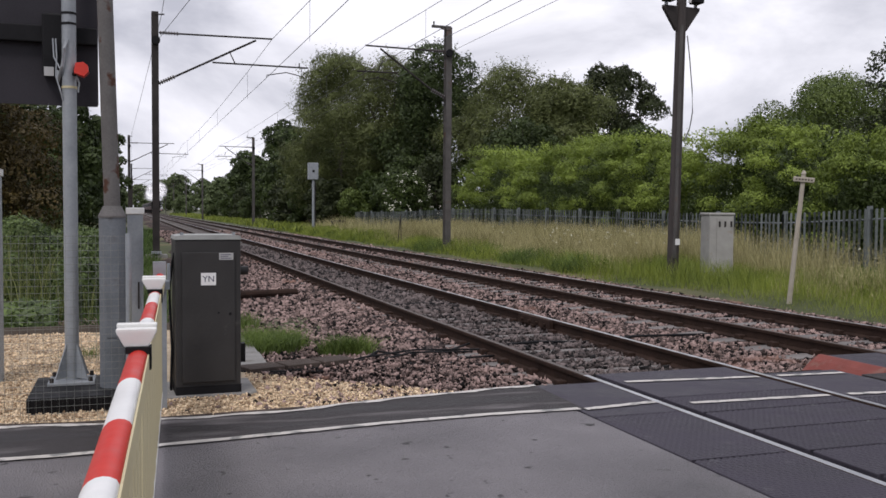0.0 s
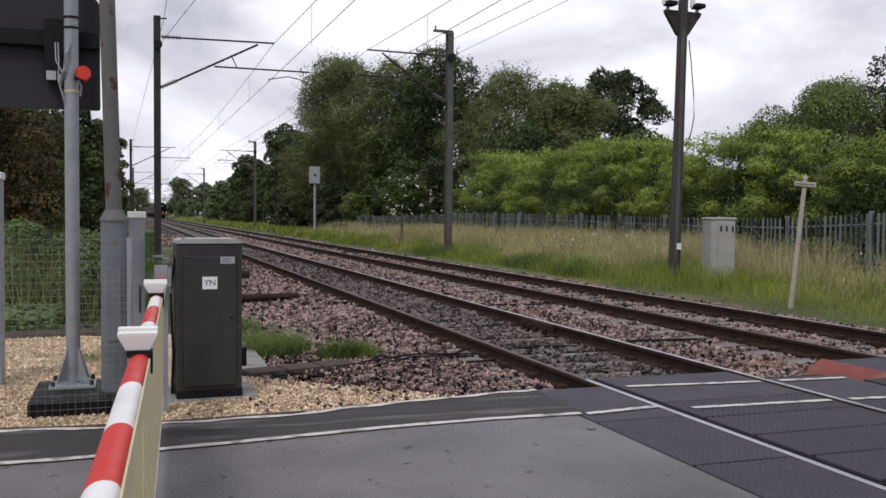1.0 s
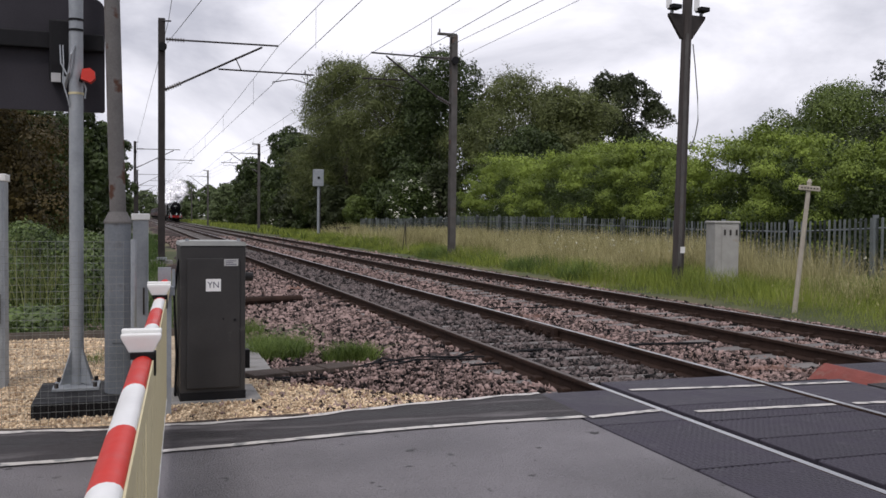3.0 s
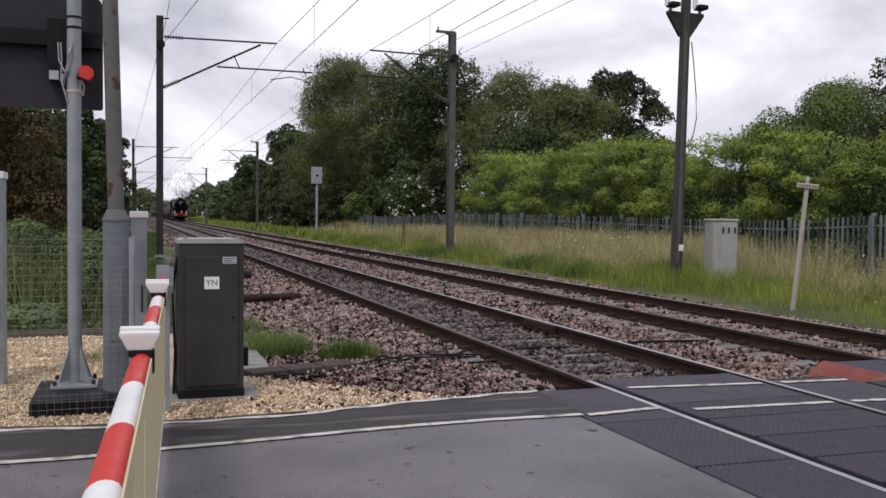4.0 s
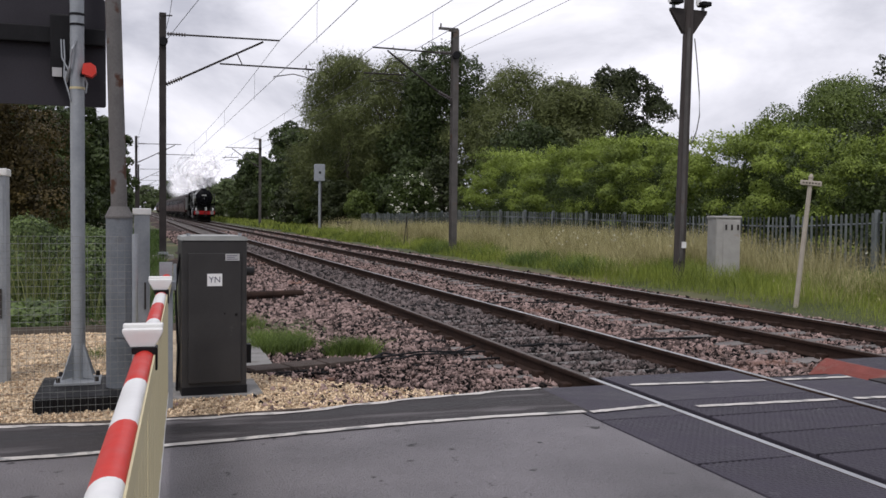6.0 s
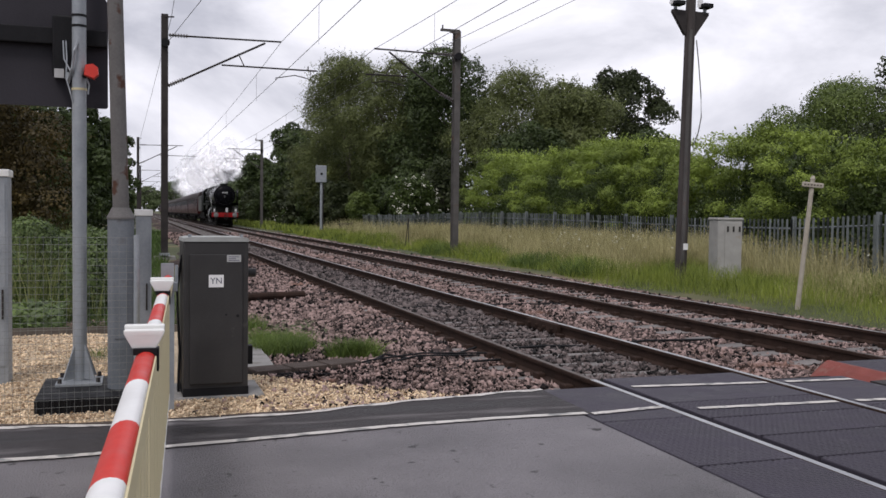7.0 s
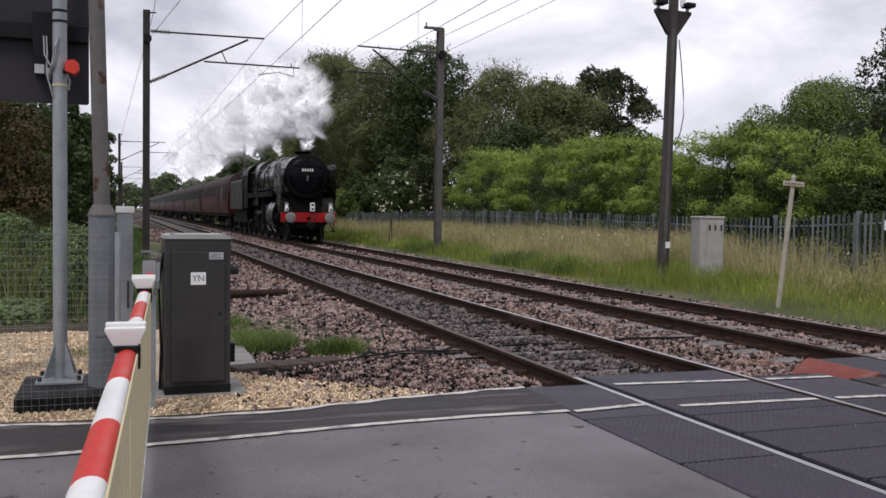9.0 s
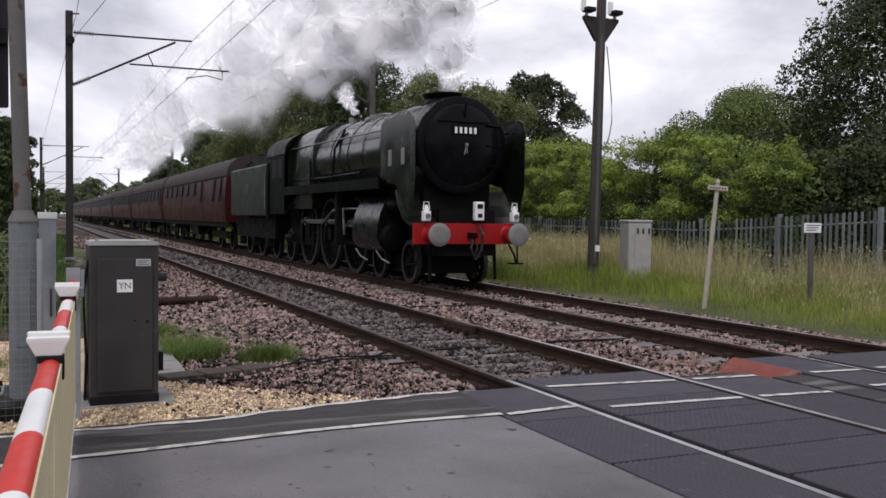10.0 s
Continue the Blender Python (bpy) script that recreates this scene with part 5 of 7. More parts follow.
def make_loco():
    L = empty("steam_locomotive", pose(TRACK_X, 276.5, TRACK_Z), "dark green and black steam locomotive with red buffer beam", "locomotive")
    # frames and front end
    boxed("main_frame", (-0.62, 0.62, 0.62, 12.4, 0.62, 1.55), LOCO_FRAME, L, "black main frames")
    boxed("buffer_beam", (-1.22, 1.22, 0.50, 0.58, 0.86, 1.28), BUFFER_RED, L, "bright red buffer beam", bevel=0.01)
    for s in (-1, 1):
        b = rod("buffer", (s * 0.865, 0.05, 1.06), (s * 0.865, 0.52, 1.06), 0.10, LOCO_BLACK, L)
        bm = bmesh.new()
        lathe(bm, [(0.0, 0.10), (0.005, 0.19), (0.025, 0.228), (0.05, 0.228), (0.07, 0.1)], 28, 1.06, s * 0.865)
        part("buffer_head", bm, BUFFER_GREY, b, "worn grey buffer face", smooth=True)
        bm = bmesh.new()
        lathe(bm, [(0.30, 0.15), (0.46, 0.15), (0.50, 0.19)], 20, 1.06, s * 0.865)
        part("buffer_housing", bm, BUFFER_RED, b, smooth=True)
        # lamps on the beam
        lamp = boxed("headlamp", (s * 0.98 - 0.075, s * 0.98 + 0.075, 0.36, 0.52, 1.32, 1.52), LABEL_WHITE, L, "white oil headlamp", bevel=0.02)
        bm = bmesh.new()
        add_cone(bm, (s * 0.98, 0.44, 1.52), (s * 0.98, 0.44, 1.64), 0.06, 0.03, 12)
        add_tube(bm, [(s * 0.98 - 0.07, 0.44, 1.55), (s * 0.98 - 0.05, 0.44, 1.70), (s * 0.98 + 0.05, 0.44, 1.70), (s * 0.98 + 0.07, 0.44, 1.55)], 0.01)
        part("lamp_chimney", bm, LABEL_WHITE, lamp)
        rod("lamp_lens", (s * 0.98, 0.33, 1.42), (s * 0.98, 0.36, 1.42), 0.05, STEEL_BRIGHT, lamp)
        # sloping apron beside the frame
        bm = bmesh.new()
        prof = [(0.56, 1.26), (0.75, 1.30), (1.0, 1.42), (1.25, 1.65), (1.42, 1.95), (1.45, 1.95), (1.30, 1.64), (1.03, 1.39), (0.77, 1.27), (0.56, 1.23)]
        x0, x1 = sorted((s * 0.62, s * 1.27))
        add_prism(bm, prof, "x", x0, x1)
        part("front_apron", bm, LOCO_PANEL, L, "curved black footplate apron")
        # smoke deflector
        bm = bmesh.new()
        out = [(0.66, 1.5), (1.0, 1.62), (1.5, 2.05), (2.42, 2.2), (2.46, 2.4), (2.44, 3.25), (2.34, 3.4), (2.15, 3.46), (0.78, 3.46), (0.56, 3.38), (0.46, 3.2), (0.48, 2.0)]
        x0, x1 = sorted((s * 1.215, s * 1.23))
        add_prism(bm, out, "x", x0, x1)
        d = part("smoke_deflector", bm, LOCO_GREEN, L, "flat dark green smoke deflector plate")
        for y in (1.0, 1.75):
            hx = s * 1.232
            boxed("hand_hold", (hx - 0.005, hx + 0.005, y, y + 0.2, 2.46, 2.8), BUFFER_GREY, d, "pale hand hold recess")
        for y in (1.2, 2.2):
            rod("deflector_stay", (s * 1.22, y, 3.2), (s * 0.93, y, 3.2), 0.02, LOCO_BLACK, d)
        # hanging hoses and steps
        bm = bmesh.new()
        add_tube(bm, [(s * 0.95, 0.62, 0.86), (s * 1.08, 0.6, 0.62), (s * 1.12, 0.6, 0.46)], 0.02)
        add_tube(bm, [(s * 1.15, 0.62, 0.86), (s * 1.15, 0.6, 0.46)], 0.02)
        add_box(bm, s * 1.12 - 0.12, s * 1.12 + 0.12, 0.50, 0.72, 0.44, 0.47)
        part("front_step", bm, LOCO_FRAME, L, "hanging step")
        rod("guard_iron", (s * 0.72, 0.85, 1.0), (s * 0.74, 0.80, 0.12), 0.035, LOCO_FRAME, L)
        # cylinder with valve chest
        bm = bmesh.new()
        pts = []
        for k in range(20):
            t = k * math.tau / 20
            r = 0.40
            pts.append((s * (0.93 + 0.40 * math.cos(t)), 0.98 + (0.36 if math.sin(t) < 0 else 0.86) * math.sin(t)))
        add_prism(bm, pts, "y", 2.35, 4.05)
        cyl = part("cylinder", bm, LOCO_GLOSS, L, "clad outside cylinder", smooth=True)
        bm = bmesh.new()
        lathe(bm, [(2.18, 0.10), (2.22, 0.26), (2.36, 0.33)], 20, 0.93, s * 0.95)
        lathe(bm, [(2.12, 0.06), (2.2, 0.16), (2.36, 0.19)], 16, 1.62, s * 0.95)
        part("cylinder_cover", bm, LOCO_BLACK, cyl, smooth=True)
        for dy in (2.5, 3.9):
            bm = bmesh.new()
            add_tube(bm, [(s * 1.28, dy, 0.66), (s * 1.25, dy - 0.25, 0.5), (s * 1.2, dy - 0.6, 0.42)], 0.02)
            part("drain_pipe", bm, STEEL_BRIGHT, cyl)
        # slide bars, motion bracket and running plate
        boxed("slide_bar", (s * 1.0 - 0.05, s * 1.0 + 0.05, 4.05, 5.75, 1.14, 1.22), STEEL_BRIGHT, L, "bright slide bar")
        boxed("slide_bar", (s * 1.0 - 0.05, s * 1.0 + 0.05, 4.05, 5.75, 0.72, 0.79), LOCO_FRAME, L)
        boxed("motion_bracket", (s * 0.95 - 0.3, s * 0.95 + 0.3, 5.55, 5.72, 0.7, 2.0), LOCO_FRAME, L, bevel=0.02)
        x0, x1 = sorted((s * 0.86, s * 1.33))
        plate = boxed("running_plate", (x0, x1, 2.3, 10.5, 2.19, 2.24), LOCO_DULL, L, "high level running plate")
        x0, x1 = sorted((s * 1.30, s * 1.335))
        boxed("valance", (x0, x1, 2.3, 10.5, 2.0, 2.242), LOCO_DULL, plate)
        bm = bmesh.new()
        add_tube(bm, [(s * 1.0, 1.3, BOILER_Z + 0.42), (s * 1.05, 3.2, BOILER_Z + 0.42), (s * 1.1, 8.0, BOILER_Z + 0.46), (s * 1.16, 10.4, BOILER_Z + 0.46)], 0.018)
        part("handrail", bm, STEEL_BRIGHT, L, "long thin boiler handrail")
        bm = bmesh.new()
        add_tube(bm, [(s * 1.09, 4.2, 2.42), (s * 1.10, 7.0, 2.40), (s * 1.12, 10.5, 2.42)], 0.035)
        add_tube(bm, [(s * 0.80, 6.3, 3.6), (s * 1.08, 6.3, 3.1), (s * 1.12, 6.35, 2.2)], 0.035)
        add_tube(bm, [(s * 1.0, 8.6, 3.35), (s * 1.14, 8.4, 2.9), (s * 1.14, 8.3, 2.2)], 0.03)
        part("feed_pipe", bm, LOCO_BLACK, L)
        rod("injector", (s * 1.05, 10.4, 0.75), (s * 1.05, 11.1, 0.75), 0.12, LOCO_FRAME, L)
        rod("reservoir", (s * 0.98, 9.9, 1.72), (s * 0.98, 11.1, 1.72), 0.16, LOCO_FRAME, L)
        # valve gear
        bm = bmesh.new()
        add_tube(bm, [(s * 1.1, 5.6, 1.62), (s * 1.1, 6.4, 1.52), (s * 1.1, 7.3, 1.2)], 0.032)
        add_tube(bm, [(s * 1.08, 4.1, 1.58), (s * 1.08, 5.6, 1.58)], 0.028)
        add_tube(bm, [(s * 1.12, 5.4, 1.6), (s * 1.12, 5.3, 0.95)], 0.03)
        part("valve_gear", bm, STEEL_BRIGHT, L, "bright valve gear rods")
    boxed("coupling_hook", (-0.05, 0.05, 0.22, 0.52, 0.98, 1.10), LOCO_BLACK, L, bevel=0.01)
    bm = bmesh.new()
    add_tube(bm, [(0.0, 0.3, 1.0), (-0.07, 0.28, 0.8), (0.0, 0.3, 0.6), (0.07, 0.28, 0.8), (0.0, 0.3, 1.0)], 0.025)
    add_tube(bm, [(0.22, 0.5, 1.2), (0.24, 0.38, 1.05), (0.22, 0.4, 0.75), (0.12, 0.45, 0.55)], 0.03)
    part("coupling_chain", bm, WHEEL_RIM, L)
    head = boxed("headcode_lamp", (0.06, 0.26, 0.36, 0.5, 1.34, 1.72), LABEL_WHITE, L, "white centre lamp with dark panels", bevel=0.02)
    boxed("dark_panel", (0.10, 0.22, 0.352, 0.362, 1.58, 1.67), PAINT_BLACK, head)
    boxed("dark_panel", (0.11, 0.21, 0.352, 0.362, 1.40, 1.48), PAINT_BLACK, head)
    # smokebox and boiler
    bm = bmesh.new()
    lathe(bm, [(0.93, 0.88), (0.93, 0.97), (0.96, 1.005), (1.03, 1.01), (3.10, 1.01), (3.10, 0.9)], 56)
    sb = part("smokebox", bm, LOCO_GLOSS, L, "black smokebox", smooth=True)
    bm = bmesh.new()
    lathe(bm, [(0.95, 0.84), (0.925, 0.85), (0.925, 0.965), (0.955, 1.012), (1.03, 1.017), (1.05, 1.0)], 56, cap=False)
    part("front_ring", bm, LOCO_DOOR, sb, "black front ring", smooth=True)
    bm = bmesh.new()
    lathe(bm, [(0.75, 0.02), (0.76, 0.30), (0.79, 0.55), (0.84, 0.74), (0.89, 0.83), (0.94, 0.83)], 56)
    door = part("smokebox_door", bm, LOCO_DOOR, sb, "glossy black domed smokebox door", smooth=True)
    bm = bmesh.new()
    add_tube(bm, [(0, 0.72, BOILER_Z - 0.02), (-0.03, 0.72, BOILER_Z - 0.2)], 0.016)
    add_tube(bm, [(0, 0.70, BOILER_Z), (0.02, 0.70, BOILER_Z - 0.17)], 0.013)
    add_cone(bm, (0, 0.68, BOILER_Z), (0, 0.78, BOILER_Z), 0.035)
    part("door_dart", bm, STEEL_BRIGHT, sb, "bright door handles")
    bm = bmesh.new()
    for dz in (-0.42, 0.0, 0.42):
        add_tube(bm, [(0.86, 0.90, BOILER_Z + dz), (0.5, 0.775, BOILER_Z + dz)], 0.024)
    part("door_hinge", bm, LOCO_BLACK, sb)
    bm = bmesh.new()
    add_tube(bm, [(-0.62, 0.79, 3.36), (0.0, 0.74, 3.34), (0.62, 0.79, 3.36)], 0.016)
    add_tube(bm, [(0.0, 0.79, 3.45), (0.0, 0.74, 3.72)], 0.025)
    part("lamp_iron", bm, LOCO_BLACK, sb)
    plate = boxed("number_plate", (-0.30, 0.30, 0.745, 0.77, 3.08, 3.26), LOCO_BLACK, sb, "black plate with white bars")
    for i in range(5):
        boxed("plate_bar", (-0.245 + i * 0.108, -0.19 + i * 0.108, 0.738, 0.746, 3.11, 3.235), LABEL_WHITE, plate)
    boxed("saddle", (-0.75, 0.75, 1.15, 3.1, 1.5, 2.25), LOCO_FRAME, L)
    bm = bmesh.new()
    lathe(bm, [(3.10, 0.95), (3.12, 1.0), (5.4, 1.0), (7.9, 1.07), (8.2, 1.075)], 48)
    part("boiler", bm, LOCO_GREEN, L, "dark green tapered boiler", smooth=True)
    for y, r in ((3.14, 1.012), (4.35, 1.005), (5.5, 1.01), (6.8, 1.045), (8.16, 1.085)):
        bm = bmesh.new()
        lathe(bm, [(y - 0.04, r - 0.05), (y - 0.04, r + 0.006), (y + 0.04, r + 0.006), (y + 0.04, r - 0.05)], 48)
        part("boiler_band", bm, LOCO_GLOSS, L, smooth=True)
    bm = bmesh.new()
    out = []
    for k in range(25):
        t = math.pi * k / 24
        c, s_ = math.cos(t), math.sin(t)
        out.append((1.13 * math.copysign(abs(c) ** 0.75, c), BOILER_Z + 0.12 + 0.98 * s_ ** 0.8))
    out += [(-1.13, 1.6), (1.13, 1.6)]
    add_prism(bm, out, "y", 8.2, 10.55)
    part("firebox", bm, LOCO_GREEN, L, "dark green firebox casing", smooth=True)
    # chimney, dome, safety valves
    bm = bmesh.new()
    seg, prof = 28, ((0.46, 3.80), (0.37, 3.87), (0.34, 3.93), (0.40, 3.99), (0.41, 4.03), (0.33, 4.03), (0.32, 3.85))
    rings = [[bm.verts.new((r * math.cos(k * math.tau / seg), 1.95 + 1.35 * r * math.sin(k * math.tau / seg), z)) for k in range(seg)] for r, z in prof]
    for a, b in zip(rings, rings[1:]):
        for k in range(seg):
            bm.faces.new((a[k], a[(k + 1) % seg], b[(k + 1) % seg], b[k]))
    bmesh.ops.recalc_face_normals(bm, faces=bm.faces)
    part("chimney", bm, LOCO_BLACK, L, "short oval chimney", smooth=True)
    bm = bmesh.new()
    v = bmesh.ops.create_uvsphere(bm, u_segments=20, v_segments=12, radius=0.5)["verts"]
    for q in v:
        q.co = Vector((q.co.x, 5.6 + q.co.y * 1.5, 3.78 + q.co.z * 0.42))
    part("dome", bm, LOCO_GREEN, L, "low steam dome", smooth=True)
    for x in (-0.22, 0.22):
        rod("safety_valve", (x, 7.6, 3.85), (x, 7.6, 4.06), 0.07, STEEL_BRIGHT, L)
    # cab
    bm = bmesh.new()
    add_prism(bm, [(-1.34, 1.45), (-1.24, 1.45), (-1.24, 3.25), (-1.34, 3.25)], "y", 10.5, 12.3)
    add_prism(bm, [(1.24, 1.45), (1.34, 1.45), (1.34, 3.25), (1.24, 3.25)], "y", 10.5, 12.3)
    add_prism(bm, [(-1.33, 1.6), (1.33, 1.6), (1.33, 3.25), (1.0, 3.75), (-1.0, 3.75), (-1.33, 3.25)], "y", 10.5, 10.6)
    cab = part("cab", bm, LOCO_DULL, L, "dark green driver's cab")
    bm = bmesh.new()
    roof = [(1.36 * math.cos(math.pi * k / 16), 3.22 + 0.74 * math.sin(math.pi * k / 16) ** 0.8) for k in range(17)]
    inner = [(x * 0.96, z - 0.05) for x, z in reversed(roof)]
    add_prism(bm, roof + inner, "y", 10.4, 12.7)
    part("cab_roof", bm, LOCO_BLACK, cab, smooth=True)
    for s in (-1, 1):
        for y in (10.75, 11.45):
            x = s * 1.342
            boxed("cab_window", (x - 0.006, x + 0.006, y, y + 0.55, 2.55, 3.1), COACH_GLASS, cab, "dark cab side window")
    boxed("ash_pan", (-0.8, 0.8, 9.2, 11.8, 0.55, 1.6), LOCO_FRAME, L)
    # wheels
    drv, bog, trl = wheel_mesh("wheel", 0.94, 20), wheel_mesh("wheel", 0.457, 10), wheel_mesh("wheel", 0.50, 10)
    for x in (-0.75, 0.75):
        for y in (1.75, 3.63):
            put_wheel(bog, L, x, y, 0.457)
        for y in (5.38, 7.51, 9.64):
            w = put_wheel(drv, L, x, y, 0.94)
            bm = bmesh.new()
            add_prism(bm, [(0.45, -0.5), (0.72, -0.35), (0.78, 0.0), (0.72, 0.35), (0.45, 0.5)], "x", -0.05 if x < 0 else -0.03, 0.05 if x > 0 else 0.03)
            part("balance_weight", bm, LOCO_FRAME, w)
            bm = bmesh.new()
            add_cone(bm, (-0.07 if x < 0 else 0.07, 0, 0.33), (-0.30 if x < 0 else 0.30, 0, 0.33), 0.06)
            part("crank_pin", bm, STEEL_BRIGHT, w)
            w.matrix_basis = pose(x, y, 0.94)
            DRIVERS.append((w, (x, y, 0.94), 0.94))
        put_wheel(trl, L, x, 11.75, 0.50)
        bm = bmesh.new()
        s = -1 if x < 0 else 1
        add_box(bm, s * 0.17 - 0.03, s * 0.17 + 0.03, 5.28, 9.74, -0.06, 0.06, 0.01)
        for y in (5.38, 7.51, 9.64):
            add_cone(bm, (s * 0.13, y, 0), (s * 0.22, y, 0), 0.12)
        c = part("coupling_rod", bm, STEEL_BRIGHT, L, "bright steel coupling rod")
        RODS.append((c, (x, 0.0, 0.94), 0.33, 0.94))
    for y in (1.75, 3.63, 5.38, 7.51, 9.64, 11.75):
        r = 0.457 if y < 4 else (0.5 if y > 11 else 0.94)
        rod("axle", (-0.75, y, r), (0.75, y, r), 0.09, LOCO_FRAME, L)
    # Bogie frame drawn low and a solid block added to keep the underside dark.
    boxed("bogie_frame", (-0.62, 0.62, 1.4, 4.0, 0.22, 0.61), LOCO_FRAME, L)
    boxed("underside_block", (-0.58, 0.58, 4.3, 12.0, 0.22, 0.61), LOCO_FRAME, L)
    TRAIN.append((L, 0.0))
    return L


make_loco()


def make_tender():
    T = empty("tender", pose(TRACK_X, 290.0, TRACK_Z), "dark green locomotive tender loaded with coal", "tender")
    bm = bmesh.new()
    add_prism(bm, [(-1.30, 1.38), (1.30, 1.38), (1.34, 1.42), (1.34, 3.0), (1.30, 3.06), (-1.30, 3.06), (-1.34, 3.0), (-1.34, 1.42)], "y", 0.86, 6.72)
    part("tank", bm, LOCO_PANEL, T, "dark green flat tank sides")
    bm = bmesh.new()
    for s in (-1, 1):
        add_prism(bm, [(s * 0.98, 3.06), (s * 1.04, 3.06), (s * 1.0, 3.44), (s * 0.94, 3.46)], "y", 0.9, 4.9)
    add_prism(bm, [(-1.0, 3.06), (1.0, 3.06), (0.95, 3.5), (0.6, 3.6), (-0.6, 3.6), (-0.95, 3.5)], "y", 4.9, 5.0)
    add_prism(bm, [(-1.0, 3.06), (1.0, 3.06), (0.95, 3.5), (0.6, 3.62), (-0.6, 3.62), (-0.95, 3.5)], "y", 0.86, 0.92)
    part("bunker", bm, LOCO_DULL, T, "raised plates of the coal bunker")
    bm = bmesh.new()
    for k in range(60):
        m = pose(rng.uniform(-0.9, 0.9), rng.uniform(1.2, 4.6), 3.2 + rng.uniform(0, 0.2), *rng.uniform(0, 360, 3))
        w = rng.uniform(0.08, 0.2)
        add_box(bm, -w, w, -w * 0.8, w * 0.8, -w * 0.7, w * 0.7, 0.02, m)
    tagged(part("coal", bm, LOCO_FRAME, T, "heaped black coal"), kind="stuff")
    boxed("frame", (-1.1, 1.1, 0.6, 6.8, 0.65, 1.32), LOCO_FRAME, T)
    boxed("front_plate", (-1.30, 1.30, 0.75, 0.9, 1.3, 2.8), LOCO_BLACK, T)
    bm = bmesh.new()
    add_cone(bm, (-1.346, 3.9, 2.3), (-1.339, 3.9, 2.3), 0.2, seg=24)
    part("crest", bm, CREST_BROWN, T, "small faded round emblem")
    me = wheel_mesh("wheel", 0.50, 10)
    for x in (-0.75, 0.75):
        for y in (1.6, 3.7, 5.8):
            put_wheel(me, T, x, y, 0.5)
            s = -1 if x < 0 else 1
            boxed("axle_box", (s * 1.06 - 0.1, s * 1.06 + 0.1, y - 0.16, y + 0.16, 0.36, 0.66), LOCO_FRAME, T, bevel=0.02)
    for s in (-1, 1):
        rod("buffer", (s * 0.865, 6.8, 1.06), (s * 0.865, 7.2, 1.06), 0.1, LOCO_BLACK, T)
        rod("handrail", (s * 1.36, 1.0, 1.6), (s * 1.36, 1.0, 2.7), 0.02, STEEL_BRIGHT, T)
    boxed("drag_box", (-0.5, 0.5, -0.5, 0.8, 0.9, 1.3), LOCO_FRAME, T)
    TRAIN.append((T, 12.0))


make_tender()


def coach_profile():
    side = [(-1.30, 1.12), (-1.365, 1.55), (-1.37, 1.95), (-1.34, 2.5), (-1.28, 2.95)]
    return side


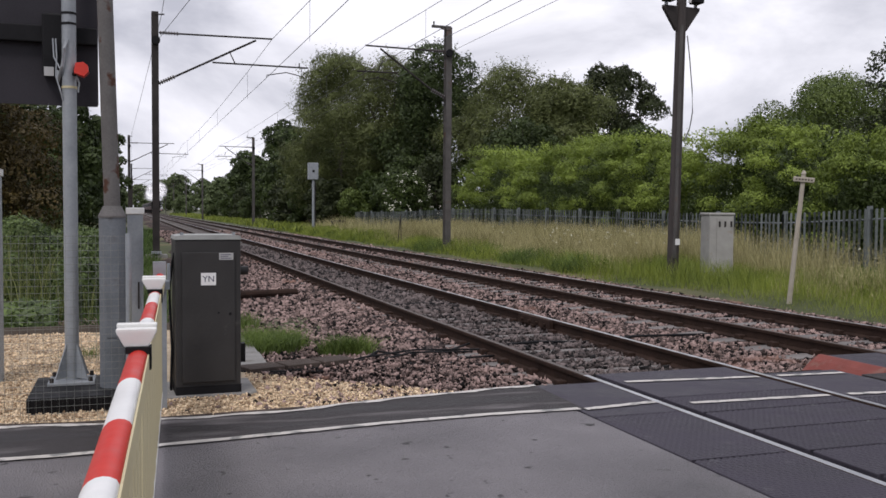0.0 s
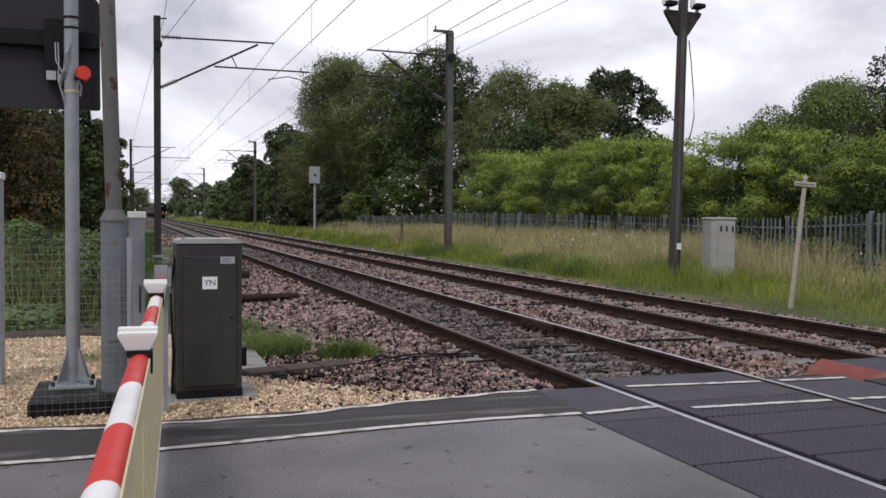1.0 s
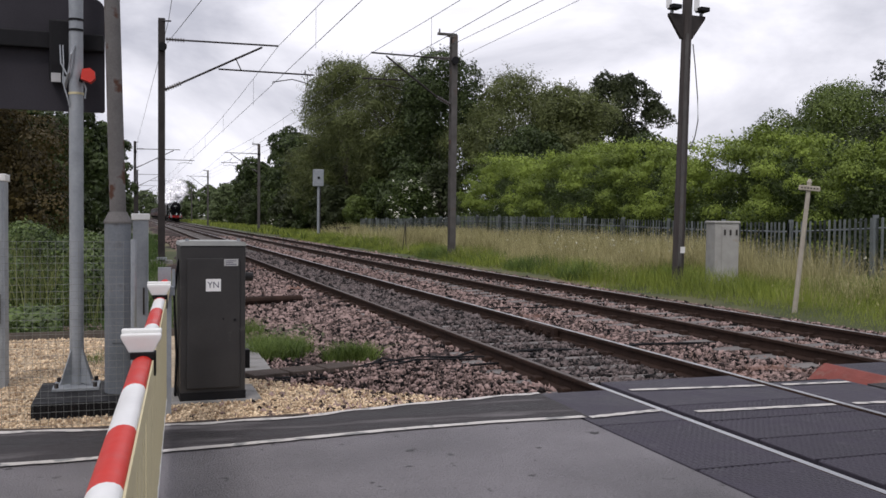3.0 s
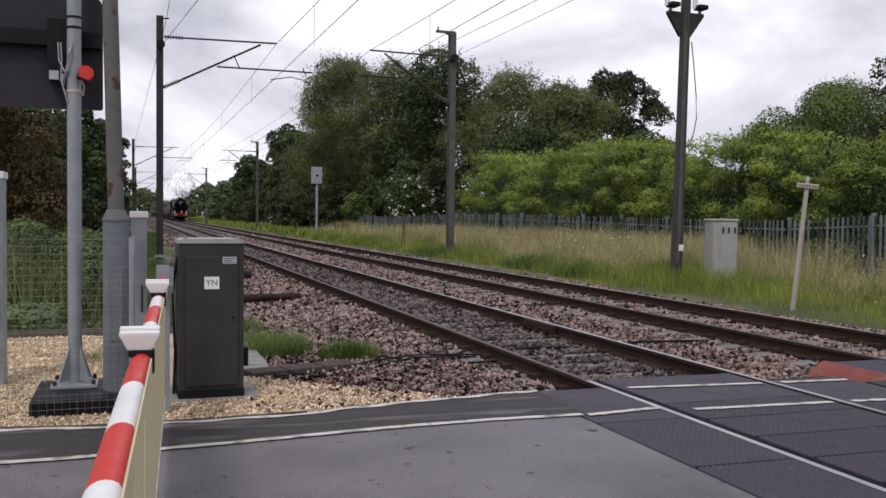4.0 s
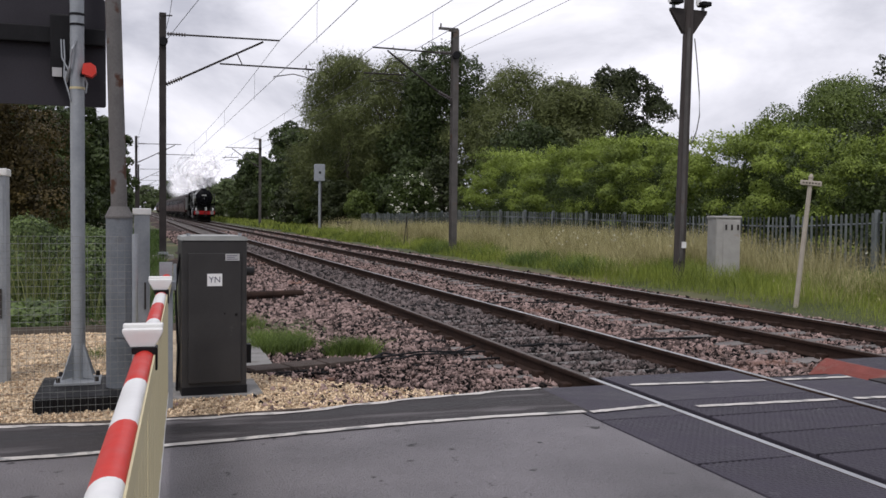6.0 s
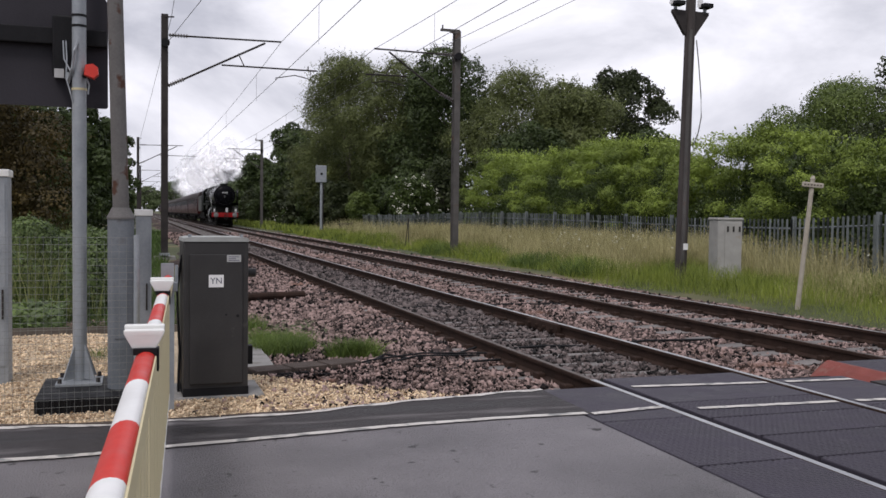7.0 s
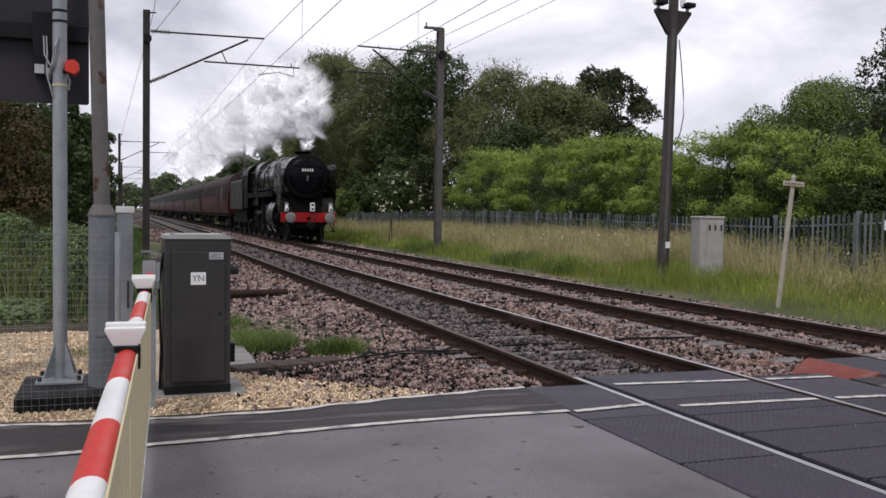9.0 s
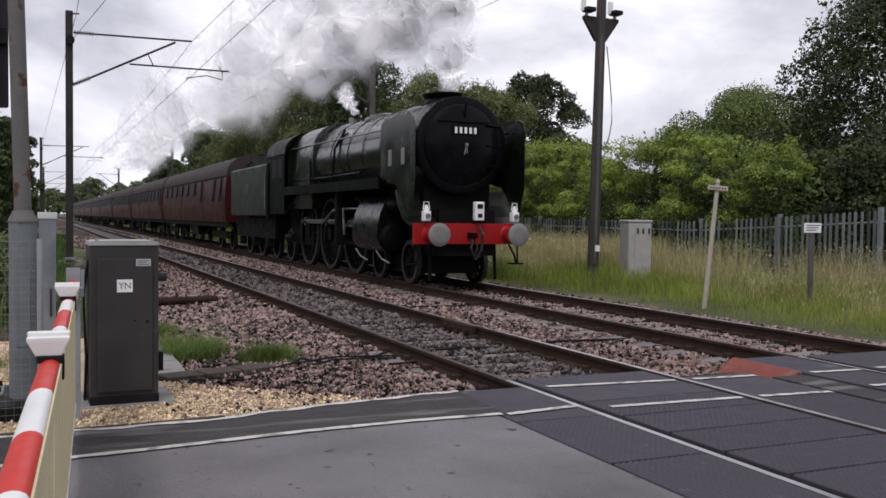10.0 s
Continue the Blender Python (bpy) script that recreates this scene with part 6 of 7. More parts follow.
def make_coach(brake):
    C = empty("railway_coach", pose(TRACK_X, 300, TRACK_Z), "maroon railway coach with dark windows and grey roof", "railway coach", "coaches of the train")
    length = 19.7
    side = coach_profile()
    out = side + [(-x, z) for x, z in reversed(side)]
    bm = bmesh.new()
    add_prism(bm, out, "y", 0.0, length)
    body = part("body", bm, MAROON, C, "maroon body", smooth=True)
    bm = bmesh.new()
    roof = [(1.30 * math.cos(math.pi * k / 18), 2.94 + 0.88 * math.sin(math.pi * k / 18) ** 0.85) for k in range(19)]
    add_prism(bm, roof, "y", -0.02, length + 0.02)
    part("roof", bm, COACH_ROOF, C, "grey curved roof", smooth=True)
    for s in (-1, 1):
        bm = bmesh.new()
        add_box(bm, s * 1.30 - 0.02, s * 1.30 + 0.02, 0, length, 2.90, 2.95)
        part("gutter", bm, UNDERFRAME, body)
        if brake:
            panes = [(0.9, 0.5, 0.9), (2.4, 0.5, 0.9), (5.6, 0.5, 0.9)] + [(7.6 + i * 2.0, 1.1, 0.55) for i in range(6)]
        else:
            panes = [(0.5, 0.5, 0.9)] + [(1.6 + i * 1.95, 1.15, 0.62) for i in range(9)] + [(19.0, 0.5, 0.9)]
        for y, w, h in panes:
            bm = bmesh.new()
            x = s * 1.336
            add_box(bm, x - 0.012, x + 0.012, y, y + w, 2.86 - h, 2.86, 0.004, Matrix.Translation((s * 1.31, 0, 2.86)) @ Matrix.Rotation(s * -0.115, 4, "Y") @ Matrix.Translation((-s * 1.31, 0, -2.86)))
            part("window", bm, COACH_GLASS, body, "dark coach window")
        for y in ((0.35, 5.2, 12.0, 19.2) if brake else (0.35, 6.6, 12.9, 18.8)):
            boxed("door_line", (s * 1.372 - 0.006, s * 1.372 + 0.006, y - 0.012, y + 0.012, 1.2, 2.2), UNDERFRAME, body)
        boxed("solebar", (s * 1.2 - 0.05, s * 1.2 + 0.05, 0.0, length, 0.92, 1.13), UNDERFRAME, C)
        boxed("battery_box", (s * 0.95 - 0.25, s * 0.95 + 0.25, 7.6, 9.4, 0.5, 0.95), UNDERFRAME, C)
        bm = bmesh.new()
        add_tube(bm, [(s * 1.0, 5.0, 0.95), (s * 1.0, 7.0, 0.5), (s * 1.0, 12.7, 0.5), (s * 1.0, 14.7, 0.95)], 0.04)
        part("truss_rod", bm, UNDERFRAME, C)
        for y0 in (2.6, 17.1):
            bm = bmesh.new()
            add_prism(bm, [(y0 - 1.7, 0.45), (y0 + 1.7, 0.45), (y0 + 1.6, 0.75), (y0 - 1.6, 0.75)], "x", s * 1.02 - 0.05, s * 1.02 + 0.05)
            part("bogie_side", bm, UNDERFRAME, C)
    for e in (-0.38, length):
        boxed("gangway", (-0.5, 0.5, e, e + 0.38, 1.2, 3.4), UNDERFRAME, C, "black corridor connection")
    for s in (-1, 1):
        for y0, y1 in ((-0.5, 0.0), (length, length + 0.5)):
            rod("buffer", (s * 0.865, y0, 1.06), (s * 0.865, y1, 1.06), 0.11, UNDERFRAME, C)
    me = COACH_WHEEL
    for x in (-0.75, 0.75):
        for y0 in (2.6, 17.1):
            for d in (-1.3, 1.3):
                put_wheel(me, C, x, y0 + d, 0.457)
    return C


COACH_WHEEL = wheel_mesh("wheel", 0.457, 0)
first = make_coach(True)
TRAIN.append((first, 19.9))
second = make_coach(False)
TRAIN.append((second, 19.9 + 20.4))
for i in range(2, 9):
    TRAIN.append((copy_thing(second, pose(TRACK_X, 300, TRACK_Z)), 19.9 + 20.4 * i))


# ---- steam: puffs of thin wisps trailing behind the chimney ----
PUFFS = []


def vapour(r, long, seed, n):
    """A puff as a gathering of thin veils at all angles, each fading out towards its own rim."""
    g = np.random.default_rng(seed)
    d = g.normal(size=(n, 3))
    d /= np.linalg.norm(d, axis=1)[:, None]
    p = d * (r * 0.62 * g.uniform(0, 1, (n, 1)) ** 0.5)
    p[:, 1] *= long
    size = r * g.uniform(0.42, 0.8, (n, 1))
    t = g.normal(size=(n, 3))
    t /= np.linalg.norm(t, axis=1)[:, None]
    u = np.cross(t, g.normal(size=(n, 3)))
    u /= np.linalg.norm(u, axis=1)[:, None]
    w = np.cross(t, u)
    v = np.stack([p - t * size - w * size, p + t * size - w * size, p + t * size + w * size, p - t * size + w * size], 1).reshape(-1, 3)
    me = soup("steam_puff", v, np.arange(n * 4).reshape(n, 4), STEAM)
    uv = me.uv_layers.new(name="veil")
    uv.data.foreach_set("uv", np.tile(np.array([-1, -1, 1, -1, 1, 1, -1, 1], np.float32), n))
    return me


def make_steam():
    P = empty("steam_plume", pose(TRACK_X, 276.5, TRACK_Z), "billowing white steam trailing from the chimney", "steam")
    where = []
    s, i = 0.0, 0
    while s < 95:
        r = min(1.25 + 0.075 * s, 3.6) * float(rng.uniform(0.92, 1.1))
        long = 1.15 + min(s / 18, 1.5)
        zc = 5.15 + 0.95 * r + 0.2 * math.sin(i * 1.9)
        xc = 0.25 + 0.014 * s + 0.35 * math.sin(i * 2.7)
        where.append((xc, 2.0 + s, zc, r, long))
        if s < 30:
            where.append((xc + rng.uniform(-1, 1) * r * 0.5, 2.6 + s, zc + rng.uniform(0.4, 0.9) * r, r * 0.8, long))
        s += r * 0.8 * long
        i += 1
    where += [(0.2, 2.0, 4.4, 0.4, 1.0), (0.35, 2.1, 5.0, 0.7, 1.0)]
    where += [(-0.1, 7.7, 4.25, 0.14, 1.0), (-0.15, 7.9, 4.45, 0.22, 1.0), (-0.15, 8.2, 4.6, 0.26, 1.0), (-0.15, 8.4, 4.8, 0.36, 1.0)]
    for k, (x, y, z, r, long) in enumerate(where):
        ob = tagged(new("steam_puff", vapour(r, long, 900 + k, 22 if y < 20 else 10)), kind="stuff")
        ob.parent = P
        ob.matrix_basis = pose(x, y, z)
        PUFFS.append((ob, (x, y, z), r))
    TRAIN.append((P, 0.0))


make_steam()

# ---- plants ----
def leaf_mesh(name, pos, nrm, size, material_, wild=0.8, droop=0.0, slim=0.55):
    """Small pointed leaves, each one folded quad, at pos, facing about nrm."""
    n = len(pos)
    nn = nrm + rng.normal(0, wild, (n, 3))
    nn /= np.linalg.norm(nn, axis=1)[:, None] + 1e-9
    t = rng.normal(0, 1, (n, 3))
    t[:, 2] -= droop
    t -= (t * nn).sum(1)[:, None] * nn
    t /= np.linalg.norm(t, axis=1)[:, None] + 1e-9
    b = np.cross(nn, t)
    s = size * rng.uniform(0.55, 1.4, (n, 1))
    v = np.stack([pos - t * s, pos + b * s * slim - nn * s * 0.15, pos + t * s, pos - b * s * slim - nn * s * 0.15], 1)
    f = np.arange(n * 4).reshape(n, 4)
    return soup(name, v.reshape(-1, 3), f, material_)


def lump_points(lumps, n):
    """Points on the skins of ellipsoid lumps (x, y, z, rx, ry, rz), with their normals."""
    lumps = np.asarray(lumps, float)
    area = (lumps[:, 3] * lumps[:, 4] + lumps[:, 3] * lumps[:, 5] + lumps[:, 4] * lumps[:, 5])
    pick = rng.choice(len(lumps), n, p=area / area.sum())
    d = rng.normal(size=(n, 3))
    d /= np.linalg.norm(d, axis=1)[:, None]
    d[:, 2] = np.where((d[:, 2] < -0.3) & (rng.uniform(0, 1, n) < 0.6), -d[:, 2], d[:, 2])
    L = lumps[pick]
    rad = 1.0 - np.abs(rng.normal(0, 0.14, n)) + (rng.uniform(0, 1, n) < 0.1) * rng.uniform(0, 0.25, n)
    return L[:, :3] + d * L[:, 3:] * rad[:, None], d


def sprig_points(lumps, n, length, up, leaf):
    """Leaves strung along short twigs that stand out of the lumps' skins."""
    m = max(n // 9, 1)
    p, d = lump_points(lumps, m)
    d = d + rng.normal(0, 0.45, (m, 3)) + np.array([0, 0, up])
    d /= np.linalg.norm(d, axis=1)[:, None] + 1e-9
    reach = length * rng.uniform(0.4, 1.3, (m, 1, 1)) * np.linspace(0, 1, 9)[None, :, None]
    q = p[:, None, :] + d[:, None, :] * reach + rng.normal(0, leaf * 0.6, (m, 9, 3))
    return q.reshape(-1, 3), np.repeat(d, 9, axis=0)


def crown_lumps(h0, h1, r, n, seed, narrow=0.75, flat=1.0, small=1.0):
    g = np.random.default_rng(seed)
    out = []
    for i in range(n):
        t = (i + g.uniform(0, 1)) / n
        z = h0 + (h1 - h0) * (0.08 + 0.84 * t)
        half = r * math.sqrt(max(0.06, 1 - (2 * t - 0.85) ** 2 / 1.35)) * (1 - 0.25 * (1 - narrow) * t)
        a = i * 2.399 + g.uniform(-0.5, 0.5)
        q = half * g.uniform(0.35, 0.92)
        s = r * g.uniform(0.17, 0.38) * small
        out.append((q * math.cos(a), q * math.sin(a), z, s, s, s * g.uniform(0.65, 0.95) * flat))
    out.append((0, 0, (h0 + h1) / 2, r * 0.55 * small ** 2, r * 0.55 * small ** 2, (h1 - h0) * 0.36 * small))
    return out


def make_tree(x, y, h0, h1, r, leaves, leaf, count, seed, label, name="tree", lumps=34, droop=0.0, wild=0.55, z0=-0.1, slim=0.55, small=1.0, twig=0.0, up=0.5):
    tree = empty(name, pose(x, y, z0), label, "tree" if name == "tree" else "bush", "trees and bushes by the line")
    g = np.random.default_rng(seed + 100)
    L = crown_lumps(h0, h1, r, lumps, seed, small=small)
    leaf, count = leaf * 1.0, int(count * 0.8)
    bm = bmesh.new()
    top = h0 + (h1 - h0) * 0.7
    pts = [(0, 0, -0.2), (0.1, 0, h0 * 0.5 + 0.3), (0.15 * g.normal(), 0.15 * g.normal(), h0 + 0.5), (0.3 * g.normal(), 0.3 * g.normal(), top)]
    for (a, b), (ra, rb) in zip(zip(pts, pts[1:]), ((0.034, 0.026), (0.026, 0.02), (0.02, 0.006))):
        add_cone(bm, a, b, ra * r * 1.6, rb * r * 1.6, 9)
    for k in range(9):
        lx, ly, lz = L[int(g.integers(0, len(L) - 1))][:3]
        base = Vector(pts[2]).lerp(Vector(pts[3]), float(g.uniform(0, 0.7)))
        mid = base.lerp(Vector((lx, ly, lz)), 0.5) + Vector((0, 0, 0.3))
        add_cone(bm, base, mid, 0.014 * r, 0.01 * r, 6)
        add_cone(bm, mid, (lx, ly, lz), 0.01 * r, 0.003 * r, 6)
    part("trunk", bm, BARK, tree, "brown trunk with limbs", smooth=True)
    p, n = lump_points(L, int(count * (0.72 if twig else 1.0)))
    if twig:
        ps, ns = sprig_points(L, int(count * 0.28), twig, up, leaf)
        p, n = np.concatenate([p, ps]), np.concatenate([n, ns])
    crown = new("crown", leaf_mesh("crown", p, n, leaf, leaves, wild, droop, slim))
    crown.parent = tree
    return tree


make_tree(17.4, 78.0, 1.0, 15.2, 5.4, LEAF_WILLOW, 0.105, 120000, 1, "tall grey-green willow beside the line", droop=1.2, slim=0.3, lumps=40, twig=0.9, up=0.7)
make_tree(22.6, 67.0, 0.6, 13.8, 5.2, LEAF_DARK, 0.105, 62000, 2, "tall dark green tree behind the fence", lumps=34, twig=0.5)
make_tree(20.3, 72.0, 3.0, 14.6, 4.6, LEAF_WILLOW, 0.10, 56000, 21, "tall grey-green tree behind the fence", droop=0.6, slim=0.35, twig=0.9, up=0.8)
make_tree(25.4, 60.0, 2.6, 11.4, 5.0, LEAF_WILLOW, 0.092, 76000, 3, "grey-green bushy tree behind the hedge", droop=0.6, slim=0.35, lumps=34, twig=0.8, up=0.7)
make_tree(28.0, 57.0, 2.6, 10.4, 3.9, LEAF_WILLOW, 0.092, 58000, 31, "olive green bushy tree behind the hedge", droop=0.4, slim=0.4, lumps=34, twig=0.7, up=0.7)
# Fillers behind the hedge; the shade there is put into their dark leaves.
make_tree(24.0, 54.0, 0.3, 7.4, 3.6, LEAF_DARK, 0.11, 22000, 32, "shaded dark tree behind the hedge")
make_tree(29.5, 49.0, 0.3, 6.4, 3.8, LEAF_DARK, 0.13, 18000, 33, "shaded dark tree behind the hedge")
make_tree(34.9, 62.0, 1.6, 12.9, 5.0, LEAF_OAK_SHADE, 0.10, 60000, 8, "dark oak with gaps in its crown", lumps=66, wild=0.6, small=0.6, twig=0.25, up=0.3)
make_tree(39.2, 43.0, 1.4, 9.0, 6.4, LEAF_BROAD, 0.075, 110000, 5, "broad green tree beyond the hedge", lumps=70, wild=0.45, small=0.92)
make_tree(33.2, 40.0, 1.0, 6.2, 3.0, LEAF_HEDGE_DEEP, 0.14, 9000, 51, "rounded green tree beyond the hedge")
make_tree(28.7, 24.5, 0.6, 10.6, 4.7, LEAF_OAK_SHADE, 0.075, 84000, 6, "large leafy tree overhanging the fence", lumps=84, wild=0.7, small=0.9, twig=0.5, up=0.3)
make_tree(25.4, 19.6, 0.3, 5.6, 3.0, LEAF_OAK_SHADE, 0.075, 30000, 61, "dense dark bush behind the fence", name="bush")
make_tree(19.9, 16.9, 0.1, 3.6, 2.1, LEAF_OAK_SHADE, 0.06, 30000, 62, "dense dark bush behind the fence", name="bush")
make_tree(20.6, 12.6, 0.1, 3.9, 2.5, LEAF_OAK_SHADE, 0.07, 20000, 63, "dense dark bush behind the fence", name="bush")
make_tree(18.4, 112.0, 0.3, 12.6, 4.3, LEAF_DARK, 0.21, 16000, 7, "dark tree beside the line")
make_tree(16.6, 97.0, 0.2, 9.0, 3.6, LEAF_DARK, 0.18, 15000, 71, "dark tree with white blossom beneath")
make_tree(16.0, 130.0, 0.2, 9.6, 4.0, LEAF_DARK, 0.23, 13000, 8, "dark tree beside the line")
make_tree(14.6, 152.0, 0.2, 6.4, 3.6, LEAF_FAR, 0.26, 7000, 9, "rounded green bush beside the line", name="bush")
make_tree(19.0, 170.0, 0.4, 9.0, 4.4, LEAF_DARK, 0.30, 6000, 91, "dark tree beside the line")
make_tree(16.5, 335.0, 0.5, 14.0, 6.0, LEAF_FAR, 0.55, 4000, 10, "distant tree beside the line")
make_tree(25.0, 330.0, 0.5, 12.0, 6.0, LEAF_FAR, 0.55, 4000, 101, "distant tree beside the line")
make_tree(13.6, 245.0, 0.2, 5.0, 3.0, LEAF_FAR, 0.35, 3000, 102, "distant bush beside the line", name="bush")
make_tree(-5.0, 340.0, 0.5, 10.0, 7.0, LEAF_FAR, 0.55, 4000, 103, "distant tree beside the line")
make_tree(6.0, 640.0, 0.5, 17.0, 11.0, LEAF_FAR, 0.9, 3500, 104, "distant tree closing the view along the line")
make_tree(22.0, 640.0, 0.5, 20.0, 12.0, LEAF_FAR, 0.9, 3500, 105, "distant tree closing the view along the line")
# Two trees added to close sky gaps in the willow with dark leaves.
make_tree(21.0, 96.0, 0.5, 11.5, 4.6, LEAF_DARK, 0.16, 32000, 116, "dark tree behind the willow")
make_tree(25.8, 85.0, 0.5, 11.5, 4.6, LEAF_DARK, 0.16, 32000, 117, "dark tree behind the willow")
# Shade under the canopy is put into the darker leaves of these bushes.
make_tree(18.8, 84.0, 0.0, 6.5, 3.6, LEAF_OAK_SHADE, 0.16, 12000, 112, "undergrowth below the willow, leaves darkened as shade", name="bush")
make_tree(21.5, 76.0, 0.0, 6.5, 3.6, LEAF_OAK_SHADE, 0.16, 12000, 113, "undergrowth below the willow, leaves darkened as shade", name="bush")
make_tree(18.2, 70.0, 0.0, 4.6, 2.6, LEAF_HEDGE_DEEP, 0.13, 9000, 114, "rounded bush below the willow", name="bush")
make_tree(20.2, 60.5, 0.0, 5.2, 2.8, LEAF_OAK_SHADE, 0.13, 11000, 115, "undergrowth behind the fence, leaves darkened as shade", name="bush")
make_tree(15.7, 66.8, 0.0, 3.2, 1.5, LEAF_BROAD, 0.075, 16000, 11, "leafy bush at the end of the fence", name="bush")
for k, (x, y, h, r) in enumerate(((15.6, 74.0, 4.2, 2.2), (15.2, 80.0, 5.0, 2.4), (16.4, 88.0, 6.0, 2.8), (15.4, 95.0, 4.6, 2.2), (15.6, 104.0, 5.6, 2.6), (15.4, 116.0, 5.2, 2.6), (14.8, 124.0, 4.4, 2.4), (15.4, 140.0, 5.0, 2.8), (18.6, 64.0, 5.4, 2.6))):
    make_tree(x, y, 0.0, h, r, (LEAF_OAK_SHADE, LEAF_HEDGE_DEEP, LEAF_DARK)[k % 3], 0.12, 11000, 400 + k, "undergrowth below the trees, leaves darkened as shade", name="bush", lumps=24)
make_tree(14.2, 84.0, 0.0, 3.4, 2.0, LEAF_OAK_SHADE, 0.14, 6000, 111, "dark bush beside the line", name="bush")
make_tree(-4.1, 26.0, 0.3, 4.75, 2.7, LEAF_BRONZE, 0.045, 80000, 12, "dense bronze-green tree beside the line", lumps=60, wild=0.35, twig=0.2)
# dark leaves carry the shade behind the bronze tree
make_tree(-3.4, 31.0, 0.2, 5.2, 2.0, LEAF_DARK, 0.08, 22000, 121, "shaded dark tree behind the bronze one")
make_tree(-2.5, 44.0, 0.2, 6.6, 2.0, LEAF_DARK, 0.11, 13000, 13, "dark tree beside the line")
make_tree(-1.6, 62.0, 0.2, 7.2, 1.9, LEAF_DARK, 0.14, 9000, 14, "dark tree beside the line")
# Row added out of sight to darken reflections in the train's side.
for k, (x, y, h) in enumerate(((-8.5, 75, 9), (-9, 92, 10), (-8, 110, 9), (-9, 130, 11), (-8, 155, 10), (-9, 185, 11), (-9, 52, 8), (-10, 40, 8))):
    make_tree(x, y, 0.3, h, 4.2, LEAF_DARK, 0.26, 5000, 300 + k, "hidden tree added beside the line")
# Unseen trees added behind the camera to darken reflections in the engine's front.
for k, (x, y, h) in enumerate(((-14, -26, 10), (-5, -34, 9), (2, -40, 9), (14, -34, 10), (20, -24, 9), (28, -16, 9), (-20, -12, 9))):
    make_tree(x, y, 0.3, h, 4.6, LEAF_DARK, 0.36, 2500, 320 + k, "unseen tree added behind the crossing")
make_tree(-4.5, 36.0, 0.2, 5.2, 2.4, LEAF_DARK, 0.10, 12000, 15, "dark bushy tree beside the line")


def make_hedge():
    hedge = empty("hedge", Matrix(), "bright yellow-green overgrown hedge behind the palisade fence", "hedge")
    ys = (8, 12, 16, 18.4, 20, 21.8, 26, 32, 36, 41, 45, 51, 54)
    zs = (3.6, 3.4, 3.0, 3.0, 3.5, 3.9, 3.8, 4.35, 3.8, 4.3, 4.6, 4.0, 3.4)
    g = np.random.default_rng(77)
    bright, deep = [], []
    y = 19.0
    while y < 46.6:
        top = float(np.interp(y, ys, zs)) + g.uniform(-0.5, 0.3)
        x0, r = 17.7 + g.uniform(-0.35, 0.5), g.uniform(1.15, 1.7)
        # sprays: flat fans of leaves stacked down the side of each bush; shade of the hollows is put into darker leaves
        for k in range(26):
            t = g.uniform(0.05, 1.0)
            a = g.uniform(0.55, 1.45) * math.pi if g.uniform() < 0.8 else g.uniform(0, math.tau)
            half = r * math.sqrt(max(0.03, 1 - t ** 2.6))
            s = g.uniform(0.22, 0.5)
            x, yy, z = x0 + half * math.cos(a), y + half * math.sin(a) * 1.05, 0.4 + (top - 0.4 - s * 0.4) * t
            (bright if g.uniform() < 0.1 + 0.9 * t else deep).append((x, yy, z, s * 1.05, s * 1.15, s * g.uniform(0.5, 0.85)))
        for k in range(5):
            a = g.uniform(0, math.tau)
            bright.append((x0 + 0.4 * math.cos(a), y + 0.55 * math.sin(a), top - g.uniform(0.0, 0.35), 0.24, 0.26, g.uniform(0.22, 0.42)))
        # dark core of leaves in place of the shade inside the bush
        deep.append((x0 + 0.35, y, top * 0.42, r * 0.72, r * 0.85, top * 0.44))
        y += g.uniform(1.25, 2.1)
    for nm, L, cnt, mt in (("lit_growth", bright, 150000, LEAF_HEDGE), ("shaded_growth", deep, 75000, LEAF_HEDGE_DEEP)):
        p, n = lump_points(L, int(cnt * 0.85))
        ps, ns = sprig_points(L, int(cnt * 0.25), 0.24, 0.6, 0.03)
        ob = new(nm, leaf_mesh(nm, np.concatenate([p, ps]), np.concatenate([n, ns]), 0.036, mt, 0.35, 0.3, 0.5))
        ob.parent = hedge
    # upright shoots along the top
    n = 5000
    y = rng.uniform(19, 46.5, n)
    top = np.interp(y, ys, zs)
    p = np.stack([17.6 + rng.normal(0, 0.5, n), y, top + rng.uniform(-0.3, 0.35, n) * (0.5 + 0.5 * np.sin(y * 2.3))], -1)
    ob = new("shoot_growth", leaf_mesh("shoot_growth", p, np.tile([0, -0.3, 0.6], (n, 1)), 0.06, LEAF_HEDGE, 0.9, -0.6, 0.4))
    ob.parent = hedge


make_hedge()
# Backing bushes added so the hedge's gaps show darker leaves, not sky.
for k, (x, y, h) in enumerate(((21.0, 46.0, 4.4), (20.8, 39.0, 4.0), (21.0, 32.0, 4.0), (21.4, 26.0, 4.1), (20.6, 23.4, 4.0), (21.8, 21.0, 3.8), (23.4, 15.5, 3.6))):
    make_tree(x, y, 0.1, h, 2.9, LEAF_HEDGE_DEEP, 0.10, 9000, 200 + k, "mid-green bush behind the hedge", name="bush", lumps=20)


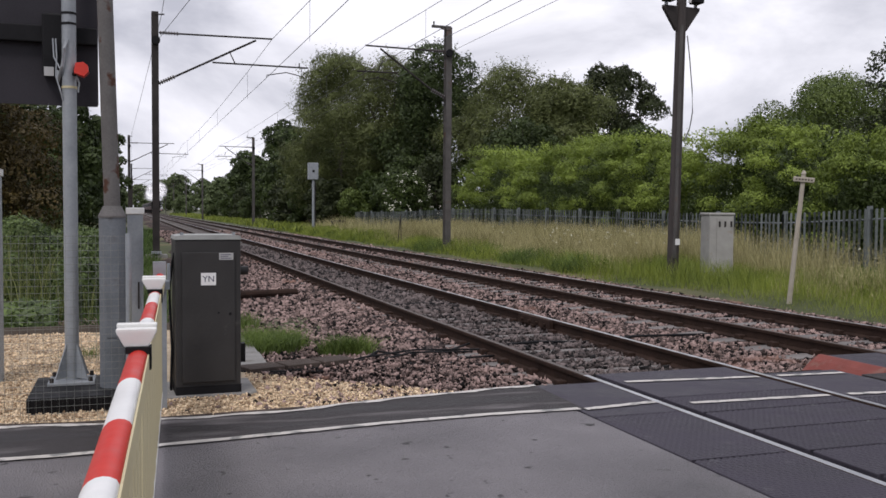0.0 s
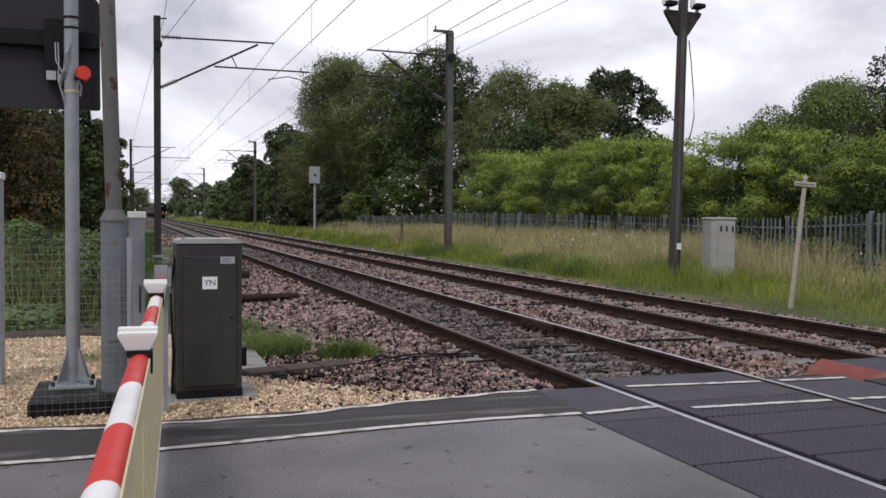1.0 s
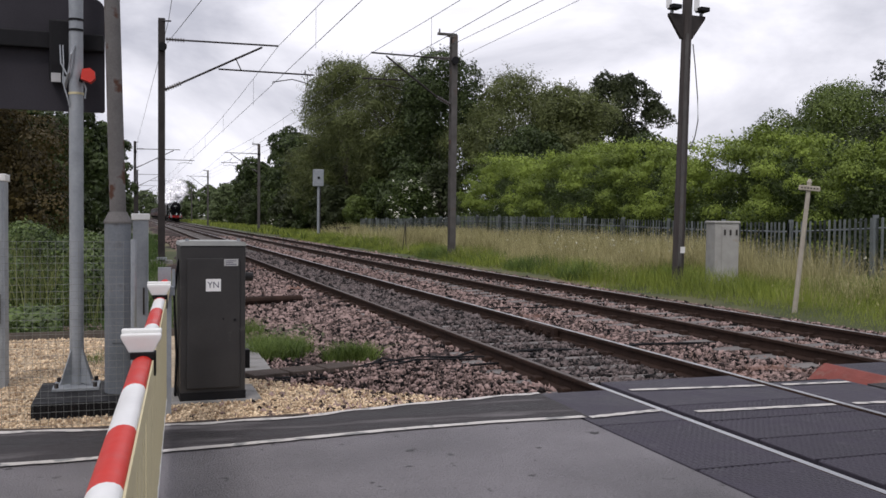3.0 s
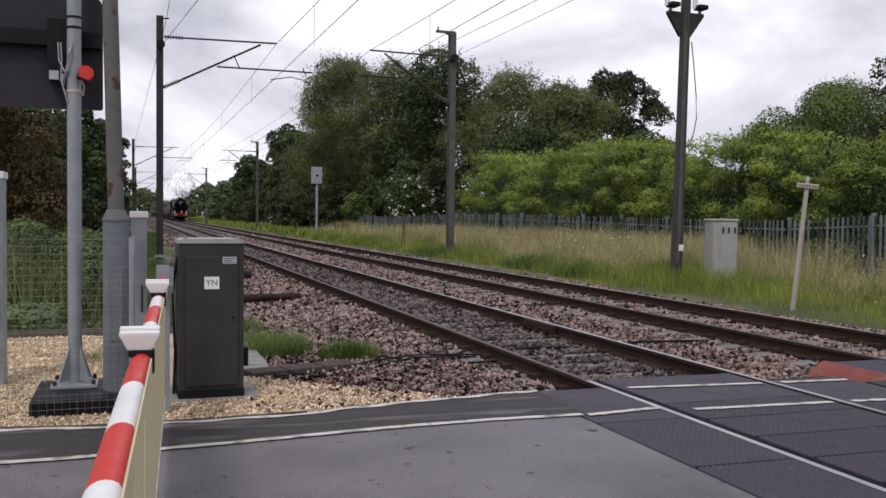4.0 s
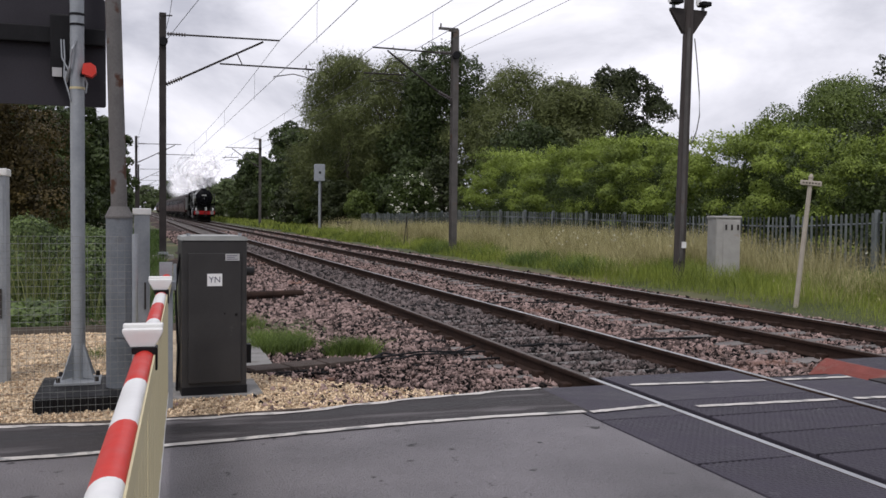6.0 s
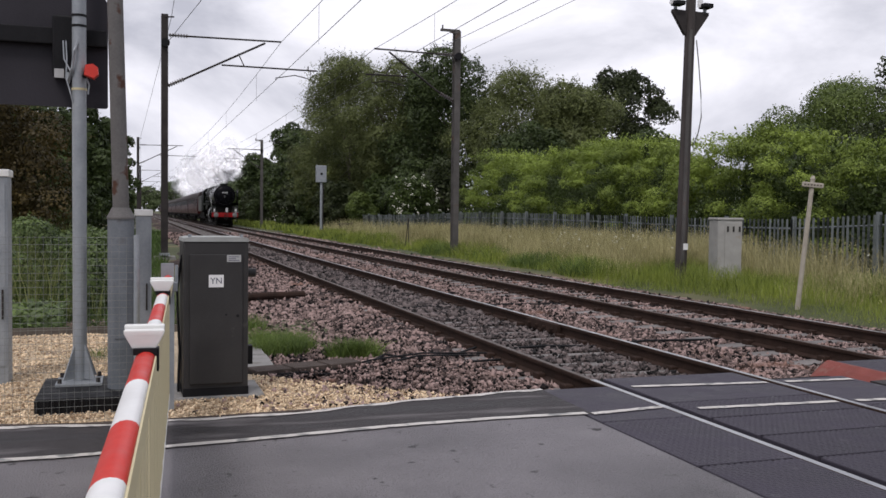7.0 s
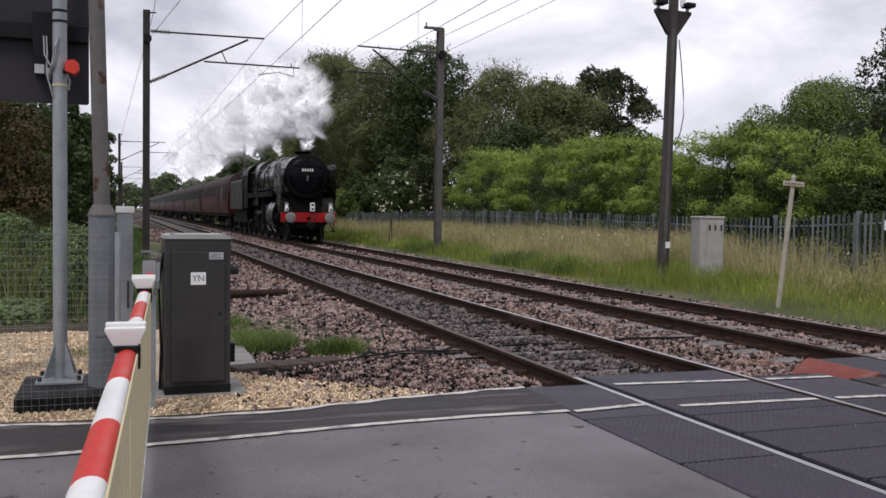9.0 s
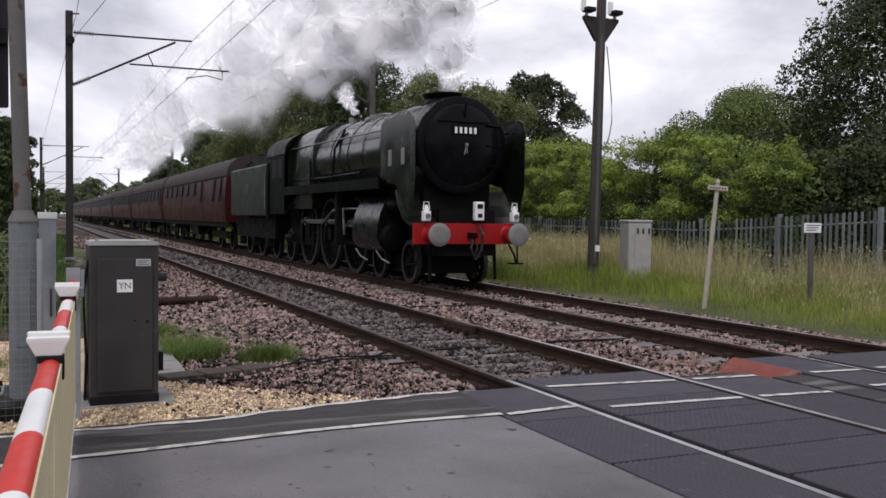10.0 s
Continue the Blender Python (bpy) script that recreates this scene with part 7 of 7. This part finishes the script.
def make_elder(x, y, h, r, seed, label):
    e = make_tree(x, y, 0.1, h, r, LEAF_HEDGE_DEEP, 0.10, 7000, seed, label, name="bush")
    L = crown_lumps(0.1, h, r, 26, seed)
    p, n = lump_points(L, 130)
    heads = []
    for q, d in zip(p, n):
        if d[2] > -0.2:
            heads.append(np.asarray(q) + d * 0.16 + np.array([-0.05, -0.22, 0.06]) + rng.normal(0, 0.045, (7, 3)))
    hp = np.concatenate(heads)
    ob = new("blossom", leaf_mesh("blossom", hp, np.tile([0, -0.5, 1.0], (len(hp), 1)), 0.055, BLOSSOM, 0.4))
    ob.parent = e
    ob["label"] = "white flower heads"


make_elder(16.9, 56.5, 4.1, 1.9, 41, "elder bush with white flower heads")
make_elder(14.6, 90.0, 3.0, 1.6, 42, "dark bush with scattered white flowers")


def blades(name, x, y, z, height, width, material_, label, lean=0.25, curl=0.3):
    """Grass: each blade a bent strip of two pieces ending in a point."""
    n = len(x)
    a = rng.uniform(0, math.tau, n)
    side = np.stack([np.cos(a), np.sin(a), np.zeros(n)], -1)
    d = rng.normal(0, lean, (n, 2))
    h = height[:, None]
    base = np.stack([x, y, z], -1)
    mid = base + np.concatenate([d * h * 0.5, 0.55 * h], 1)
    tip = base + np.concatenate([d * h * (1.0 + curl), h * (1 - 0.15 * np.abs(d).sum(1, keepdims=True))], 1)
    w = np.asarray(width).reshape(-1, 1) * np.ones((n, 1))
    v = np.stack([base - side * w, base + side * w, mid + side * w * 0.8, mid - side * w * 0.8, tip + side * w * 0.12, tip - side * w * 0.12], 1)
    i = np.arange(n)[:, None] * 6
    f = np.concatenate([i + np.array([0, 1, 2, 3]), i + np.array([3, 2, 4, 5])], 1).reshape(-1, 4)
    return tagged(new(name, soup(name, v.reshape(-1, 3), f, material_)), label, "grass", kind="stuff")


def patchy(x, y, a, b):
    return np.sin(x * a + 1.3) * np.sin(y * b + x * 0.7) + 0.5 * np.sin(x * 2.3 * a - y * 1.9 * b)


def make_grass():
    # green grass of the far verge
    n = 120000
    y = 7.6 + 62 * rng.uniform(0, 1, n) ** 1.7
    x = rng.uniform(10.38, 15.6, n) + 0.12 * np.sin(y * 0.9)
    dist = np.clip(y / 20, 0.6, 3.0)
    edge = np.clip((x - 10.2) / 0.9, 0.2, 1)
    h = rng.uniform(0.12, 0.52, n) * edge * (1 + 0.25 * patchy(x, y, 0.9, 0.5)) * np.where(y < 10.5, 0.55, 1.0)
    blades("verge_grass", x, y, ground_height(x, y) - 0.02, h, 0.0045 * dist, GRASS, "lush green grass of the railway verge", 0.3)
    # taller seeding grass nearer the fence
    n = 110000
    y = 9.6 + 57 * rng.uniform(0, 1, n) ** 1.5
    x = 11.0 + 4.6 * rng.uniform(0, 1, n) ** 0.75
    keep = (patchy(x, y, 0.8, 0.33) > -0.3 - 0.5 * (y > 20)) & (rng.uniform(0, 1, n) < np.where(y < 19, 0.5, np.where(y > 44, 0.12, 1.0)) * np.clip((x - 10.6) / 1.6, 0, 1))
    x, y = x[keep], y[keep]
    h = rng.uniform(0.4, 1.05, len(x)) * np.clip((x - 10.4) / 2.2, 0.4, 1.1) * np.clip(y / 14, 0.6, 1)
    blades("seeding_grass", x, y, ground_height(x, y), h, 0.0038 * np.clip(y / 16, 0.7, 3), GRASS_DRY, "tall straw-coloured seeding grass", 0.22)
    # feathery seed heads
    m = 34000
    pick = rng.choice(len(x), m)
    p = np.stack([x[pick] + rng.normal(0, 0.1, m), y[pick] + rng.normal(0, 0.1, m), ground_height(x[pick], y[pick]) + h[pick] * rng.uniform(0.8, 1.1, m)], -1)
    tagged(new("seed_heads", leaf_mesh("seed_heads", p, rng.normal(size=(m, 3)), 0.026, GRASS_DRY, 0.8, -2.0, 0.25)), "pale grass seed heads", "grass", kind="stuff")
    m = 220
    yy = rng.normal(24, 3.2, m)
    xx = rng.normal(13.4, 0.7, m)
    p = np.stack([xx, yy, ground_height(xx, yy) + rng.uniform(0.5, 0.95, m)], -1)
    tagged(new("white_wildflowers", leaf_mesh("white_wildflowers", p, np.tile([0, -0.3, 1.0], (m, 1)), 0.03, BLOSSOM, 0.4)), "small white wildflowers among the grass", "wildflowers", kind="stuff")
    # darker clumps of coarse grass and dock along the edge of the ballast
    for cx, cy, r, k in ((11.2, 21.6, 0.7, 1600), (11.3, 24.8, 0.9, 1800), (11.6, 29.0, 0.8, 1500), (12.6, 19.6, 0.5, 900), (13.6, 14.2, 0.7, 1200), (14.4, 11.8, 0.7, 1100), (11.1, 33.0, 0.9, 1400)):
        a, q = rng.uniform(0, math.tau, k), r * np.sqrt(rng.uniform(0, 1, k))
        x, y = cx + q * np.cos(a), cy + 1.6 * q * np.sin(a)
        blades("grass_tuft", x, y, ground_height(x, y) - 0.02, rng.uniform(0.2, 0.62, k) * (1.1 - 0.5 * q / r), 0.007, GRASS_TUFT, "dark green clump of coarse grass on the verge", 0.4)
    # strip along the far track and beyond
    n = 18000
    y = rng.uniform(60, 260, n)
    x = rng.uniform(10.6, 16.0, n)
    blades("distant_grass", x, y, ground_height(x, y), rng.uniform(0.2, 0.55, n), 0.05, GRASS, "pale rough grass beside the distant track", 0.25)
    # near side, beyond the gravel
    n = 34000
    y = 11.9 + 60 * rng.uniform(0, 1, n) ** 1.8
    x = rng.uniform(-6.5, 1.5, n) - 0.4 * np.sin(y * 0.35)
    keep = (x < 0.55 + 0.02 * (y - 12))
    x, y = x[keep], y[keep]
    blades("near_verge_grass", x, y, ground_height(x, y) - 0.02, rng.uniform(0.12, 0.4, len(x)), 0.006 * np.clip(y / 16, 0.8, 3), GRASS_LUSH, "green grass beside the near track", 0.35)
    # tufts growing in the ballast
    for cx, cy, r, k in ((1.35, 10.3, 0.27, 1100), (1.6, 10.35, 0.26, 1100), (1.42, 11.0, 0.36, 1300), (1.74, 10.75, 0.26, 900), (2.2, 10.0, 0.22, 900), (2.42, 9.95, 0.18, 600), (1.4, 12.6, 0.3, 500), (-0.35, 9.9, 0.3, 500), (0.0, 8.9, 0.16, 250)):
        a, q = rng.uniform(0, math.tau, k), r * np.sqrt(rng.uniform(0, 1, k)) * (0.7 + 0.3 * np.sin(rng.uniform(0, 9, k)))
        x, y = cx + q * np.cos(a) * 1.1, cy + q * np.sin(a)
        blades("grass_tuft", x, y, np.full(k, -0.18), rng.uniform(0.05, 0.26, k), 0.004, GRASS_TUFT, "green grass tuft growing through ballast", 0.45)
    # nettles and brambles behind the wire fence
    L = []
    g = np.random.default_rng(5)
    for k in range(90):
        yy = 13.5 + 13 * g.uniform(0, 1)
        xx = g.uniform(-5.0, -0.35 - 0.02 * (yy - 13))
        s = g.uniform(0.3, 0.62)
        L.append((xx, yy, g.uniform(0.1, 0.85) - 0.25 * (xx > -0.8), s, s, s * 0.9))
    p, nn = lump_points(L, 80000)
    ob = tagged(new("nettle_patch", leaf_mesh("nettle_patch", p, nn, 0.036, NETTLE, 0.5, 0.2, 0.5)), "dense green nettles and brambles", "undergrowth", kind="stuff")
    n = 4200
    y = 13.2 + 12 * rng.uniform(0, 1, n)
    x = rng.uniform(-5, -0.35, n)
    blades("tall_weeds", x, y, np.full(n, -0.1), rng.uniform(0.55, 1.3, n) * np.clip((-x) / 1.2, 0.6, 1) * (1 + 0.2 * patchy(x, y, 1.3, 0.9)), 0.006, WEED, "tall green weeds behind the fence", 0.15)
    p = np.stack([rng.uniform(-4, -0.9, 4000), rng.uniform(11.9, 13.6, 4000), rng.uniform(-0.1, 0.22, 4000)], -1)
    tagged(new("creeping_weeds", leaf_mesh("creeping_weeds", p, np.tile([0, -0.3, 1.0], (4000, 1)), 0.05, NETTLE, 0.5)), "low broad-leaved weeds by the gravel", "undergrowth", kind="stuff")


make_grass()


# ---- what moves ----
RUN = ((0.0, 276.5), (1.0, 247.2), (2.5, 204.0), (4.0, 164.2), (5.5, 126.4), (6.5, 101.3), (7.5, 76.4), (8.0, 64.0), (8.5, 51.7), (9.0, 39.9), (9.5, 28.2), (10.0, 16.3))


def front_at(t):
    """Where the locomotive's buffers stand along the track."""
    return float(np.interp(t, [r[0] for r in RUN], [r[1] for r in RUN]))


def motions():
    for ob, back in TRAIN:
        walk(ob, [(t, pose(TRACK_X, y + back, TRACK_Z)) for t, y in RUN])
    for wheel, place, r in DRIVERS:
        rows = []
        for i in range(301):
            t = i / 30
            turn = math.degrees((front_at(0.0) - front_at(t)) / r)
            rows.append((t, Matrix.Translation(place) @ pose(0, 0, 0, turn % 360.0)))
        walk(wheel, rows)
    for coupling, place, crank, r in RODS:
        rows = []
        for i in range(301):
            t = i / 30
            a = (front_at(0.0) - front_at(t)) / r
            rows.append((t, pose(place[0], place[1] - crank * math.sin(a), place[2] + crank * math.cos(a))))
        walk(coupling, rows)
    for i, (puff, (x, y, z), r) in enumerate(PUFFS):
        turn = 25 if i % 2 else -25
        # the exhaust lies low over the train at first and climbs as the engine works harder
        low = 4.3 + 0.62 * (z - 4.3) if r > 0.5 else z
        walk(puff, [(0.0, pose(x, y - 0.3 * r, low, 0, -turn)), (8.0, pose(x, y, low, 0, turn * 0.4)), (9.2, pose(x, y + 0.1 * r, z, 0, turn * 0.8)), (10.0, pose(x, y + 0.2 * r, z + 0.05 * r, 0, turn))])


motions()
